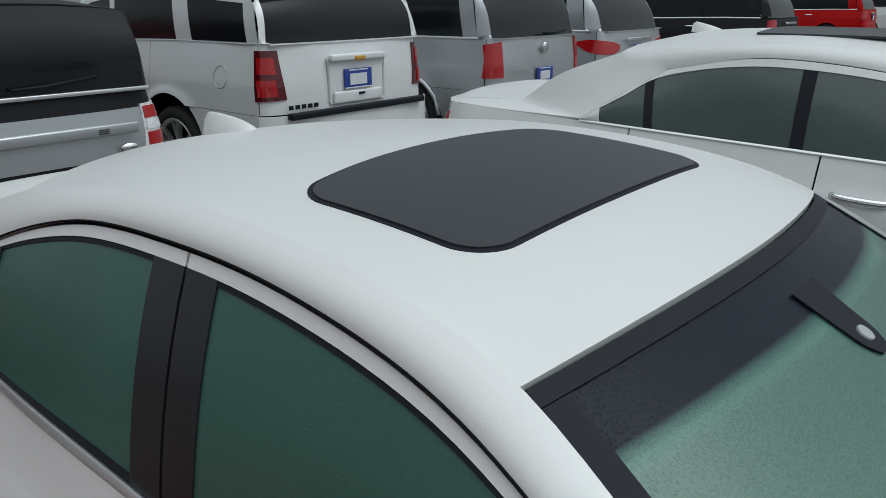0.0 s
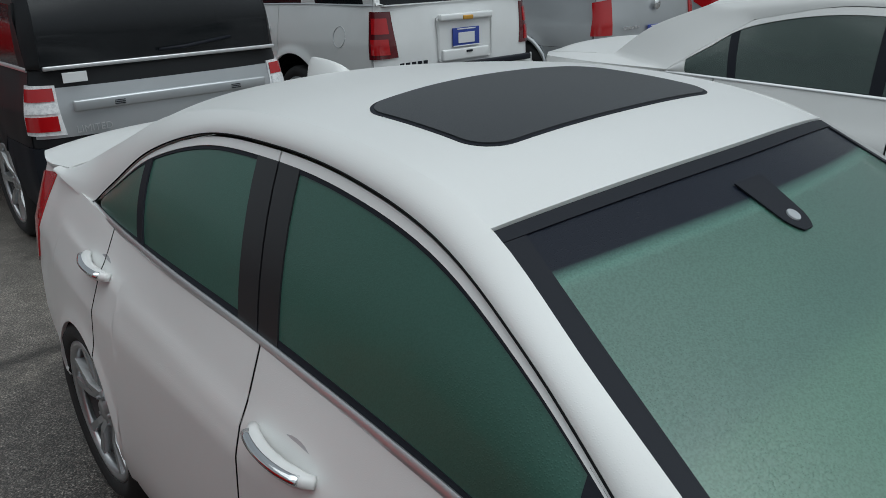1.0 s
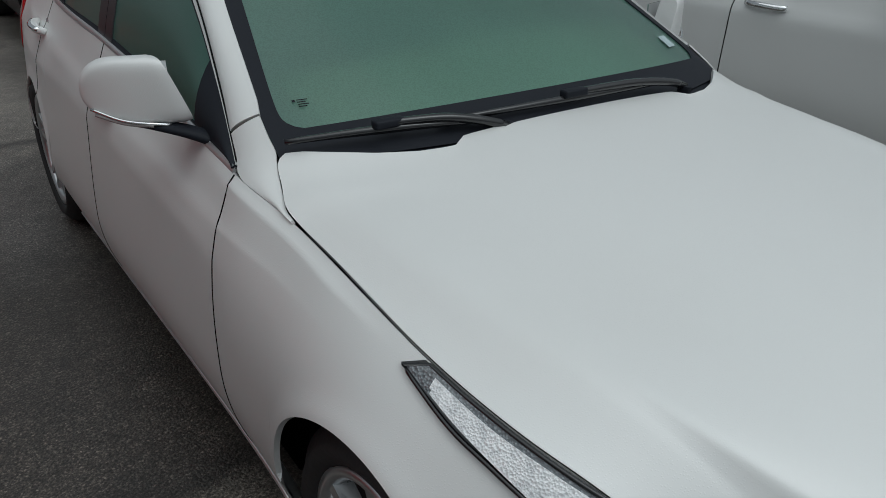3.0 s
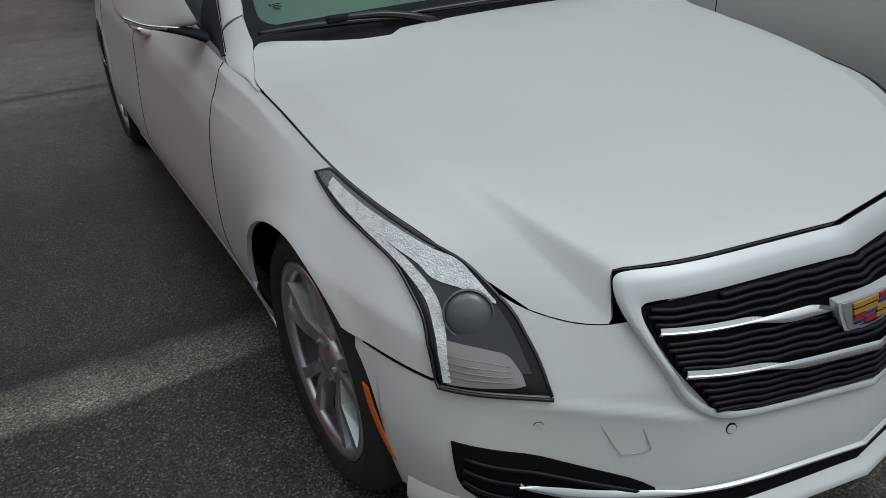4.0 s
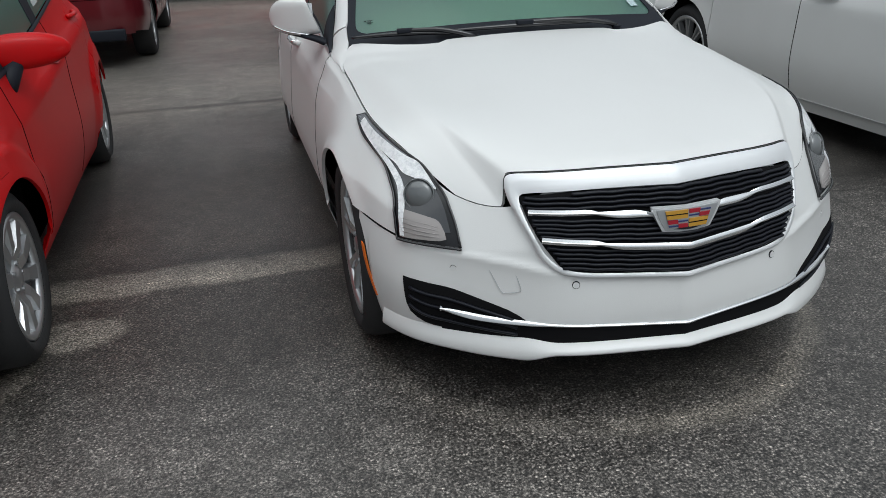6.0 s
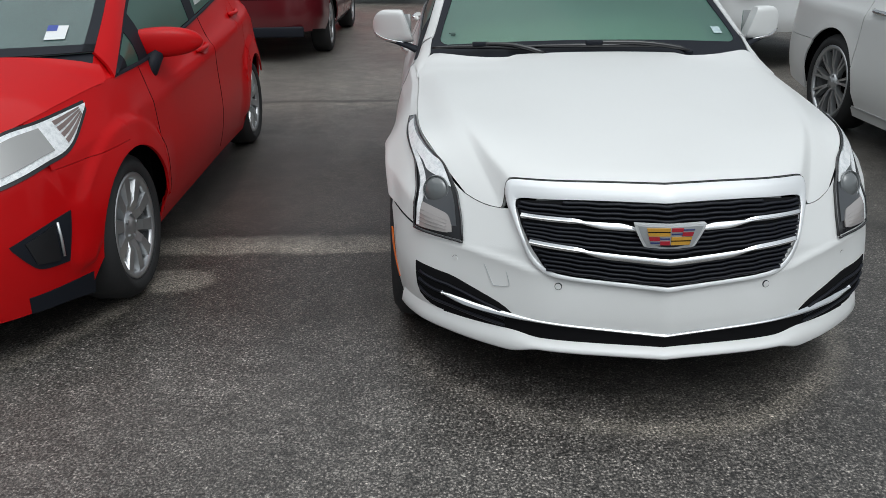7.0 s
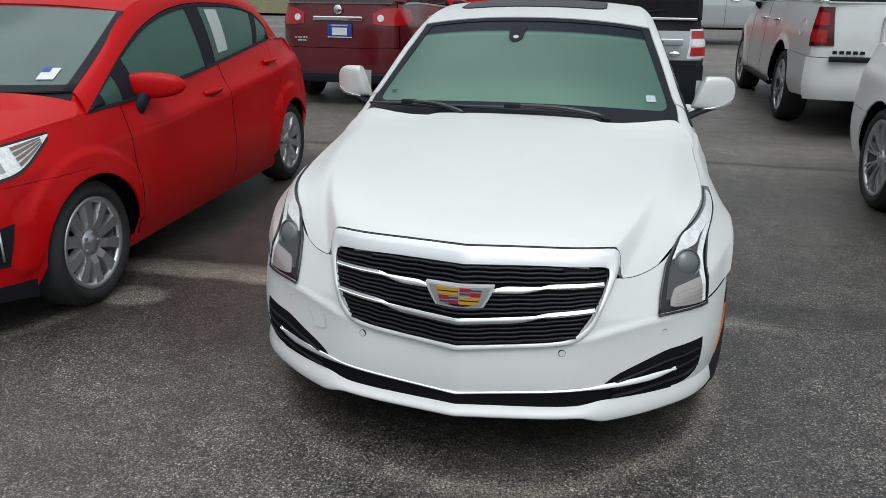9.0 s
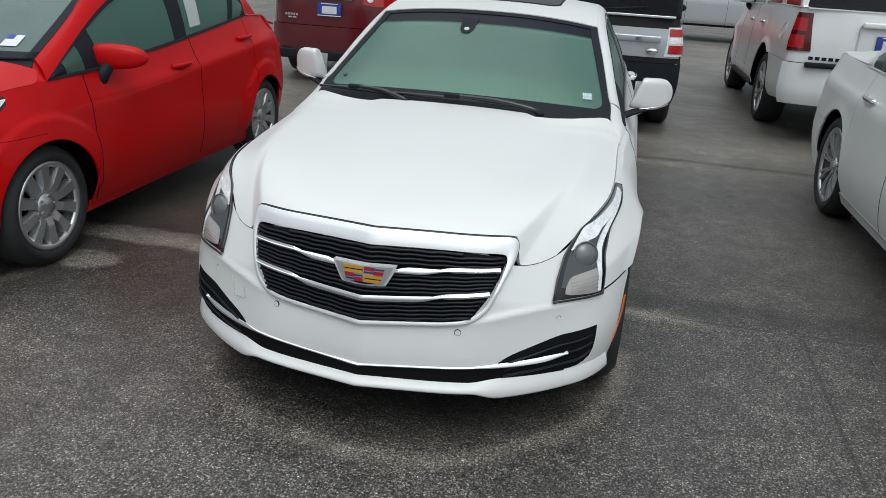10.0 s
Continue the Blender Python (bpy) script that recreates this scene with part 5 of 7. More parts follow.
def saloon_fittings(root):
    b = SALOON
    for side in (-1, 1):
        # door mirrors
        mir = new("door_mirror")
        mir.parent = root
        P = []
        for t in 1 - np.linspace(1, 0, 21) ** 1.8:
            e = (1 - max(0.0, (t - 0.45) / 0.55) ** 2.6) ** 0.5 if t > 0.45 else 0.95 + 0.05 * min(1, t / 0.05)
            h, d = 0.073 * max(e, 0.03), 0.048 * max(e, 0.03) * (1 - 0.2 * t)
            row = []
            for a in np.linspace(-0.5 * math.pi, 1.5 * math.pi, 33):
                ca, sa = math.cos(a), math.sin(a)
                row.append((side * (0.770 + 0.195 * t + (0.024 + 0.026 * abs(sa) ** 0.45 * (1 if sa > 0 else -1)) * (1 - t)), -0.628 + 0.085 * t ** 1.3 - d * abs(ca) ** 0.45 * (1 if ca > 0 else -0.7), 1.018 - 0.004 * t + h * abs(sa) ** 0.45 * (1 if sa > 0 else -1)))
            P.append(row)
        P = np.array(P)
        c = np.array((0.855, -0.600, 1.018))
        cap = sheet("mirror_cap", P, WHITE, mir, depth=0.0)
        end = P[-1].mean(axis=0)
        for row in (P[0], P[-1]):
            verts = [row.mean(axis=0)] + list(row[:-1])
            n = len(verts) - 1
            mesh_part("mirror_end", verts, [(0, 1 + i, 1 + (i + 1) % n) for i in range(n)], WHITE, mir)
        q = np.array([(side * 0.735, -0.68, 0.905), (side * 0.79, -0.655, 0.928), (side * 0.85, -0.62, 0.944), (side * 0.895, -0.595, 0.952)])
        tube("mirror_foot", along(spline(q), 14), np.interp(np.linspace(0, 1, 15), [0, 1], [0.036, 0.018]), PLASTIC, mir, flat=0.45)
        tube("mirror_lamp", along(spline([(side * 0.850, -0.645, 0.948), (side * 0.90, -0.618, 0.954), (side * 0.945, -0.575, 0.970)]), 10), 0.009, SIGNAL, mir, "clear turn-signal strip", flat=0.6)
        tube("mirror_strip", along(spline([(side * 0.815, -0.655, 0.945), (side * 0.865, -0.645, 0.953), (side * 0.91, -0.620, 0.962), (side * 0.955, -0.572, 0.982)]), 12), 0.0035, CHROME, mir, "thin chrome strip", sides=6)
        gl = np.array([[(side * (c[0] - 0.070 + 0.125 * i), c[1] + 0.024 + 0.035 * i, c[2] - 0.048 + 0.096 * j) for j in (0, 1)] for i in (0, 1)])
        sheet("mirror_glass", gl, CHROME, mir, depth=0.004)
        # door handles
        for y, z in ((0.035, 0.842), (1.14, 0.905)):
            h = new("door_handle")
            h.parent = root
            u0, u1 = b.uy(y - 0.11), b.uy(y + 0.11)
            line = [b.at(u, z + 0.012 * t, side) + np.array((side * (0.012 + 0.026 * math.sin(math.pi * t) ** 0.6), 0, 0)) for t, u in zip(np.linspace(0, 1, 15), np.linspace(u0, u1, 15))]
            tube("handle_grip", np.array(line), np.interp(np.linspace(0, 1, 15), [0, 0.15, 0.85, 1], [0.012, 0.017, 0.017, 0.012]), WHITE, h, flat=1.0)
            line2 = np.array(line) + np.array((side * 0.010, 0, 0.006))
            tube("handle_strip", line2[1:-1], 0.0125, CHROME, h, "chrome strip", flat=0.7)
            P = []
            for i in np.linspace(-1, 1, 9):
                u = b.uy(y - 0.02 + 0.06 * i)
                hz = 0.030 * math.sqrt(max(0.0, 1 - i * i)) + 0.001
                P.append([b.at(u, z + 0.004 + hz * v, side) for v in np.linspace(-1, 1, 5)])
            sheet("handle_cup", np.array(P), SILVER, h, depth=0.002, off=0.001)
        # tail lamp
        P = b.between([(b.uy(1.90), 1.03), (b.uy(2.03), 1.02), (b.uy(2.14), 1.00)], [(b.uy(1.98), 0.72), (b.uy(2.06), 0.68), (b.uy(2.20), 0.66)], side, 10, 8)
        sheet("tail_lamp", P, LAMP_RED, root, "red vertical tail lamp", depth=0.02, off=0.006)
    # wipers on the black cowl
    for x0, x1, lift in ((-0.68, -0.30, 0.0), (-0.36, 0.30, 0.004)):
        pts = []
        for t in np.linspace(0, 1, 16):
            x = x0 + (x1 - x0) * t
            e = (abs(x) / 0.69) ** 2
            pts.append((x, -1.052 + 0.115 * e - 0.020 * t, 0.962 - 0.008 * e + lift + 0.006 * math.sin(math.pi * t)))
        w = new("wiper")
        w.parent = root
        tube("wiper_blade", np.array(pts), np.interp(np.linspace(0, 1, 16), [0, 0.5, 1], [0.006, 0.010, 0.007]), LAMP_BLACK, w, sides=6)
        arm = [np.array(pts[8]) + (0, 0.0, 0.012), np.array(pts[12]) + (0.02, -0.006, 0.012), np.array(pts[15]) + (0.04, -0.010, -0.004), np.array(pts[15]) + (0.09, -0.012, -0.022)]
        tube("wiper_arm", along(spline(arm), 10), np.linspace(0.009, 0.012, 11), LAMP_BLACK, w, sides=6)
        block("wiper_clip", (0.07, 0.026, 0.018), tuple(np.array(pts[8]) + (0.0, 0, 0.012)), PLASTIC, w, "", 0.005, 2)
        disc("wiper_pivot", arm[-1] + np.array((0, 0, -0.004)), (0, -0.3, 1), 0.018, 0.022, PLASTIC, w)
    cowl = deck([(0, -1.140, 0.905), (0, -1.075, 0.930)], [(0.69, -1.00, 0.880), (0.672, -0.935, 0.918)], 4, 24, 2.0, 2.0)
    sheet("cowl_panel", cowl, PLASTIC, root, depth=0.01, off=0.0)


def saloon_cabin(root):
    block("dashboard", (1.12, 0.36, 0.20), (0, -0.74, 0.842), BEIGE, root, "", 0.06)
    block("cabin_floor", (1.36, 2.3, 0.05), (0, 0.35, 0.50), BEIGE, root, "", 0.01, 1)
    for x in (-0.37, 0.37):
        seat = new("front_seat")
        seat.parent = root
        block("seat_cushion", (0.50, 0.50, 0.18), (x, 0.02, 0.62), BEIGE, seat, "", 0.06)
        block("seat_back", (0.48, 0.15, 0.60), (x, 0.30, 0.90), BEIGE, seat, "", 0.06, turn=(-14, 0, 0))
        block("head_rest", (0.26, 0.10, 0.15), (x, 0.41, 1.20), BEIGE, seat, "", 0.04)
    block("rear_bench", (1.22, 0.18, 0.62), (0, 1.12, 0.86), BEIGE, root, "", 0.06, turn=(-16, 0, 0))
    lathe_ring = [(0.368 + 0.185 * math.cos(a), -0.36 + 0.05 * math.sin(a), 0.88 + 0.175 * math.sin(a)) for a in np.linspace(0, 2 * math.pi, 33)]
    tube("steering_wheel", np.array(lathe_ring), 0.015, PLASTIC, root, sides=8)


saloon = thing("saloon_car", "pearl white four-door saloon car, wet with rain, parked on asphalt", "car", pose(0, 0, 0), "parked cars")
saloon_body(saloon)
saloon_top(saloon)
saloon_nose(saloon)
saloon_fittings(saloon)
saloon_cabin(saloon)
# the body sits a little nose-up on its springs
RAKE = Matrix(((1, 0, 0, 0), (0, 0.9724, 0.0938, -0.0825), (0, -0.0140, 0.9815, -0.0054), (0, 0, 0, 1)))
for ob in saloon.children_recursive:
    if ob.type == "MESH":
        ob.data.transform(RAKE)
saloon_wheels(saloon)


# ---- other vehicles, all from one pattern; the nose points to -y ----
def frame_of(S):
    """The lower body and the roof lines of a vehicle from its main sizes."""
    W2, f, r = S["W"] / 2, -S["L"] / 2, S["L"] / 2
    nz, cy, cz, bf, br, lo = S["nose_z"], S["cowl"][0], S["cowl"][1], S["belt_f"], S["belt_r"], S.get("low", 0.22)
    ins, box = S.get("inset", 0.10), S.get("box", 1.0)
    hf, hr = S["hubs"]
    k = [(0, f, lo, 0.45, nz, 0.03, 0.10), (0.55 * W2, f + 0.05, lo, 0.45, nz, 0.03, 0.10), (0.86 * W2, f + 0.22, lo, 0.45, nz + 0.01, 0.03, 0.11),
         (0.965 * W2, f + 0.50, lo, 0.48, nz + 0.04, 0.03, 0.12), (W2, hf + 0.15, lo, 0.5, (nz + bf) / 2 + 0.05, 0.05, ins + 0.03), (W2, cy + 0.1, lo, 0.5, bf, 0.06, ins),
         (W2, (cy + hr) / 2, lo, 0.5, (bf + br) / 2, 0.06, ins), (W2, hr, lo, 0.5, br, 0.06, ins + 0.01), (W2 * (0.985 if box else 0.97), r - 0.38, lo + 0.06, 0.55, br + 0.005, 0.05, ins + 0.02),
         (W2 * (0.93 if box else 0.84), r - (0.09 if box else 0.14), lo + 0.08, 0.55, br + 0.01, 0.04, 0.06), (0.55 * W2, r - 0.012, lo + 0.08, 0.55, br + 0.01, 0.04, 0.045), (0, r, lo + 0.08, 0.55, br + 0.01, 0.04, 0.04)]
    b = Shell(k, 0.6, 0.25)
    bx = W2 - ins
    (wy, wz), (ty, tz), (ry, rz), rx = S["wtop"], S["rtop"], S["rbase"], S["rail_x"]
    top = lambda y: b.at(b.uy(y), b.col(b.uy(y), 4) - 0.001)
    pil = [(bx - 0.03, cy + 0.06, cz - 0.01), (0.5 * (bx - 0.03 + rx - 0.03), 0.5 * (cy + 0.06 + wy + 0.08), 0.5 * (cz + wz - 0.05) + 0.015), (rx - 0.03, wy + 0.08, wz - 0.05)]
    my = 0.5 * (wy + ty)
    roof = [pil[-1], (rx, my, S["H"] - 0.045), (rx - 0.005, ty - 0.04, tz - 0.04)]
    rear = [roof[-1], (0.5 * (rx + S["rear_x"]), 0.5 * (ty + ry) + 0.01, 0.5 * (tz + rz)), (S["rear_x"], ry - 0.03, rz)]
    out = [(bx - 0.004, cy + 0.13, bf + 0.012), (0.5 * (bx + rx) + 0.02, 0.5 * (cy + wy) + 0.18, 0.5 * (cz + wz) - 0.035), (rx + 0.035, wy + 0.20, wz - 0.10), (rx + 0.045, my, S["H"] - 0.105), (rx + 0.045, S.get("win_top_end", ty - 0.20), tz - 0.10)]
    end_y = S["win_end"]
    if box:
        out += [(rx + 0.050, end_y - 0.09, tz - 0.115)]
        drop = [out[-1], (0.5 * (rx + 0.05 + bx) + 0.004, end_y - 0.04, 0.5 * (tz - 0.1 + br)), (bx - 0.004, end_y, br + 0.012)]
        start = list(out)
    else:
        bow = S.get("win_bow", 1.0)
        out += [(0.5 * (rx + 0.045 + bx), 0.5 * (S.get("win_top_end", ty - 0.20) + end_y) + 0.06 * bow, 0.5 * (tz - 0.1 + br) + 0.04 * bow), (bx - 0.004, end_y, br + 0.012)]
        drop, start = out[-3:], out[:-2]
    ys = np.linspace(cy + 0.12, end_y, 7)
    belt = [tuple(top(y)) for y in ys]
    return b, dict(pil=pil, roof=roof, rear=rear, out=out, belt=belt, bx=bx, top=top, drop=drop, start=start)


def vehicle(S, root):
    """Panels, glass, wheels, lamps' places left free; returns the shell and its lines."""
    b, g = S["frame"] if "frame" in S else frame_of(S)
    W2, f, r = S["W"] / 2, -S["L"] / 2, S["L"] / 2
    P, lower = S["paint"], S.get("lower", S["paint"])
    hf, hr = S["hubs"]
    R, lo = S["rt"] + S.get("arch", 0.045), S.get("low", 0.22)
    fa, ra = arch(lo, hf, S["rt"], R), arch(lo, hr, S["rt"], R)
    yof = lambda u: float(np.interp(u, b.s, b.d[:, 1]))
    tub(root, b, S["belt_f"] - 0.12, S["hubs"])
    fold = S.get("crease")

    def press(Q, side):
        """Wheel-arch lips and a rising crease pressed into the side panels."""
        for p in Q.reshape(-1, 3):
            d = min(abs(math.hypot(p[1] - y, p[2] - S["rt"]) - R) if abs(p[1] - y) < R * 1.3 and p[2] > 0.3 else 9.0 for y in S["hubs"])
            push = S.get("lip", 0.008) * math.exp(-(d / 0.05) ** 2)
            if "flare" in S:
                # a pressed blister round the wheel with a clear outer edge
                q = min(1.0, max(0.0, (0.125 - d) / 0.035))
                push += S["flare"] * q * q * (3 - 2 * q)
            if fold:
                (y0, z0), (y1, z1), depth = fold
                t = (p[1] - y0) / (y1 - y0)
                e = p[2] - (z0 + (z1 - z0) * t)
                push += depth * math.exp(e / 0.10 if e < 0 else -e / 0.022) * min(1.0, max(0.0, 4 * t), max(0.0, 6 * (1.1 - t)))
            p[0] += side * push
        return Q
    zb = S["bumper_z"]
    nz = S["nose_z"]
    split = S.get("split", 0.62)
    lid_z = S.get("lid_z", S["belt_r"] + 0.012)
    A = [(hf, R), (hr, R)]
    us = [u for u in np.concatenate([np.linspace(0, b.uy(hf - R - 0.10), 22), us_for(b, hf - R - 0.09, hf, 8, A[:1])]) if fa(yof(u)) < split - 0.02]
    lowf = lambda u: max(fa(yof(u)), lo)
    topf = lambda u: b.col(u, 4) - 0.004 if yof(u) < hf - R - 0.12 else split
    a, c = b.patch(us, lowf, topf, -1, 22), b.patch(us, lowf, topf, 1, 22)
    a, c = press(a, -1), press(c, 1)
    sheet("front_bumper", np.concatenate([a[::-1], c[1:]]), P, root)
    cy = S["cowl"][0]
    door_y = S.get("door_y", cy + 0.122)
    for side in (-1, 1):
        us = us_for(b, hf - R - 0.11, door_y - 0.007, 26, A[:1])
        sheet("front_wing", press(b.patch(us, lambda u: max(fa(yof(u)), split + 0.002 if yof(u) < hf else lo), None, side, 22), side), P, root)
        gaps = [door_y] + list(S["gaps"])
        for i, name in enumerate(("front_door", "rear_door")):
            if i + 1 >= len(gaps):
                break
            us = us_for(b, gaps[i], gaps[i + 1] - 0.008, 14, A[1:])
            sheet(name, press(b.patch(us, lambda u: max(ra(yof(u)), lo + 0.03), None, side, 22), side), P, root)
            tube("door_gap", press(np.array([b.at(b.uy(gaps[i] - 0.004), z, side) for z in np.linspace(lo + 0.04, b.col(b.uy(gaps[i]), 4) - 0.01, 14)]), side), 0.002, SHADOW, root, sides=5)
        us = us_for(b, gaps[-1], r - 0.14, 16, A[1:])
        sheet("rear_wing", press(b.patch(us, lambda u: max(ra(yof(u)), zb + 0.004 if yof(u) > hr + 0.3 else lo), None, side, 22), side), P, root)
        us = [u for u in us_for(b, hr + 0.3, r - 0.13, 10, A[1:])]
        sheet("bumper_side", b.patch(us, lambda u: min(max(ra(yof(u)), b.col(u, 2)), zb - 0.01), zb, side, 4), lower, root)
        us = us_for(b, hf + R * 0.9, hr - R * 0.9, 8)
        sheet("sill", b.patch(us, lo - 0.03, lo + 0.03, side, 2), S.get("sill", PLASTIC), root, off=-0.004)
        for y in S["hubs"]:
            an = np.linspace(0.02, math.pi - 0.02, 16)
            Q = np.array([[(side * x, y - (R - 0.01) * math.cos(q), S["rt"] + (R - 0.01) * math.sin(q)) for x in (0.5, W2 - 0.07)] for q in an])
            sheet("wheel_housing", Q, SHADOW, root, depth=0.0)
            wheel(root, (side * (W2 - 0.035 - S["tw"] / 2), y, S["rt"]), side, S["rt"], S["rr"], S["tw"], S["spokes"])
        # glass and frames of the side
        grid = lambda lo_, hi_, a_, c_, n_=18, m_=4: ruled(g["belt"], g["out"], n_, m_, 0.012, side, lo_, hi_, a_, c_)
        cuts = S["panes"]
        for i, (p0, p1) in enumerate(cuts):
            sheet(S.get("pane_names", ("front_window", "rear_window", "quarter_window"))[i], grid(0.03, S.get("pane_top", 0.92), p0, p1), S["glass"][min(i, len(S["glass"]) - 1)], root, depth=0.003, off=-0.006)
        for i in range(len(cuts) - 1):
            sheet("pillar_cover", grid(0.0, 0.94, cuts[i][1], cuts[i + 1][0], 4), S.get("pillars", PLASTIC), root, depth=0.008, off=-0.003)
        sheet("mirror_triangle", grid(0.0, 0.95, 0.01, cuts[0][0], 6), PLASTIC, root, depth=0.008, off=-0.004)
        sheet("door_frame", grid(S.get("pane_top", 0.92) - 0.02, 0.99, 0.01, 0.985, 40, 2), S.get("frames", P), root, depth=0.01, off=-0.001)
        sheet("end_pillar", grid(0.0, 0.95, cuts[-1][1], 0.995, 6), S.get("end_pillar", P), root, depth=0.008, off=-0.002)
        sheet("belt_strip", ruled([(x + 0.006, y, z - 0.006 * S.get("strip_h", 1.0)) for x, y, z in g["belt"]], [(x - 0.002, y, z + 0.014 * S.get("strip_h", 1.0)) for x, y, z in g["belt"]], 24, 2, 0.003, side), S.get("strip", BRIGHT), root, depth=0.008, off=0.002)
        # rails over the windows, rear pillar and quarter panel in one skin
        half_y = 0.5 * (S["win_end"] + r - 0.1)
        start, upper, end = g["start"], g["drop"], (g["bx"] - 0.004, S["win_end"], S["belt_r"] + 0.012)
        foot = g["rear"][-1]
        quarter = [end, tuple(g["top"](half_y) + np.array((-0.004, 0, 0.006))), tuple(g["top"](r - 0.15) + np.array((-0.004, 0, 0.004)))]
        lid = [foot, (S["rear_x"] - 0.005, 0.5 * (foot[1] + r - 0.06), 0.5 * (foot[2] + lid_z) + 0.004), (S["rear_x"] - 0.02, r - 0.06, lid_z)]
        skin = np.concatenate([ruled(start, g["pil"][:-1] + g["roof"], 40, 5, 0.010, side), ruled(upper, g["rear"], 14, 5, 0.010, side)[1:], ruled(quarter, lid, 10, 5, 0.004, side)[1:]])
        sheet("pillar_rail", skin, S.get("rails", P), root)
        Q = ruled([tuple(g["top"](y)) for y in (cy + 0.115, cy, cy - 0.12)], [(g["bx"] - 0.03, cy + 0.06, S["cowl"][1] - 0.015), (g["bx"] - 0.022, cy - 0.01, b.col(b.uy(cy - 0.01), 4) + 0.003), (g["bx"] - 0.01, cy - 0.12, b.col(b.uy(cy - 0.12), 4) + 0.004)], 6, 2, 0.002, side)
        sheet("wing_top", Q, P, root, depth=0.0)
        for y, z in S["handles"]:
            line = [b.at(u, z + 0.006 * t, side) + np.array((side * (0.010 + 0.022 * math.sin(math.pi * t) ** 0.6), 0, 0)) for t, u in zip(np.linspace(0, 1, 11), np.linspace(b.uy(y - 0.11), b.uy(y + 0.11), 11))]
            tube("door_handle", np.array(line), 0.013 if S.get("cups") else 0.016, S["handle"], root, flat=1.0)
            if S.get("cups"):
                Q = [[b.at(b.uy(y + 0.085 * i), z + 0.004 + (0.034 * math.sqrt(max(0.0, 1 - i * i)) + 0.001) * q, side) for q in np.linspace(-1, 1, 5)] for i in np.linspace(-1, 1, 13)]
                sheet("handle_cup", press(np.array(Q), side), S["handle"], root, depth=0.002, off=0.002)
        mir = new("door_mirror")
        mir.parent = root
        mx, my_, mz = S.get("mirror_at", (W2 + 0.045, cy + 0.30, S["belt_f"] + 0.075))
        Q = []
        for t in 1 - np.linspace(1, 0, 15) ** 1.8:
            e = max((1 - max(0.0, (t - 0.3) / 0.7) ** 2.4) ** 0.5, 0.03) if t > 0.3 else 0.86 + 0.14 * (t / 0.3) ** 0.5
            Q.append([(side * (mx - S.get("mirror_half", 0.12) + 2 * S.get("mirror_half", 0.12) * t), my_ + 0.06 * t - 0.055 * e * abs(math.cos(a)) ** 0.7 * (1 if math.cos(a) > 0 else -0.7), mz + 0.066 * e * abs(math.sin(a)) ** 0.7 * (1 if math.sin(a) > 0 else -1)) for a in np.linspace(-math.pi / 2, 1.5 * math.pi, 25)])
        sheet("mirror_cap", np.array(Q), S.get("mirror", P), mir, depth=0.0)
        sheet("mirror_glass", np.array([[(side * (mx - 0.10 + 0.17 * i), my_ + 0.038 + 0.03 * i, mz - 0.045 + 0.09 * j) for j in (0, 1)] for i in (0, 1)]), CHROME, mir, depth=0.004)
        foot_at = S.get("mirror_foot", [(g["bx"] + 0.01, my_ - 0.06, mz - 0.13), (g["bx"] + 0.05, my_ - 0.04, mz - 0.09), (mx - 0.06, my_, mz - 0.035)])
        tube("mirror_foot", np.array([(side * x, y, z) for x, y, z in foot_at]), np.array(S.get("foot_size", (0.045, 0.038, 0.03))), PLASTIC, mir, flat=0.8)
    # bonnet, roof, screens
    us = np.linspace(b.ux(0.5 * W2), b.uy(S.get("bonnet_y", cy - 0.10)), 10)
    edge = [tuple(b.at(u, b.col(u, 4) - 0.002)) for u in us] + [S.get("bonnet_end", (g["bx"] - 0.015, cy - 0.02, b.col(b.uy(cy - 0.02), 4) + 0.002))]
    mid = S["bonnet_mid"] if "bonnet_mid" in S else [(0, f + 0.09, nz + 0.015), (0, f + 0.28, nz + 0.09), (0, 0.5 * (f + cy), 0.5 * (nz + S["cowl"][1]) + 0.075), (0, cy - 0.08, S["cowl"][1])]
    sheet("bonnet", deck(mid, edge, 24, 24, S.get("bonnet_power", 2.6), 2.0), P, root, depth=0.015, off=0.002)
    cz = S["cowl"][1]
    sheet("cowl_panel", deck([(0, cy - 0.13, cz - 0.020), (0, cy - 0.09, cz - 0.002)], [(g["bx"] - 0.02, cy - 0.05, b.col(b.uy(cy - 0.05), 4) - 0.008), (g["bx"] - 0.028, cy + 0.07, cz - 0.008)], 3, 24, 2.0, 2.0), PLASTIC, root, depth=0.01)
    (wy, wz), (ty, tz), (ry, rz) = S["wtop"], S["rtop"], S["rbase"]
    screen = deck(S["screen_mid"] if "screen_mid" in S else [(0, cy - 0.10, S["cowl"][1] - 0.01), (0, 0.5 * (cy + wy) - 0.09, 0.5 * (S["cowl"][1] + wz) + 0.01), (0, wy, wz)], [(x + 0.004, y, z) for x, y, z in g["pil"]], 14, 36, 2.0, 2.0)
    pane = sheet("windscreen", screen, S["screen"], root, depth=0.004, off=-0.002)
    sheet("windscreen_border", screen[:2], PLASTIC, pane, depth=0.003, off=0.001)
    sheet("windscreen_border", screen[:, :2], PLASTIC, pane, depth=0.003, off=0.001)
    sheet("windscreen_border", screen[:, -2:], PLASTIC, pane, depth=0.003, off=0.001)
    H = S["H"]
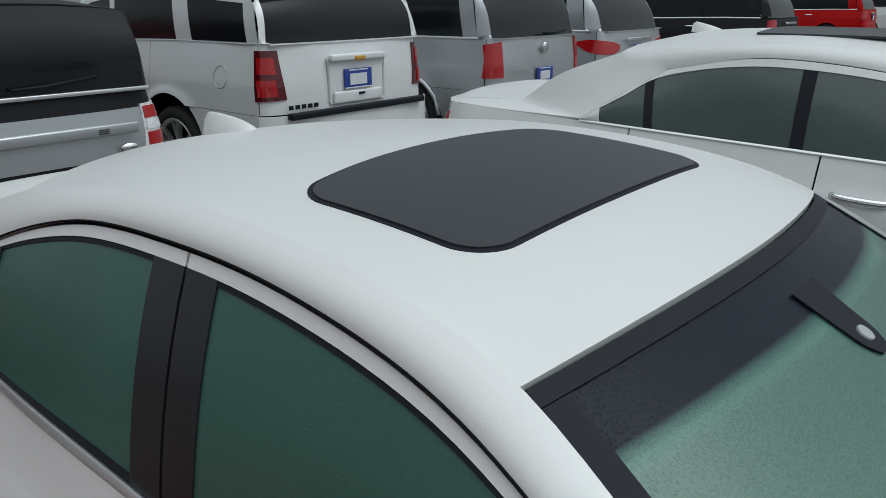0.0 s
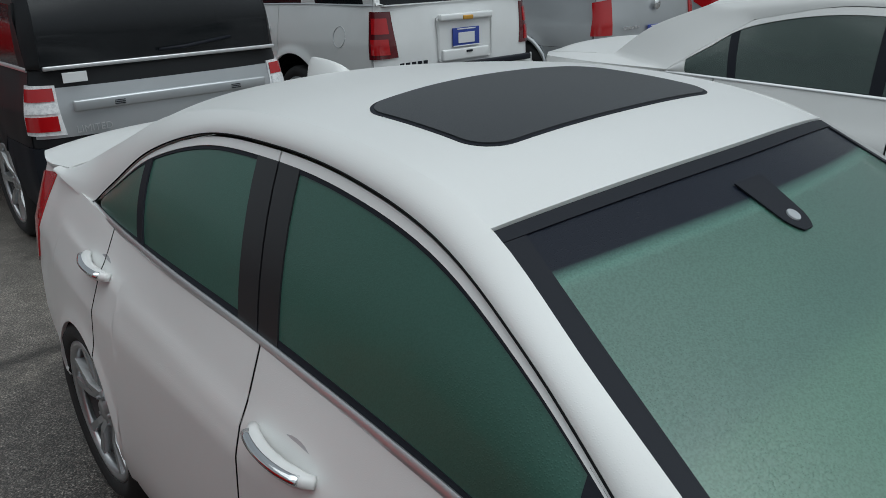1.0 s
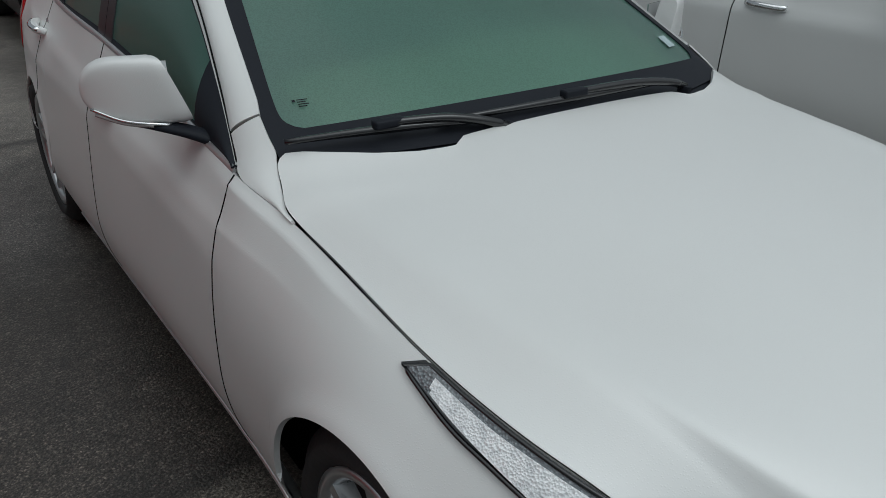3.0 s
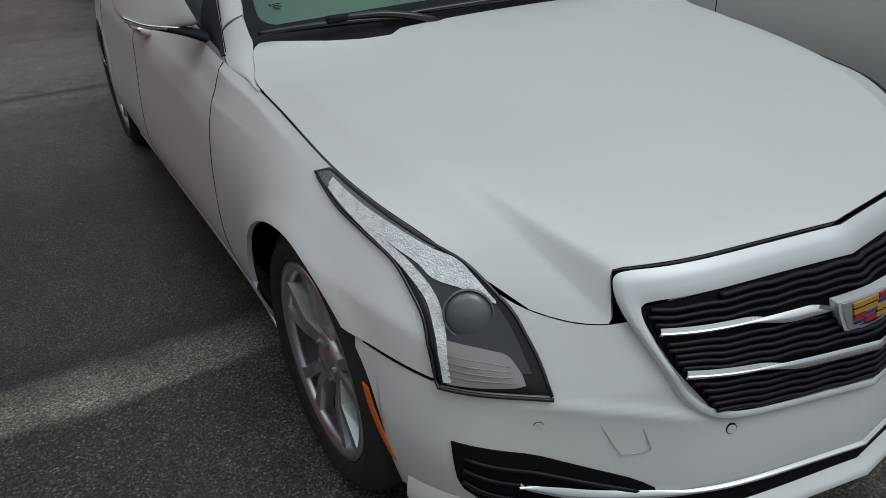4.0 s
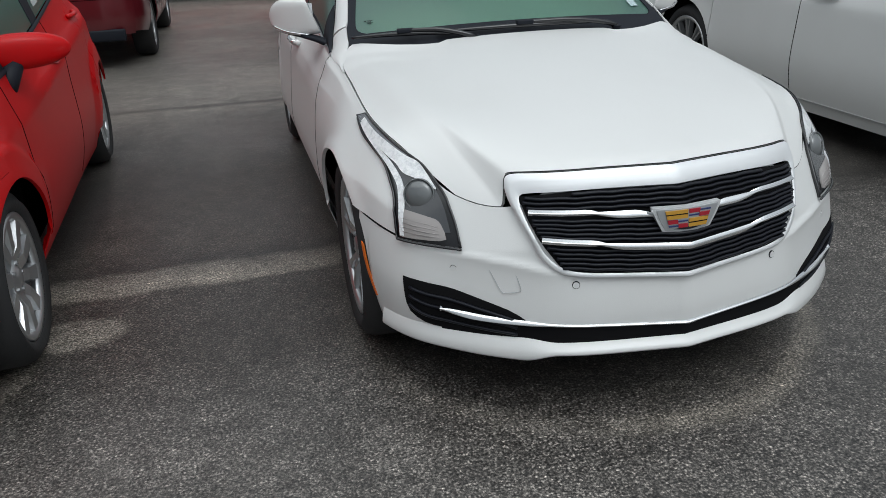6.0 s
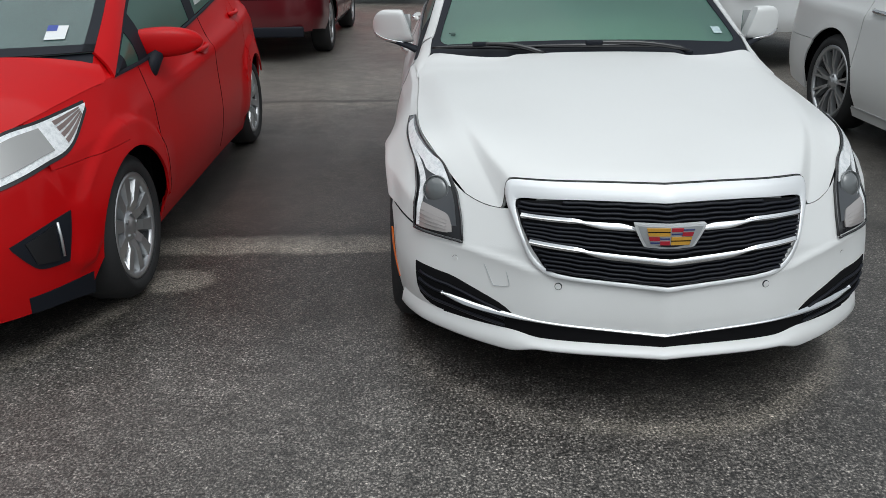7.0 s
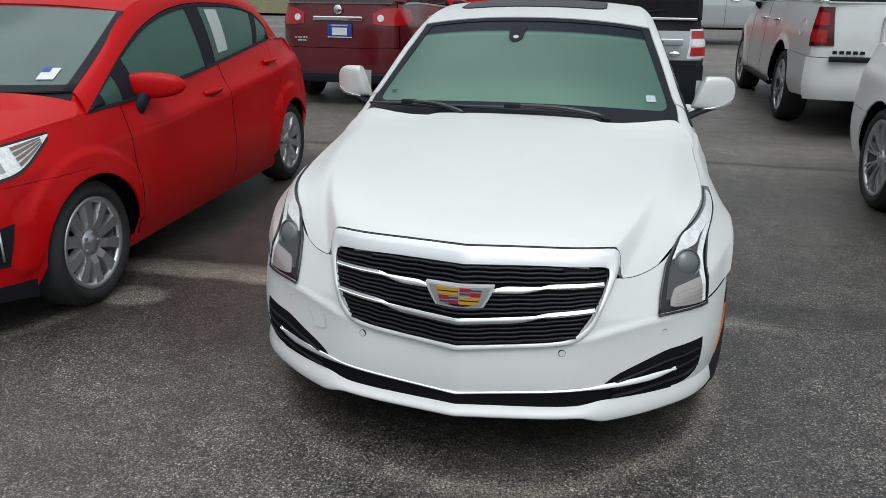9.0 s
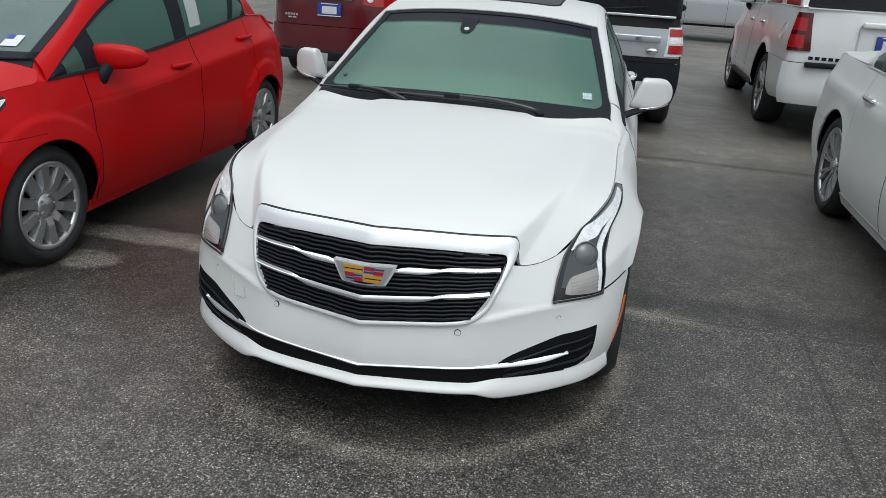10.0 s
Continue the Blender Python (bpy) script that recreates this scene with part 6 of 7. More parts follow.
    sheet("roof", deck(S["roof_mid"] if "roof_mid" in S else [(0, wy, wz + 0.006), (0, wy + 0.35, H - 0.015), (0, 0.5 * (wy + ty), H), (0, ty - 0.3, max(H - 0.02, tz)), (0, ty, tz)], g["roof"], 20, 16, 2.4, 2.0), S.get("roof", P), root)
    sheet("rear_screen", deck([(0, ty + 0.004, tz - 0.01), (0, 0.5 * (ty + ry) + 0.03, 0.5 * (tz + rz) + 0.01), (0, ry, rz)], g["rear"], 12, 14, 2.2, 2.2), S["rear_glass"], root, depth=0.004, off=-0.002)
    # tail: bumper and tailgate or boot front
    ut = b.uy(r - 0.135)
    us = np.concatenate([np.linspace(b.uy(r - 0.125), b.s[-1], 22)])
    a, c = b.patch(us, None, zb, -1, 6), b.patch(us, None, zb, 1, 6)
    sheet("rear_bumper", np.concatenate([a, c[::-1][1:]]), lower, root, off=S.get("bumper_out", 0.015))
    a, c = b.patch(us, zb + 0.004, None, -1, 10), b.patch(us, zb + 0.004, None, 1, 10)
    sheet("tailgate", np.concatenate([a, c[::-1][1:]]), S.get("gate", P), root)
    if ry < r - 0.3:
        sheet("boot_lid", deck([(0, ry + 0.004, rz), (0, 0.5 * (ry + r), S["belt_r"] + 0.055), (0, r - 0.05, S["belt_r"] + 0.05), (0, r - 0.02, S["belt_r"] + 0.012)], [(S["rear_x"], ry - 0.03, rz), (S["rear_x"] - 0.004, 0.5 * (ry - 0.03 + r - 0.06), 0.5 * (rz + S["belt_r"] + 0.012) + 0.006), (S["rear_x"] - 0.02, r - 0.10, S["belt_r"] + 0.016), (S["rear_x"] - 0.02, r - 0.06, S["belt_r"] + 0.012)], 12, 14, 2.8, 2.0), P, root)
    else:
        sheet("sill_trim", deck([(0, ry - 0.002, rz), (0, r - 0.03, lid_z)], [(S["rear_x"], ry - 0.03, rz), (S["rear_x"], r - 0.06, lid_z)], 3, 12, 2.0, 2.0), S.get("gate", P), root, depth=0.01)
    return b, g


def plate(root, at, w=0.305):
    """A dealer's plate: blue frame round a blank white card, facing +y."""
    x, y, z = at
    p = block("licence_plate", (w, 0.012, 0.155), at, PLATE_BLUE, root, "blue dealer plate with a blank white card", 0.004, 2)
    card = block("plate_card", (w * 0.62, 0.008, 0.088), (x, y + 0.006, z - 0.006), PLATE_WHITE, p, "", 0.002, 1)
    block("plate_edge", (w, 0.006, 0.010), (x, y + 0.006, z - 0.072), PLATE_WHITE, p, "", 0.002, 1)
    block("plate_edge", (w * 0.7, 0.006, 0.010), (x, y + 0.006, z + 0.066), PLATE_WHITE, p, "", 0.002, 1)


def bars(root, name, x, y, z, count, w, h, gap, mat):
    """Illegible raised lettering as plain bars on a tail, facing +y."""
    for i in range(count):
        block(name, (w, 0.006, h), (x - i * gap, y, z), mat, root, "", 0.001, 1)


def tail_lamp(root, b, side, A, B, mat, label, name="tail_lamp", off=0.012):
    return sheet(name, b.between(A, B, side, 10, 8), mat, root, label, depth=0.03, off=off)


def estate_flex():
    root = thing("estate_car", "black boxy estate car with a wide silver tailgate band", "car", pose(0.47, 3.48 + 2.45, 0, 0, 0, 180), "parked cars")
    S = dict(L=4.9, W=1.68, H=1.68, nose_z=0.95, cowl=(-1.15, 1.02), belt_f=1.06, belt_r=1.13, hubs=(-1.46, 1.50), rt=0.36, rr=0.25, tw=0.235, spokes=(8, 0.0, 0.045, 0.004), wtop=(-0.62, 1.60), rtop=(2.32, 1.62), rbase=(2.40, 1.15), rear_x=0.70,
             rail_x=0.68, win_end=2.30, inset=0.08, gaps=(-0.02, 0.95), panes=[(0.10, 0.34), (0.36, 0.61), (0.63, 0.95)], paint=BLACK_PAINT, glass=[GLASS_DARK], screen=GLASS_DARK, rear_glass=GLASS_DARK, handles=((-0.22, 0.95), (0.75, 0.97)), handle=CHROME, bumper_z=0.72, low=0.26, lower=PLASTIC, pillars=GLOSS_BLACK, frames=GLOSS_BLACK)
    b, g = vehicle(S, root)
    r = 2.45
    # silver applique with its ribbed bar
    us = np.linspace(b.uy(r - 0.10), b.s[-1], 20)
    a, c = b.patch(us, 0.775, 1.045, -1, 6), b.patch(us, 0.775, 1.045, 1, 6)
    sheet("tailgate_band", np.concatenate([a, c[::-1][1:]]), SILVER, root, "brushed silver tailgate band", depth=0.01, off=0.006)
    block("band_bar", (1.18, 0.03, 0.062), (0, r + 0.005, 0.945), SILVER, root, "", 0.010, 2)
    for x in (-0.38, 0.34):
        for k in range(3):
            block("bar_groove", (0.06, 0.004, 0.004), (x, r + 0.022, 0.952 - 0.010 * k), PLASTIC, root, "", 0.0, 1)
    block("glass_strip", (1.40, 0.025, 0.022), (0, r - 0.03, 1.155), BRIGHT, root, "bright strip below the glass", 0.005, 2)
    for side in (-1, 1):
        A = [(b.ur(0.655), 1.06), (b.ur(0.655), 0.93), (b.ur(0.64), 0.79)]
        B = [(b.uy(r - 0.16), 1.065), (b.uy(r - 0.16), 0.93), (b.uy(r - 0.15), 0.795)]
        lamp = tail_lamp(root, b, side, A, B, LAMP_CLEAR, "red and clear square tail lamp with a bright rim")
        for z0, z1, mat in ((0.975, 1.045, LAMP_RED), (0.91, 0.962, LAMP_CLEAR), (0.815, 0.897, LAMP_RED)):
            u0, u1 = b.ur(0.665), b.uy(r - 0.15)
            u0, u1 = min(u0, u1) + 0.008, max(u0, u1) - 0.004
            sheet("lamp_field", b.between([(u0, z1), (u0, z0)], [(u1, z1), (u1, z0)], side, 3, 6), mat, lamp, depth=0.006, off=0.018)
    badge = lathe("badge", [(0.0, 0.010), (0.028, 0.008), (0.034, 0.0), (0.0, -0.004)], CHROME, root, "plain oval chrome badge", 24, closed=False)
    badge.matrix_basis = pose(-0.52, r + 0.012, 0.835, 0, 0, 90) @ Matrix.Diagonal((1, 1.7, 0.8, 1))
    word("LIMITED", 0.055, (0.60, r + 0.012, 0.800), BRIGHT, root)
    block("sticker", (0.13, 0.004, 0.055), (0.55, r - 0.008, 1.10), PAPER, root, "small pale dealer sticker", 0.001, 1)
    tube("rear_wiper", np.array([(0.05, r - 0.02, 1.20), (-0.12, r - 0.035, 1.205), (-0.42, r - 0.06, 1.235)]), 0.010, PLASTIC, root)
    return root


def word(text, size, at, mat, root, facing=180):
    """Raised letters from the built-in font, facing +y when facing is 180."""
    c = bpy.data.curves.new("lettering", "FONT")
    c.body, c.size, c.extrude = text, size, 0.003
    tmp = bpy.data.objects.new("lettering", c)
    me = bpy.data.meshes.new_from_object(tmp)
    bpy.data.objects.remove(tmp)
    me.materials.append(mat)
    ob = new("lettering", me)
    ob.parent = root
    ob.matrix_basis = pose(*at, 90, 0, facing)
    return ob


def suv_tahoe():
    root = thing("large_suv", "white full-size sport utility vehicle with chrome wheels and red tail lamps", "car", pose(3.21, 3.88 + 2.45, 0, 0, 0, 180), "parked cars")
    S = dict(L=4.9, W=1.86, H=1.80, nose_z=1.02, cowl=(-1.05, 1.16), belt_f=1.24, belt_r=1.31, hubs=(-1.72, 1.13), rt=0.385, arch=0.115, lip=0.02, strip_h=0.4, rr=0.27, tw=0.26, spokes=(6, 0.16, 0.028, 0.004), wtop=(-0.42, 1.72), rtop=(2.22, 1.74), rbase=(2.36, 1.315), rear_x=0.80,
             rail_x=0.76, win_end=2.34, inset=0.07, gaps=(-0.02, 0.86), panes=[(0.10, 0.36), (0.385, 0.67), (0.735, 0.955)], paint=WHITE_TRUCK, glass=[GLASS_DARK], screen=GLASS_DARK, rear_glass=GLASS_DARK, handles=((-0.20, 1.07), (0.62, 1.08)), pillars=WHITE_TRUCK, handle=CHROME, bumper_z=0.80, low=0.34, bumper_out=0.055, strip=BRIGHT)
    b, g = vehicle(S, root)
    r = 2.45
    for side in (-1, 1):
        A = [(b.ur(0.745), 1.27), (b.ur(0.735), 1.15), (b.ur(0.705), 0.915)]
        B = [(b.uy(r - 0.19), 1.27), (b.uy(r - 0.17), 1.15), (b.uy(r - 0.155), 0.905)]
        lamp = tail_lamp(root, b, side, A, B, LAMP_DARK, "tall dark red tail lamp")
        u0, u1 = sorted((float(b.ur(0.755)), float(b.uy(r - 0.15))))
        for z0, z1 in ((1.10, 1.22), (0.94, 1.06)):
            sheet("lamp_field", b.between([(u0 + 0.01, z1), (u0 + 0.02, z0)], [(u1 - 0.03, z1), (u1 - 0.02, z0)], side, 4, 4), LAMP_RED, lamp, depth=0.006, off=0.018)
        tube("roof_rail", np.array([(side * 0.66, y, 1.80 + z) for y, z in ((-0.1, 0.0), (0.1, 0.03), (1.7, 0.03), (1.9, 0.0))]), 0.018, PLASTIC, root)
        us = us_for(b, -1.25, 0.62, 8)
        sheet("side_step", np.array([[(side * (0.93 + d), y, 0.36 + h) for d, h in ((-0.16, 0.02), (-0.02, 0.025), (0.0, 0.0), (-0.02, -0.035), (-0.16, -0.04))] for y in np.linspace(-1.22, 0.60, 6)]), PLASTIC, root, "", depth=0.0)
        an = np.linspace(0, 2 * math.pi, 25)
        ring = np.array([b.at(b.uy(1.86 + 0.085 * math.cos(q)), 1.06 + 0.085 * math.sin(q), side) for q in an])
        tube("fuel_flap_gap", ring + np.array((side * 0.001, 0, 0)), 0.003, SILVER, root, sides=6)
    block("plate_recess", (0.62, 0.02, 0.36), (0, r - 0.012, 1.02), WHITE_TRUCK, root, "", 0.03, 3)
    block("gate_handle", (0.60, 0.05, 0.055), (0, r + 0.012, 1.195), WHITE_TRUCK, root, "", 0.016, 3)
    block("badge", (0.11, 0.018, 0.034), (0, r + 0.040, 1.185), GOLD, root, "plain gold badge", 0.006, 2)
    plate(root, (0, r + 0.010, 1.025))
    block("gate_pull", (0.54, 0.03, 0.10), (0, r + 0.004, 0.885), WHITE_TRUCK, root, "", 0.02, 3)
    block("lock", (0.07, 0.02, 0.018), (-0.03, r + 0.018, 0.905), PLASTIC, root, "", 0.004, 1)
    block("bumper_pad", (1.50, 0.06, 0.05), (0, r + 0.045, 0.795), PLASTIC, root, "black bumper step pad", 0.012, 2)
    bars(root, "letter_bar", 0.70, r + 0.004, 0.855, 5, 0.042, 0.032, 0.062, PLASTIC)
    tube("roof_spoiler", np.array([(-0.70, r - 0.17, 1.745), (0, r - 0.13, 1.775), (0.70, r - 0.17, 1.745)]), 0.035, WHITE_TRUCK, root, flat=0.5)
    return root


def suv_armada():
    root = thing("silver_suv", "silver-grey full-size sport utility vehicle with upright red tail lamps", "car", pose(5.90, 3.8 + 2.5, 0, 0, 0, 180), "parked cars")
    S = dict(L=5.0, arch=0.09, W=1.84, H=1.86, nose_z=1.05, cowl=(-1.15, 1.18), belt_f=1.20, belt_r=1.24, hubs=(-1.62, 1.35), rt=0.39, rr=0.25, tw=0.26, spokes=(6, 0.0, 0.06, 0.004), wtop=(-0.55, 1.78), rtop=(2.15, 1.80), rbase=(2.40, 1.25), rear_x=0.78,
             rail_x=0.75, win_end=2.24, inset=0.07, gaps=(-0.05, 0.95), panes=[(0.10, 0.34), (0.36, 0.60), (0.63, 0.94)], paint=SILVER, glass=[GLASS_DARK], screen=GLASS_DARK, rear_glass=GLASS_DARK, handles=((-0.22, 1.05), (0.75, 1.07)), handle=SILVER, bumper_z=0.74, low=0.36, bumper_out=0.09)
    b, g = vehicle(S, root)
    r = 2.5
    for side in (-1, 1):
        A = [(b.ur(0.70), 1.22), (b.ur(0.70), 1.05), (b.ur(0.70), 0.87)]
        B = [(b.uy(r - 0.18), 1.19), (b.uy(r - 0.15), 1.05), (b.uy(r - 0.16), 0.87)]
        tail_lamp(root, b, side, A, B, LAMP_RED, "upright red tail lamp")
        us = np.linspace(0, 1, 5)
        an = np.linspace(0.15, math.pi - 0.15, 14)
        tube("arch_flare", np.array([(side * 0.925, 1.35 - 0.46 * math.cos(q), 0.39 + 0.46 * math.sin(q)) for q in an]), 0.022, SILVER, root)
    badge = lathe("badge", [(0.0, 0.010), (0.050, 0.008), (0.058, 0.0), (0.0, -0.004)], CHROME, root, "plain round chrome badge", 24, closed=False)
    badge.matrix_basis = pose(0, r + 0.005, 1.14, 0, 0, 90)
    plate(root, (0, r + 0.012, 0.86))
    block("bumper_pad", (1.30, 0.12, 0.035), (0, r + 0.05, 0.745), PLASTIC, root, "black bumper step pad", 0.010, 2)
    tube("rear_wiper", np.array([(-0.52, r - 0.06, 1.30), (-0.30, r - 0.06, 1.275), (-0.05, r - 0.06, 1.28)]), 0.012, PLASTIC, root)
    bars(root, "letter_bar", 0.55, r + 0.006, 0.93, 6, 0.035, 0.030, 0.048, CHROME)
    tube("roof_spoiler", np.array([(-0.68, r - 0.32, 1.80), (0, r - 0.27, 1.83), (0.68, r - 0.32, 1.80)]), 0.035, SILVER, root, flat=0.5)
    return root


def suv_far(name, label, x, y, paint, lamp_mat, H=1.82, W=1.88, lamp="wide", turn=180):
    """A sport utility vehicle further along the row."""
    root = thing(name, label, "car", pose(x, y + 2.45, 0, 0, 0, turn), "parked cars")
    S = dict(L=4.9, W=W, H=H, nose_z=1.0, cowl=(-1.1, 1.14), belt_f=1.16, belt_r=1.22, hubs=(-1.6, 1.30), rt=0.38, rr=0.26, tw=0.26, spokes=(7, 0.0, 0.05, 0.004), wtop=(-0.5, H - 0.08), rtop=(2.05, H - 0.08), rbase=(2.34, 1.225), rear_x=0.78,
             rail_x=0.74, win_end=2.12, inset=0.08, gaps=(-0.05, 0.9), panes=[(0.10, 0.34), (0.36, 0.60), (0.63, 0.92)], paint=paint, glass=[GLASS_DARK], screen=GLASS_DARK, rear_glass=GLASS_DARK, handles=((-0.22, 1.02), (0.7, 1.04)), handle=CHROME, bumper_z=0.72, low=0.32, bumper_out=0.04)
    b, g = vehicle(S, root)
    r = 2.45
    for side in (-1, 1):
        if lamp == "wide":
            A = [(b.uy(r - 0.42), 1.10), (b.uy(r - 0.2), 1.13), (b.ur(0.66), 1.10), (b.ur(0.5), 1.06)]
            B = [(b.uy(r - 0.42), 1.06), (b.uy(r - 0.2), 0.97), (b.ur(0.66), 0.95), (b.ur(0.5), 1.00)]
        else:
            A = [(b.ur(0.73), 1.20), (b.ur(0.72), 0.9)]
            B = [(b.uy(r - 0.17), 1.18), (b.uy(r - 0.16), 0.9)]
        tail_lamp(root, b, side, A, B, lamp_mat, "red tail lamp")
    block("gate_strip", (0.70, 0.03, 0.045), (0, r + 0.008, 1.12), CHROME, root, "bright strip over the plate", 0.010, 2)
    plate(root, (0, r + 0.012, 0.98))
    bars(root, "letter_bar", -0.35, r + 0.004, 1.02, 4, 0.03, 0.03, 0.05, CHROME)
    return root


def crossover_rogue():
    root = thing("crossover_car", "dark red crossover with a chrome tailgate strip", "car", pose(-2.83, 4.74 + 2.25, 0, 0, 0, 180), "parked cars")
    S = dict(L=4.5, W=1.76, H=1.62, nose_z=0.92, cowl=(-1.05, 1.04), belt_f=1.08, belt_r=1.20, hubs=(-1.36, 1.28), rt=0.345, rr=0.23, tw=0.225, spokes=(5, 0.0, 0.06, 0.004), wtop=(-0.35, 1.56), rtop=(1.78, 1.58), rbase=(2.16, 1.225), rear_x=0.66,
             rail_x=0.62, win_end=1.92, inset=0.12, gaps=(0.0, 0.88), panes=[(0.12, 0.40), (0.42, 0.70), (0.73, 0.94)], paint=MAROON, glass=[GLASS_DARK], screen=GLASS_DARK, rear_glass=GLASS_DARK, handles=((-0.18, 0.98), (0.70, 1.02)), handle=CHROME, bumper_z=0.70, low=0.28, bumper_out=0.05, box=0, end_pillar=MAROON)
    b, g = vehicle(S, root)
    r = 2.25
    for side in (-1, 1):
        A = [(b.uy(r - 0.50), 1.14), (b.uy(r - 0.25), 1.16), (b.ur(0.60), 1.165), (b.ur(0.43), 1.10)]
        B = [(b.uy(r - 0.46), 1.00), (b.uy(r - 0.25), 0.97), (b.ur(0.60), 0.965), (b.ur(0.44), 0.985)]
        lamp = tail_lamp(root, b, side, A, B, LAMP_RED, "red wrap-round tail lamp")
        p = b.at(b.ur(0.52), 1.05, side)
        disc("reversing_lens", p + np.array((side * 0.01, 0.016, 0)), (side * 0.25, 1, 0.1), 0.042, 0.014, LAMP_CLEAR, lamp, "round clear reversing lens")
    block("gate_strip", (0.62, 0.04, 0.05), (0, r + 0.012, 1.045), CHROME, root, "chrome tailgate strip", 0.014, 3)
    badge = lathe("badge", [(0.0, 0.012), (0.048, 0.010), (0.058, 0.0), (0.0, -0.004)], CHROME, root, "plain round chrome badge", 24, closed=False)
    badge.matrix_basis = pose(0, r - 0.004, 1.145, 0, 0, 90)
    plate(root, (-0.02, r + 0.012, 0.90))
    block("lower_panel", (1.30, 0.05, 0.12), (0, r + 0.01, 0.35), PLASTIC, root, "black lower bumper panel", 0.02, 2)
    bars(root, "letter_bar", 0.55, r - 0.010, 0.815, 5, 0.026, 0.024, 0.034, CHROME)
    bars(root, "letter_bar", 0.50, r - 0.010, 0.780, 2, 0.05, 0.016, 0.058, CHROME)
    tube("rear_wiper", np.array([(0.0, r - 0.12, 1.26), (0.12, r - 0.14, 1.275), (0.36, r - 0.17, 1.30)]), 0.010, PLASTIC, root)
    tube("roof_spoiler", np.array([(-0.56, r - 0.44, 1.55), (0, r - 0.36, 1.59), (0.56, r - 0.44, 1.55)]), 0.035, MAROON, root, flat=0.5)
    return root


HATCH = Shell([
    (0.0, -2.03, 0.20, 0.45, 0.72, 0.02, 0.10), (0.30, -2.015, 0.20, 0.45, 0.725, 0.02, 0.10), (0.52, -1.945, 0.20, 0.45, 0.745, 0.02, 0.10), (0.68, -1.82, 0.20, 0.45, 0.795, 0.03, 0.11),
    (0.775, -1.64, 0.20, 0.47, 0.835, 0.03, 0.11), (0.835, -1.40, 0.20, 0.50, 0.868, 0.03, 0.10), (0.855, -1.15, 0.20, 0.50, 0.890, 0.05, 0.07), (0.857, -0.78, 0.20, 0.50, 0.902, 0.06, 0.055),
    (0.857, -0.30, 0.20, 0.50, 0.942, 0.06, 0.07), (0.857, 0.04, 0.20, 0.50, 0.967, 0.06, 0.08), (0.857, 0.47, 0.20, 0.50, 1.007, 0.06, 0.095), (0.855, 1.10, 0.20, 0.50, 1.066, 0.05, 0.12),
    (0.835, 1.45, 0.24, 0.52, 1.055, 0.05, 0.15), (0.77, 1.75, 0.28, 0.55, 1.00, 0.04, 0.14), (0.55, 1.95, 0.30, 0.55, 0.95, 0.04, 0.10), (0.0, 2.03, 0.30, 0.55, 0.94, 0.04, 0.08)], 0.6, 0.25)


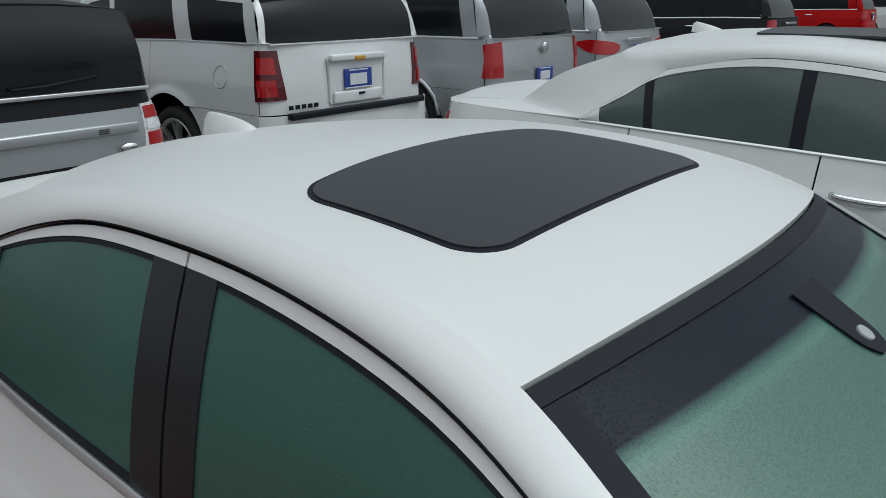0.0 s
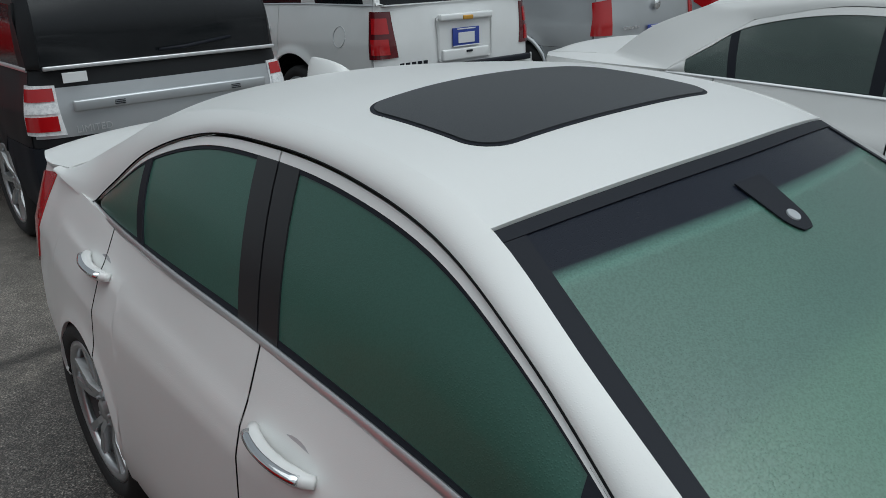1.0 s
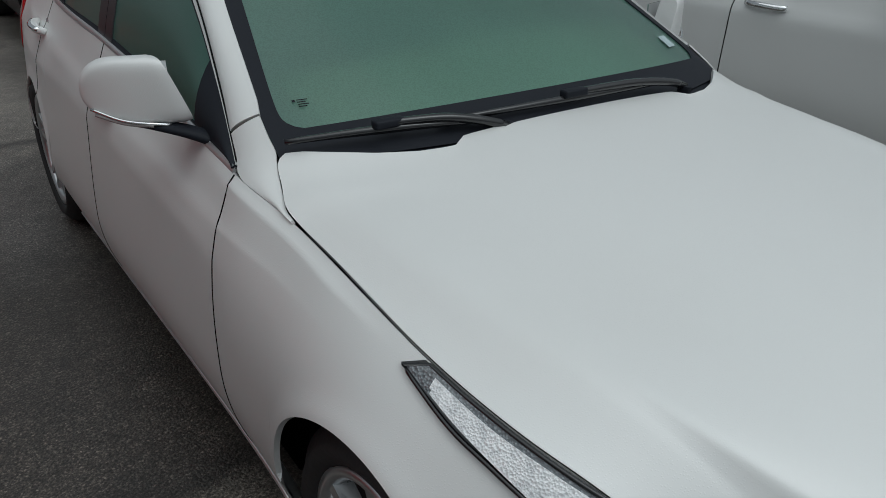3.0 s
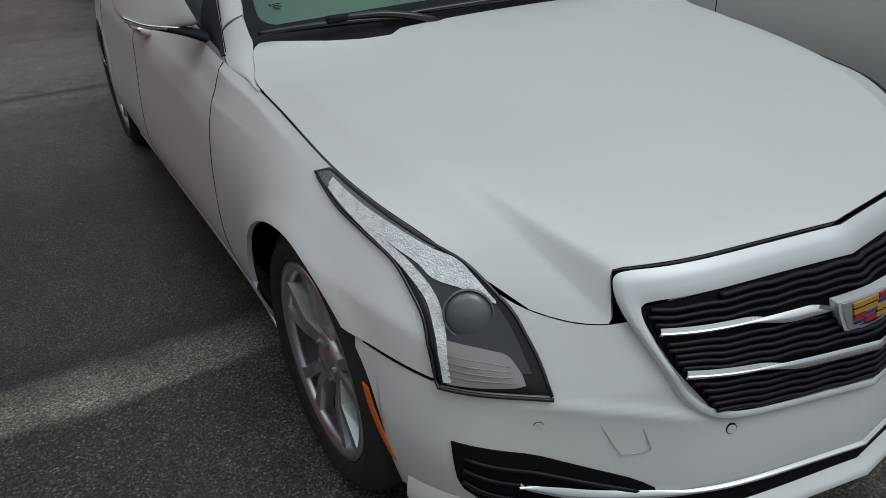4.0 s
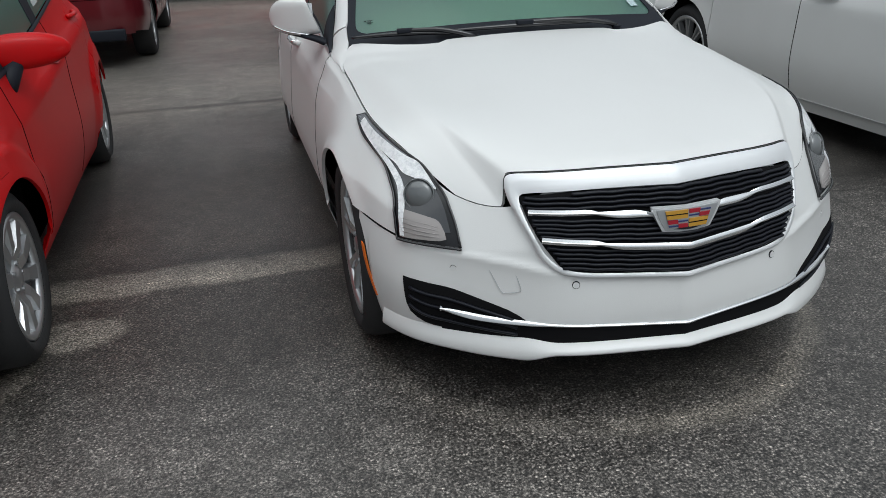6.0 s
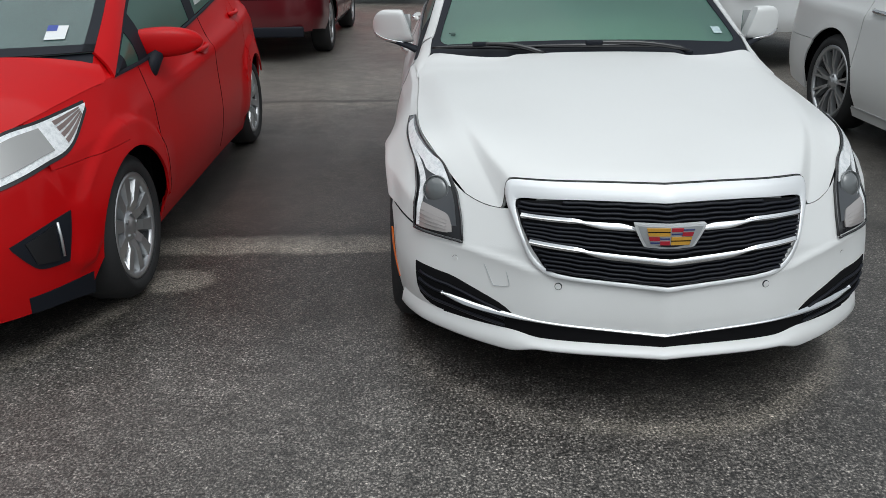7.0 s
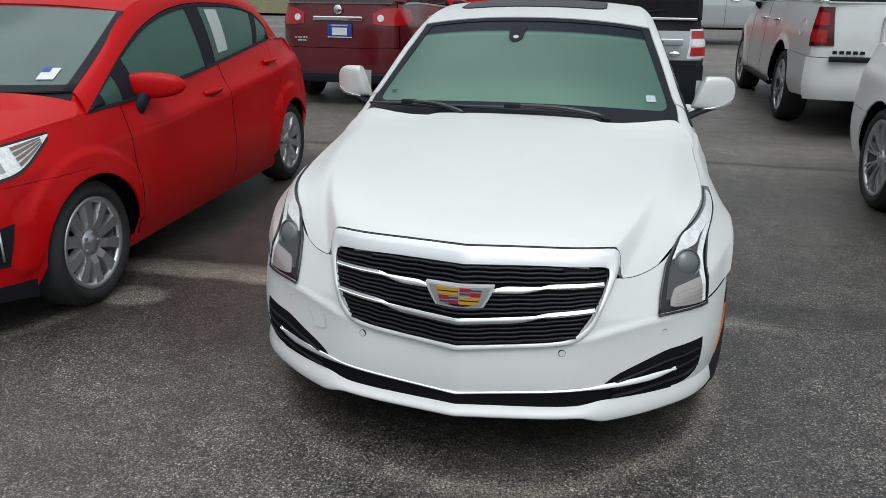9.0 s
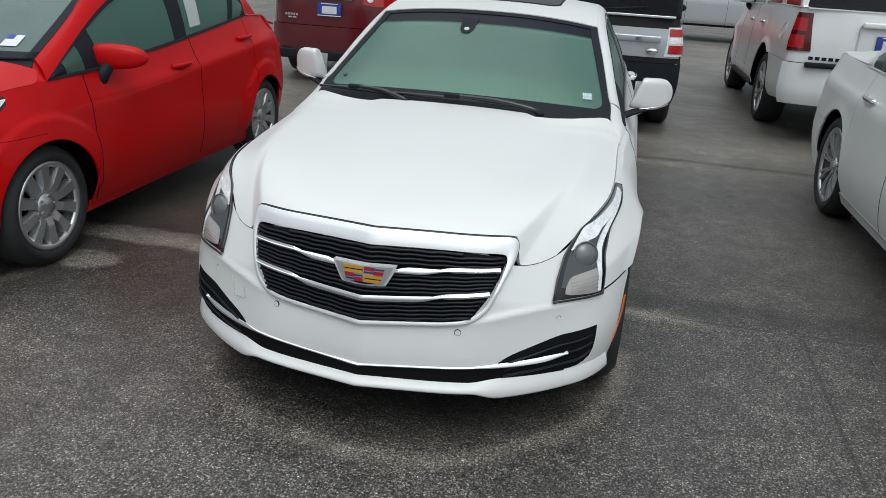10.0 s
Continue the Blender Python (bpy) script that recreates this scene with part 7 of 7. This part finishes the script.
def hatchback():
    root = thing("hatchback_car", "bright red five-door hatchback with silver alloy wheels", "car", pose(-2.764, -0.098, 0, 0, 0, 1.6), "parked cars")
    b = HATCH
    # the arched window line, the rising belt and the roof rails
    arc = [(0.795, -1.14, 0.888), (0.765, -0.94, 1.000), (0.725, -0.72, 1.110), (0.682, -0.475, 1.212), (0.652, -0.23, 1.282), (0.636, -0.01, 1.320), (0.630, 0.20, 1.336), (0.632, 0.45, 1.334), (0.642, 0.80, 1.308), (0.662, 1.05, 1.250), (0.695, 1.16, 1.160), (0.738, 1.13, 1.072)]
    belt = [tuple(b.at(b.uy(y), b.col(b.uy(y), 4) - 0.001)) for y in np.linspace(-1.13, 1.12, 7)]
    pil = [(0.715, -1.110, 0.985), (0.678, -0.83, 1.125), (0.612, -0.46, 1.310)]
    rails = [pil[-1], (0.592, -0.20, 1.372), (0.583, 0.25, 1.405), (0.590, 0.84, 1.375), (0.605, 1.20, 1.300)]
    tail = [rails[-1], (0.620, 1.42, 1.150), (0.610, 1.66, 0.995)]
    lines = dict(pil=pil, roof=rails, rear=tail, out=arc, belt=belt, bx=0.742, top=lambda y: b.at(b.uy(y), b.col(b.uy(y), 4) - 0.001), drop=arc[-3:], start=arc[:-2])
    S = dict(frame=(b, lines), L=4.06, W=1.715, H=1.455, nose_z=0.72, cowl=(-1.17, 0.985), belt_f=0.90, belt_r=1.060, hubs=(-1.245, 1.245), rt=0.300, rr=0.205, tw=0.195, spokes=(10, 0.0, 0.055, 0.006), wtop=(-0.50, 1.345), rtop=(1.36, 1.335), rbase=(1.78, 1.00), rear_x=0.60,
             rail_x=0.60, win_end=1.12, door_y=-0.885, gaps=(0.235, 1.06), pane_top=0.955, bonnet_power=5.0, panes=[(0.062, 0.125), (0.185, 0.535), (0.600, 0.875), (0.905, 0.965)], pane_names=("front_quarter_window", "front_window", "rear_window", "quarter_window"), crease=((-0.95, 0.745), (1.75, 0.93), 0.024),
             lip=0.006, flare=0.016, arch=0.030, paint=RED, glass=[GLASS_SIDE], screen=GLASS_RED_CAR, rear_glass=GLASS_DARK, handles=((0.03, 0.838), (0.97, 0.930)), handle=RED, cups=True, bumper_z=0.62, split=0.665, lid_z=0.955, low=0.20, box=0, strip=PLASTIC, strip_h=0.6, frames=PLASTIC, pillars=PLASTIC, end_pillar=PLASTIC, sill=RED,
             mirror_at=(0.892, -0.70, 0.962), mirror_half=0.132, foot_size=(0.050, 0.050, 0.042), mirror_foot=[(0.775, -0.735, 0.815), (0.795, -0.725, 0.86), (0.83, -0.70, 0.925)], bonnet_y=-1.20, bonnet_end=(0.742, -1.135, 0.935), bonnet_mid=[(0, -1.945, 0.745), (0, -1.80, 0.830), (0, -1.58, 0.908), (0, -1.275, 0.985)],
             screen_mid=[(0, -1.29, 0.982), (0, -0.93, 1.165), (0, -0.53, 1.338)], roof_mid=[(0, -0.53, 1.345), (0, -0.25, 1.408), (0, 0.20, 1.452), (0, 0.75, 1.440), (0, 1.36, 1.345)])
    vehicle(S, root)
    for side in (-1, 1):
        # swept headlamp: clear bowl in front, finned lamp towards its tip
        A = [(0.50, 0.715), (0.64, 0.758), (0.787, 0.800), (0.933, 0.812), (1.084, 0.826), (1.200, 0.836)]
        B = [(0.50, 0.620), (0.62, 0.645), (0.740, 0.667), (0.880, 0.696), (1.010, 0.724), (1.190, 0.826)]
        lamp = sheet("headlamp", b.between(A, B, side, 30, 8), LAMP_CLEAR, root, "clear swept-back headlamp", depth=0.012, off=0.006)
        edge = [(u, z + 0.010) for u, z in A], [(u, z - 0.012) for u, z in B]
        sheet("lamp_border", b.between(edge[0], edge[1], side, 20, 6), LAMP_BLACK, lamp, depth=0.01, off=0.003)
        A_, B_ = along(spline(A), 60), along(spline(B), 60)
        Q = lambda i0, i1, lo_, hi_: np.array([[b.at(*(A_[i] + (B_[i] - A_[i]) * (lo_ + (hi_ - lo_) * q)), side) for q in (0, 0.35, 0.7, 1)] for i in range(i0, i1)])
        sheet("lamp_bowl", Q(8, 38, 0.12, 0.84), LAMP_LENS, lamp, "pale lamp bowl", depth=0.003, off=0.009)
        for rad, lift, mat, name in ((0.046, 0.010, LAMP_GREY, "reflector_ring"), (0.036, 0.014, LAMP_BALL, "reflector_bowl")):
            p = b.at(0.66, 0.705, side)
            disc(name, p + np.array((side * 0.6 * lift, -lift, 0.2 * lift)), (side * 0.5, -1, 0.25), rad, 0.010, mat, lamp, sides=28)
        for k in range(4):
            sheet("lamp_fin", Q(43, 57, 0.10 + 0.22 * k, 0.25 + 0.22 * k), FIN_BROWN, lamp, "grey-brown reflector fin", depth=0.003, off=0.009)
        # fog lamp pocket with its bright strip, black valance before the wheel
        A = [(0.672, 0.462), (0.760, 0.490), (0.846, 0.510), (0.914, 0.520)]
        B = [(0.676, 0.450), (0.715, 0.395), (0.760, 0.356), (0.868, 0.345)]
        sheet("fog_pocket", b.between(A, B, side, 16, 5), PLASTIC, root, "black fog lamp pocket", depth=0.01, off=0.004)
        sheet("pocket_face", b.between([(0.720, 0.462), (0.830, 0.494)], [(0.745, 0.380), (0.828, 0.365)], side, 8, 4), GLOSS_BLACK, root, depth=0.004, off=0.009)
        tube("pocket_strip", np.array([b.at(0.848, z, side) for z in (0.375, 0.44, 0.500)]) + np.array((side * 0.006, -0.008, 0)), 0.005, BRIGHT, root)
        sheet("valance", b.between([(0.70, 0.262), (0.85, 0.262), (0.985, 0.255)], [(0.70, 0.20), (0.85, 0.19), (0.985, 0.165)], side, 8, 3), PLASTIC, root, "black plastic valance", depth=0.01, off=0.003)
        tail_lamp(root, b, side, [(b.uy(1.58), 1.04), (b.uy(1.72), 1.00), (b.uy(1.84), 0.96)], [(b.uy(1.70), 0.82), (b.uy(1.78), 0.80), (b.uy(1.90), 0.79)], LAMP_RED, "red tail lamp")
    # paper in the rear door window, flag sticker behind the screen
    sheet("window_paper", ruled(belt, arc, 4, 4, 0.012, 1, 0.14, 0.88, 0.628, 0.690), SHEET_GREY, root, "white paper sheet in the rear window", depth=0.001, off=-0.003)
    grille = b.patch(np.linspace(0, b.ux(0.42), 10), 0.27, 0.48, -1, 4), b.patch(np.linspace(0, b.ux(0.42), 10), 0.27, 0.48, 1, 4)
    sheet("grille", np.concatenate([grille[0][::-1], grille[1][1:]]), PLASTIC, root, "black trapezoid grille", depth=0.01, off=0.005)
    pane = deck(S["screen_mid"], pil, 40, 40, 2.0, 2.0)
    sheet("screen_sticker", pane[5:11, 35:38], PAPER, root, "small flag sticker on the windscreen", depth=0.001, off=0.003)
    sheet("sticker_corner", pane[8:11, 35:37], PLATE_BLUE, root, depth=0.001, off=0.005)
    return root


def saloon_large():
    root = thing("large_saloon_car", "large pearl white saloon car with chrome wheels and door handles", "car", pose(3.13, -0.02, 0, 0, 0, 0), "parked cars")
    S = dict(L=4.86, W=1.86, H=1.505, nose_z=0.82, cowl=(-1.00, 0.99), belt_f=1.00, belt_r=1.05, hubs=(-1.62, 1.40), rt=0.345, rr=0.25, tw=0.235, spokes=(9, 0.11, 0.020, 0.004), wtop=(-0.38, 1.435), rtop=(1.26, 1.425), rbase=(1.86, 1.09), rear_x=0.62,
             rail_x=0.645, win_end=1.33, win_top_end=0.93, win_bow=0.15, strip_h=0.45, inset=0.10, crease=((-1.7, 0.80), (2.2, 0.90), 0.010), gaps=(0.16, 1.05), panes=[(0.12, 0.505), (0.53, 0.82), (0.84, 0.95)], paint=WHITE, glass=[GLASS_GREY], screen=GLASS_GREEN, rear_glass=GLASS_DARK, handles=((-0.03, 0.865), (0.86, 0.885)), handle=CHROME, bumper_z=0.62, low=0.20, box=0, pillars=PLASTIC, sill=WHITE)
    b, g = vehicle(S, root)
    for side in (-1, 1):
        tail_lamp(root, b, side, [(b.uy(2.30), 1.00), (b.ur(0.70), 0.98)], [(b.uy(2.28), 0.66), (b.ur(0.68), 0.64)], LAMP_RED, "red vertical tail lamp")
        us = us_for(b, -1.24, 1.02, 14)
        sheet("sill_line", b.patch(us, 0.235, 0.250, side, 1), BRIGHT, root, depth=0.008, off=0.004)
    f = []
    for t in np.linspace(0, 1, 11):
        y, h = 0.92 + 0.19 * t, 0.060 * (t ** 0.6 if t < 0.9 else 0.94 - 2.2 * (t - 0.9))
        w = 0.028 * math.sin(math.pi * min(0.97, 0.2 + 0.62 * t))
        f.append([(w * math.cos(a) * (1 - 0.5 * math.sin(a)), y, 1.470 + h * math.sin(a)) for a in np.linspace(0, math.pi, 11)])
    sheet("aerial", np.array(f), WHITE, root, depth=0.0)
    Q = np.array([[(x, y, 1.5055 - 0.045 * abs(x / 0.645) ** 2.4 - 0.05 * max(0, 0.1 - y)) for x in np.linspace(-0.42, 0.42, 13)] for y in np.linspace(-0.20, 0.62, 9)])
    sheet("sunroof", Q, SUNROOF, root, "dark sunroof glass", depth=0.01, off=0.006)
    return root


def pickup(name, label, x, y, turn, paint):
    """A crew-cab pickup truck."""
    root = thing(name, label, "pickup truck", pose(x, y, 0, 0, 0, turn), "parked cars")
    S = dict(L=5.7, W=1.98, H=1.86, nose_z=1.08, cowl=(-1.35, 1.22), belt_f=1.24, belt_r=1.27, hubs=(-1.85, 1.75), rt=0.40, rr=0.26, tw=0.27, spokes=(6, 0.0, 0.06, 0.004), wtop=(-0.80, 1.80), rtop=(0.98, 1.80), rbase=(1.10, 1.28), rear_x=0.78,
             rail_x=0.76, win_end=1.00, inset=0.07, gaps=(-0.15, 0.85), panes=[(0.14, 0.50), (0.53, 0.94)], paint=paint, glass=[GLASS_DARK], screen=GLASS_DARK, rear_glass=GLASS_DARK, handles=((-0.36, 1.08), (0.65, 1.09)), handle=CHROME, bumper_z=0.74, low=0.40, bumper_out=0.06)
    b, g = vehicle(S, root)
    f = -2.85
    for side in (-1, 1):
        lamp = sheet("headlamp", b.between([(b.ux(0.72), 1.05), (b.uy(f + 0.35), 1.07)], [(b.ux(0.72), 0.86), (b.uy(f + 0.30), 0.90)], side, 8, 5), LAMP_LENS, root, "clear headlamp", depth=0.02, off=0.01)
        tail_lamp(root, b, side, [(b.ur(0.86), 1.22), (b.ur(0.86), 0.86)], [(b.uy(2.70), 1.22), (b.uy(2.70), 0.86)], LAMP_RED, "red tail lamp")
    a, c = b.patch(np.linspace(0, b.ux(0.66), 10), 0.72, 1.05, -1, 4), b.patch(np.linspace(0, b.ux(0.66), 10), 0.72, 1.05, 1, 4)
    sheet("grille", np.concatenate([a[::-1], c[1:]]), PLASTIC, root, "black grille", depth=0.01, off=0.008)
    return root


estate_flex()
suv_tahoe()
suv_armada()
suv_far("wide_lamp_suv", "light silver sport utility vehicle with wide red tail lamps", 8.45, 3.95, SILVER, LAMP_RED, 1.84, 1.92)
suv_far("dark_suv", "black sport utility vehicle parked in the row", 15.9, 4.2, BLACK_PAINT, LAMP_RED, 1.86, 1.95, "tall")
suv_far("red_suv", "bright red upright sport utility vehicle far along the row", 27.6, 5.0, RED, LAMP_RED, 1.84, 1.85, "tall")
suv_far("white_suv", "white sport utility vehicle far along the row", 33.5, 5.0, WHITE_TRUCK, LAMP_RED, 1.84, 1.9, "tall")
crossover_rogue()
hatchback()
saloon_large()
pickup("red_pickup", "bright red crew-cab pickup parked across the lane", -1.6, 13.2, -90, RED)
pickup("silver_pickup", "silver crew-cab pickup parked across the lane", 3.0, 17.6, 90, SILVER)
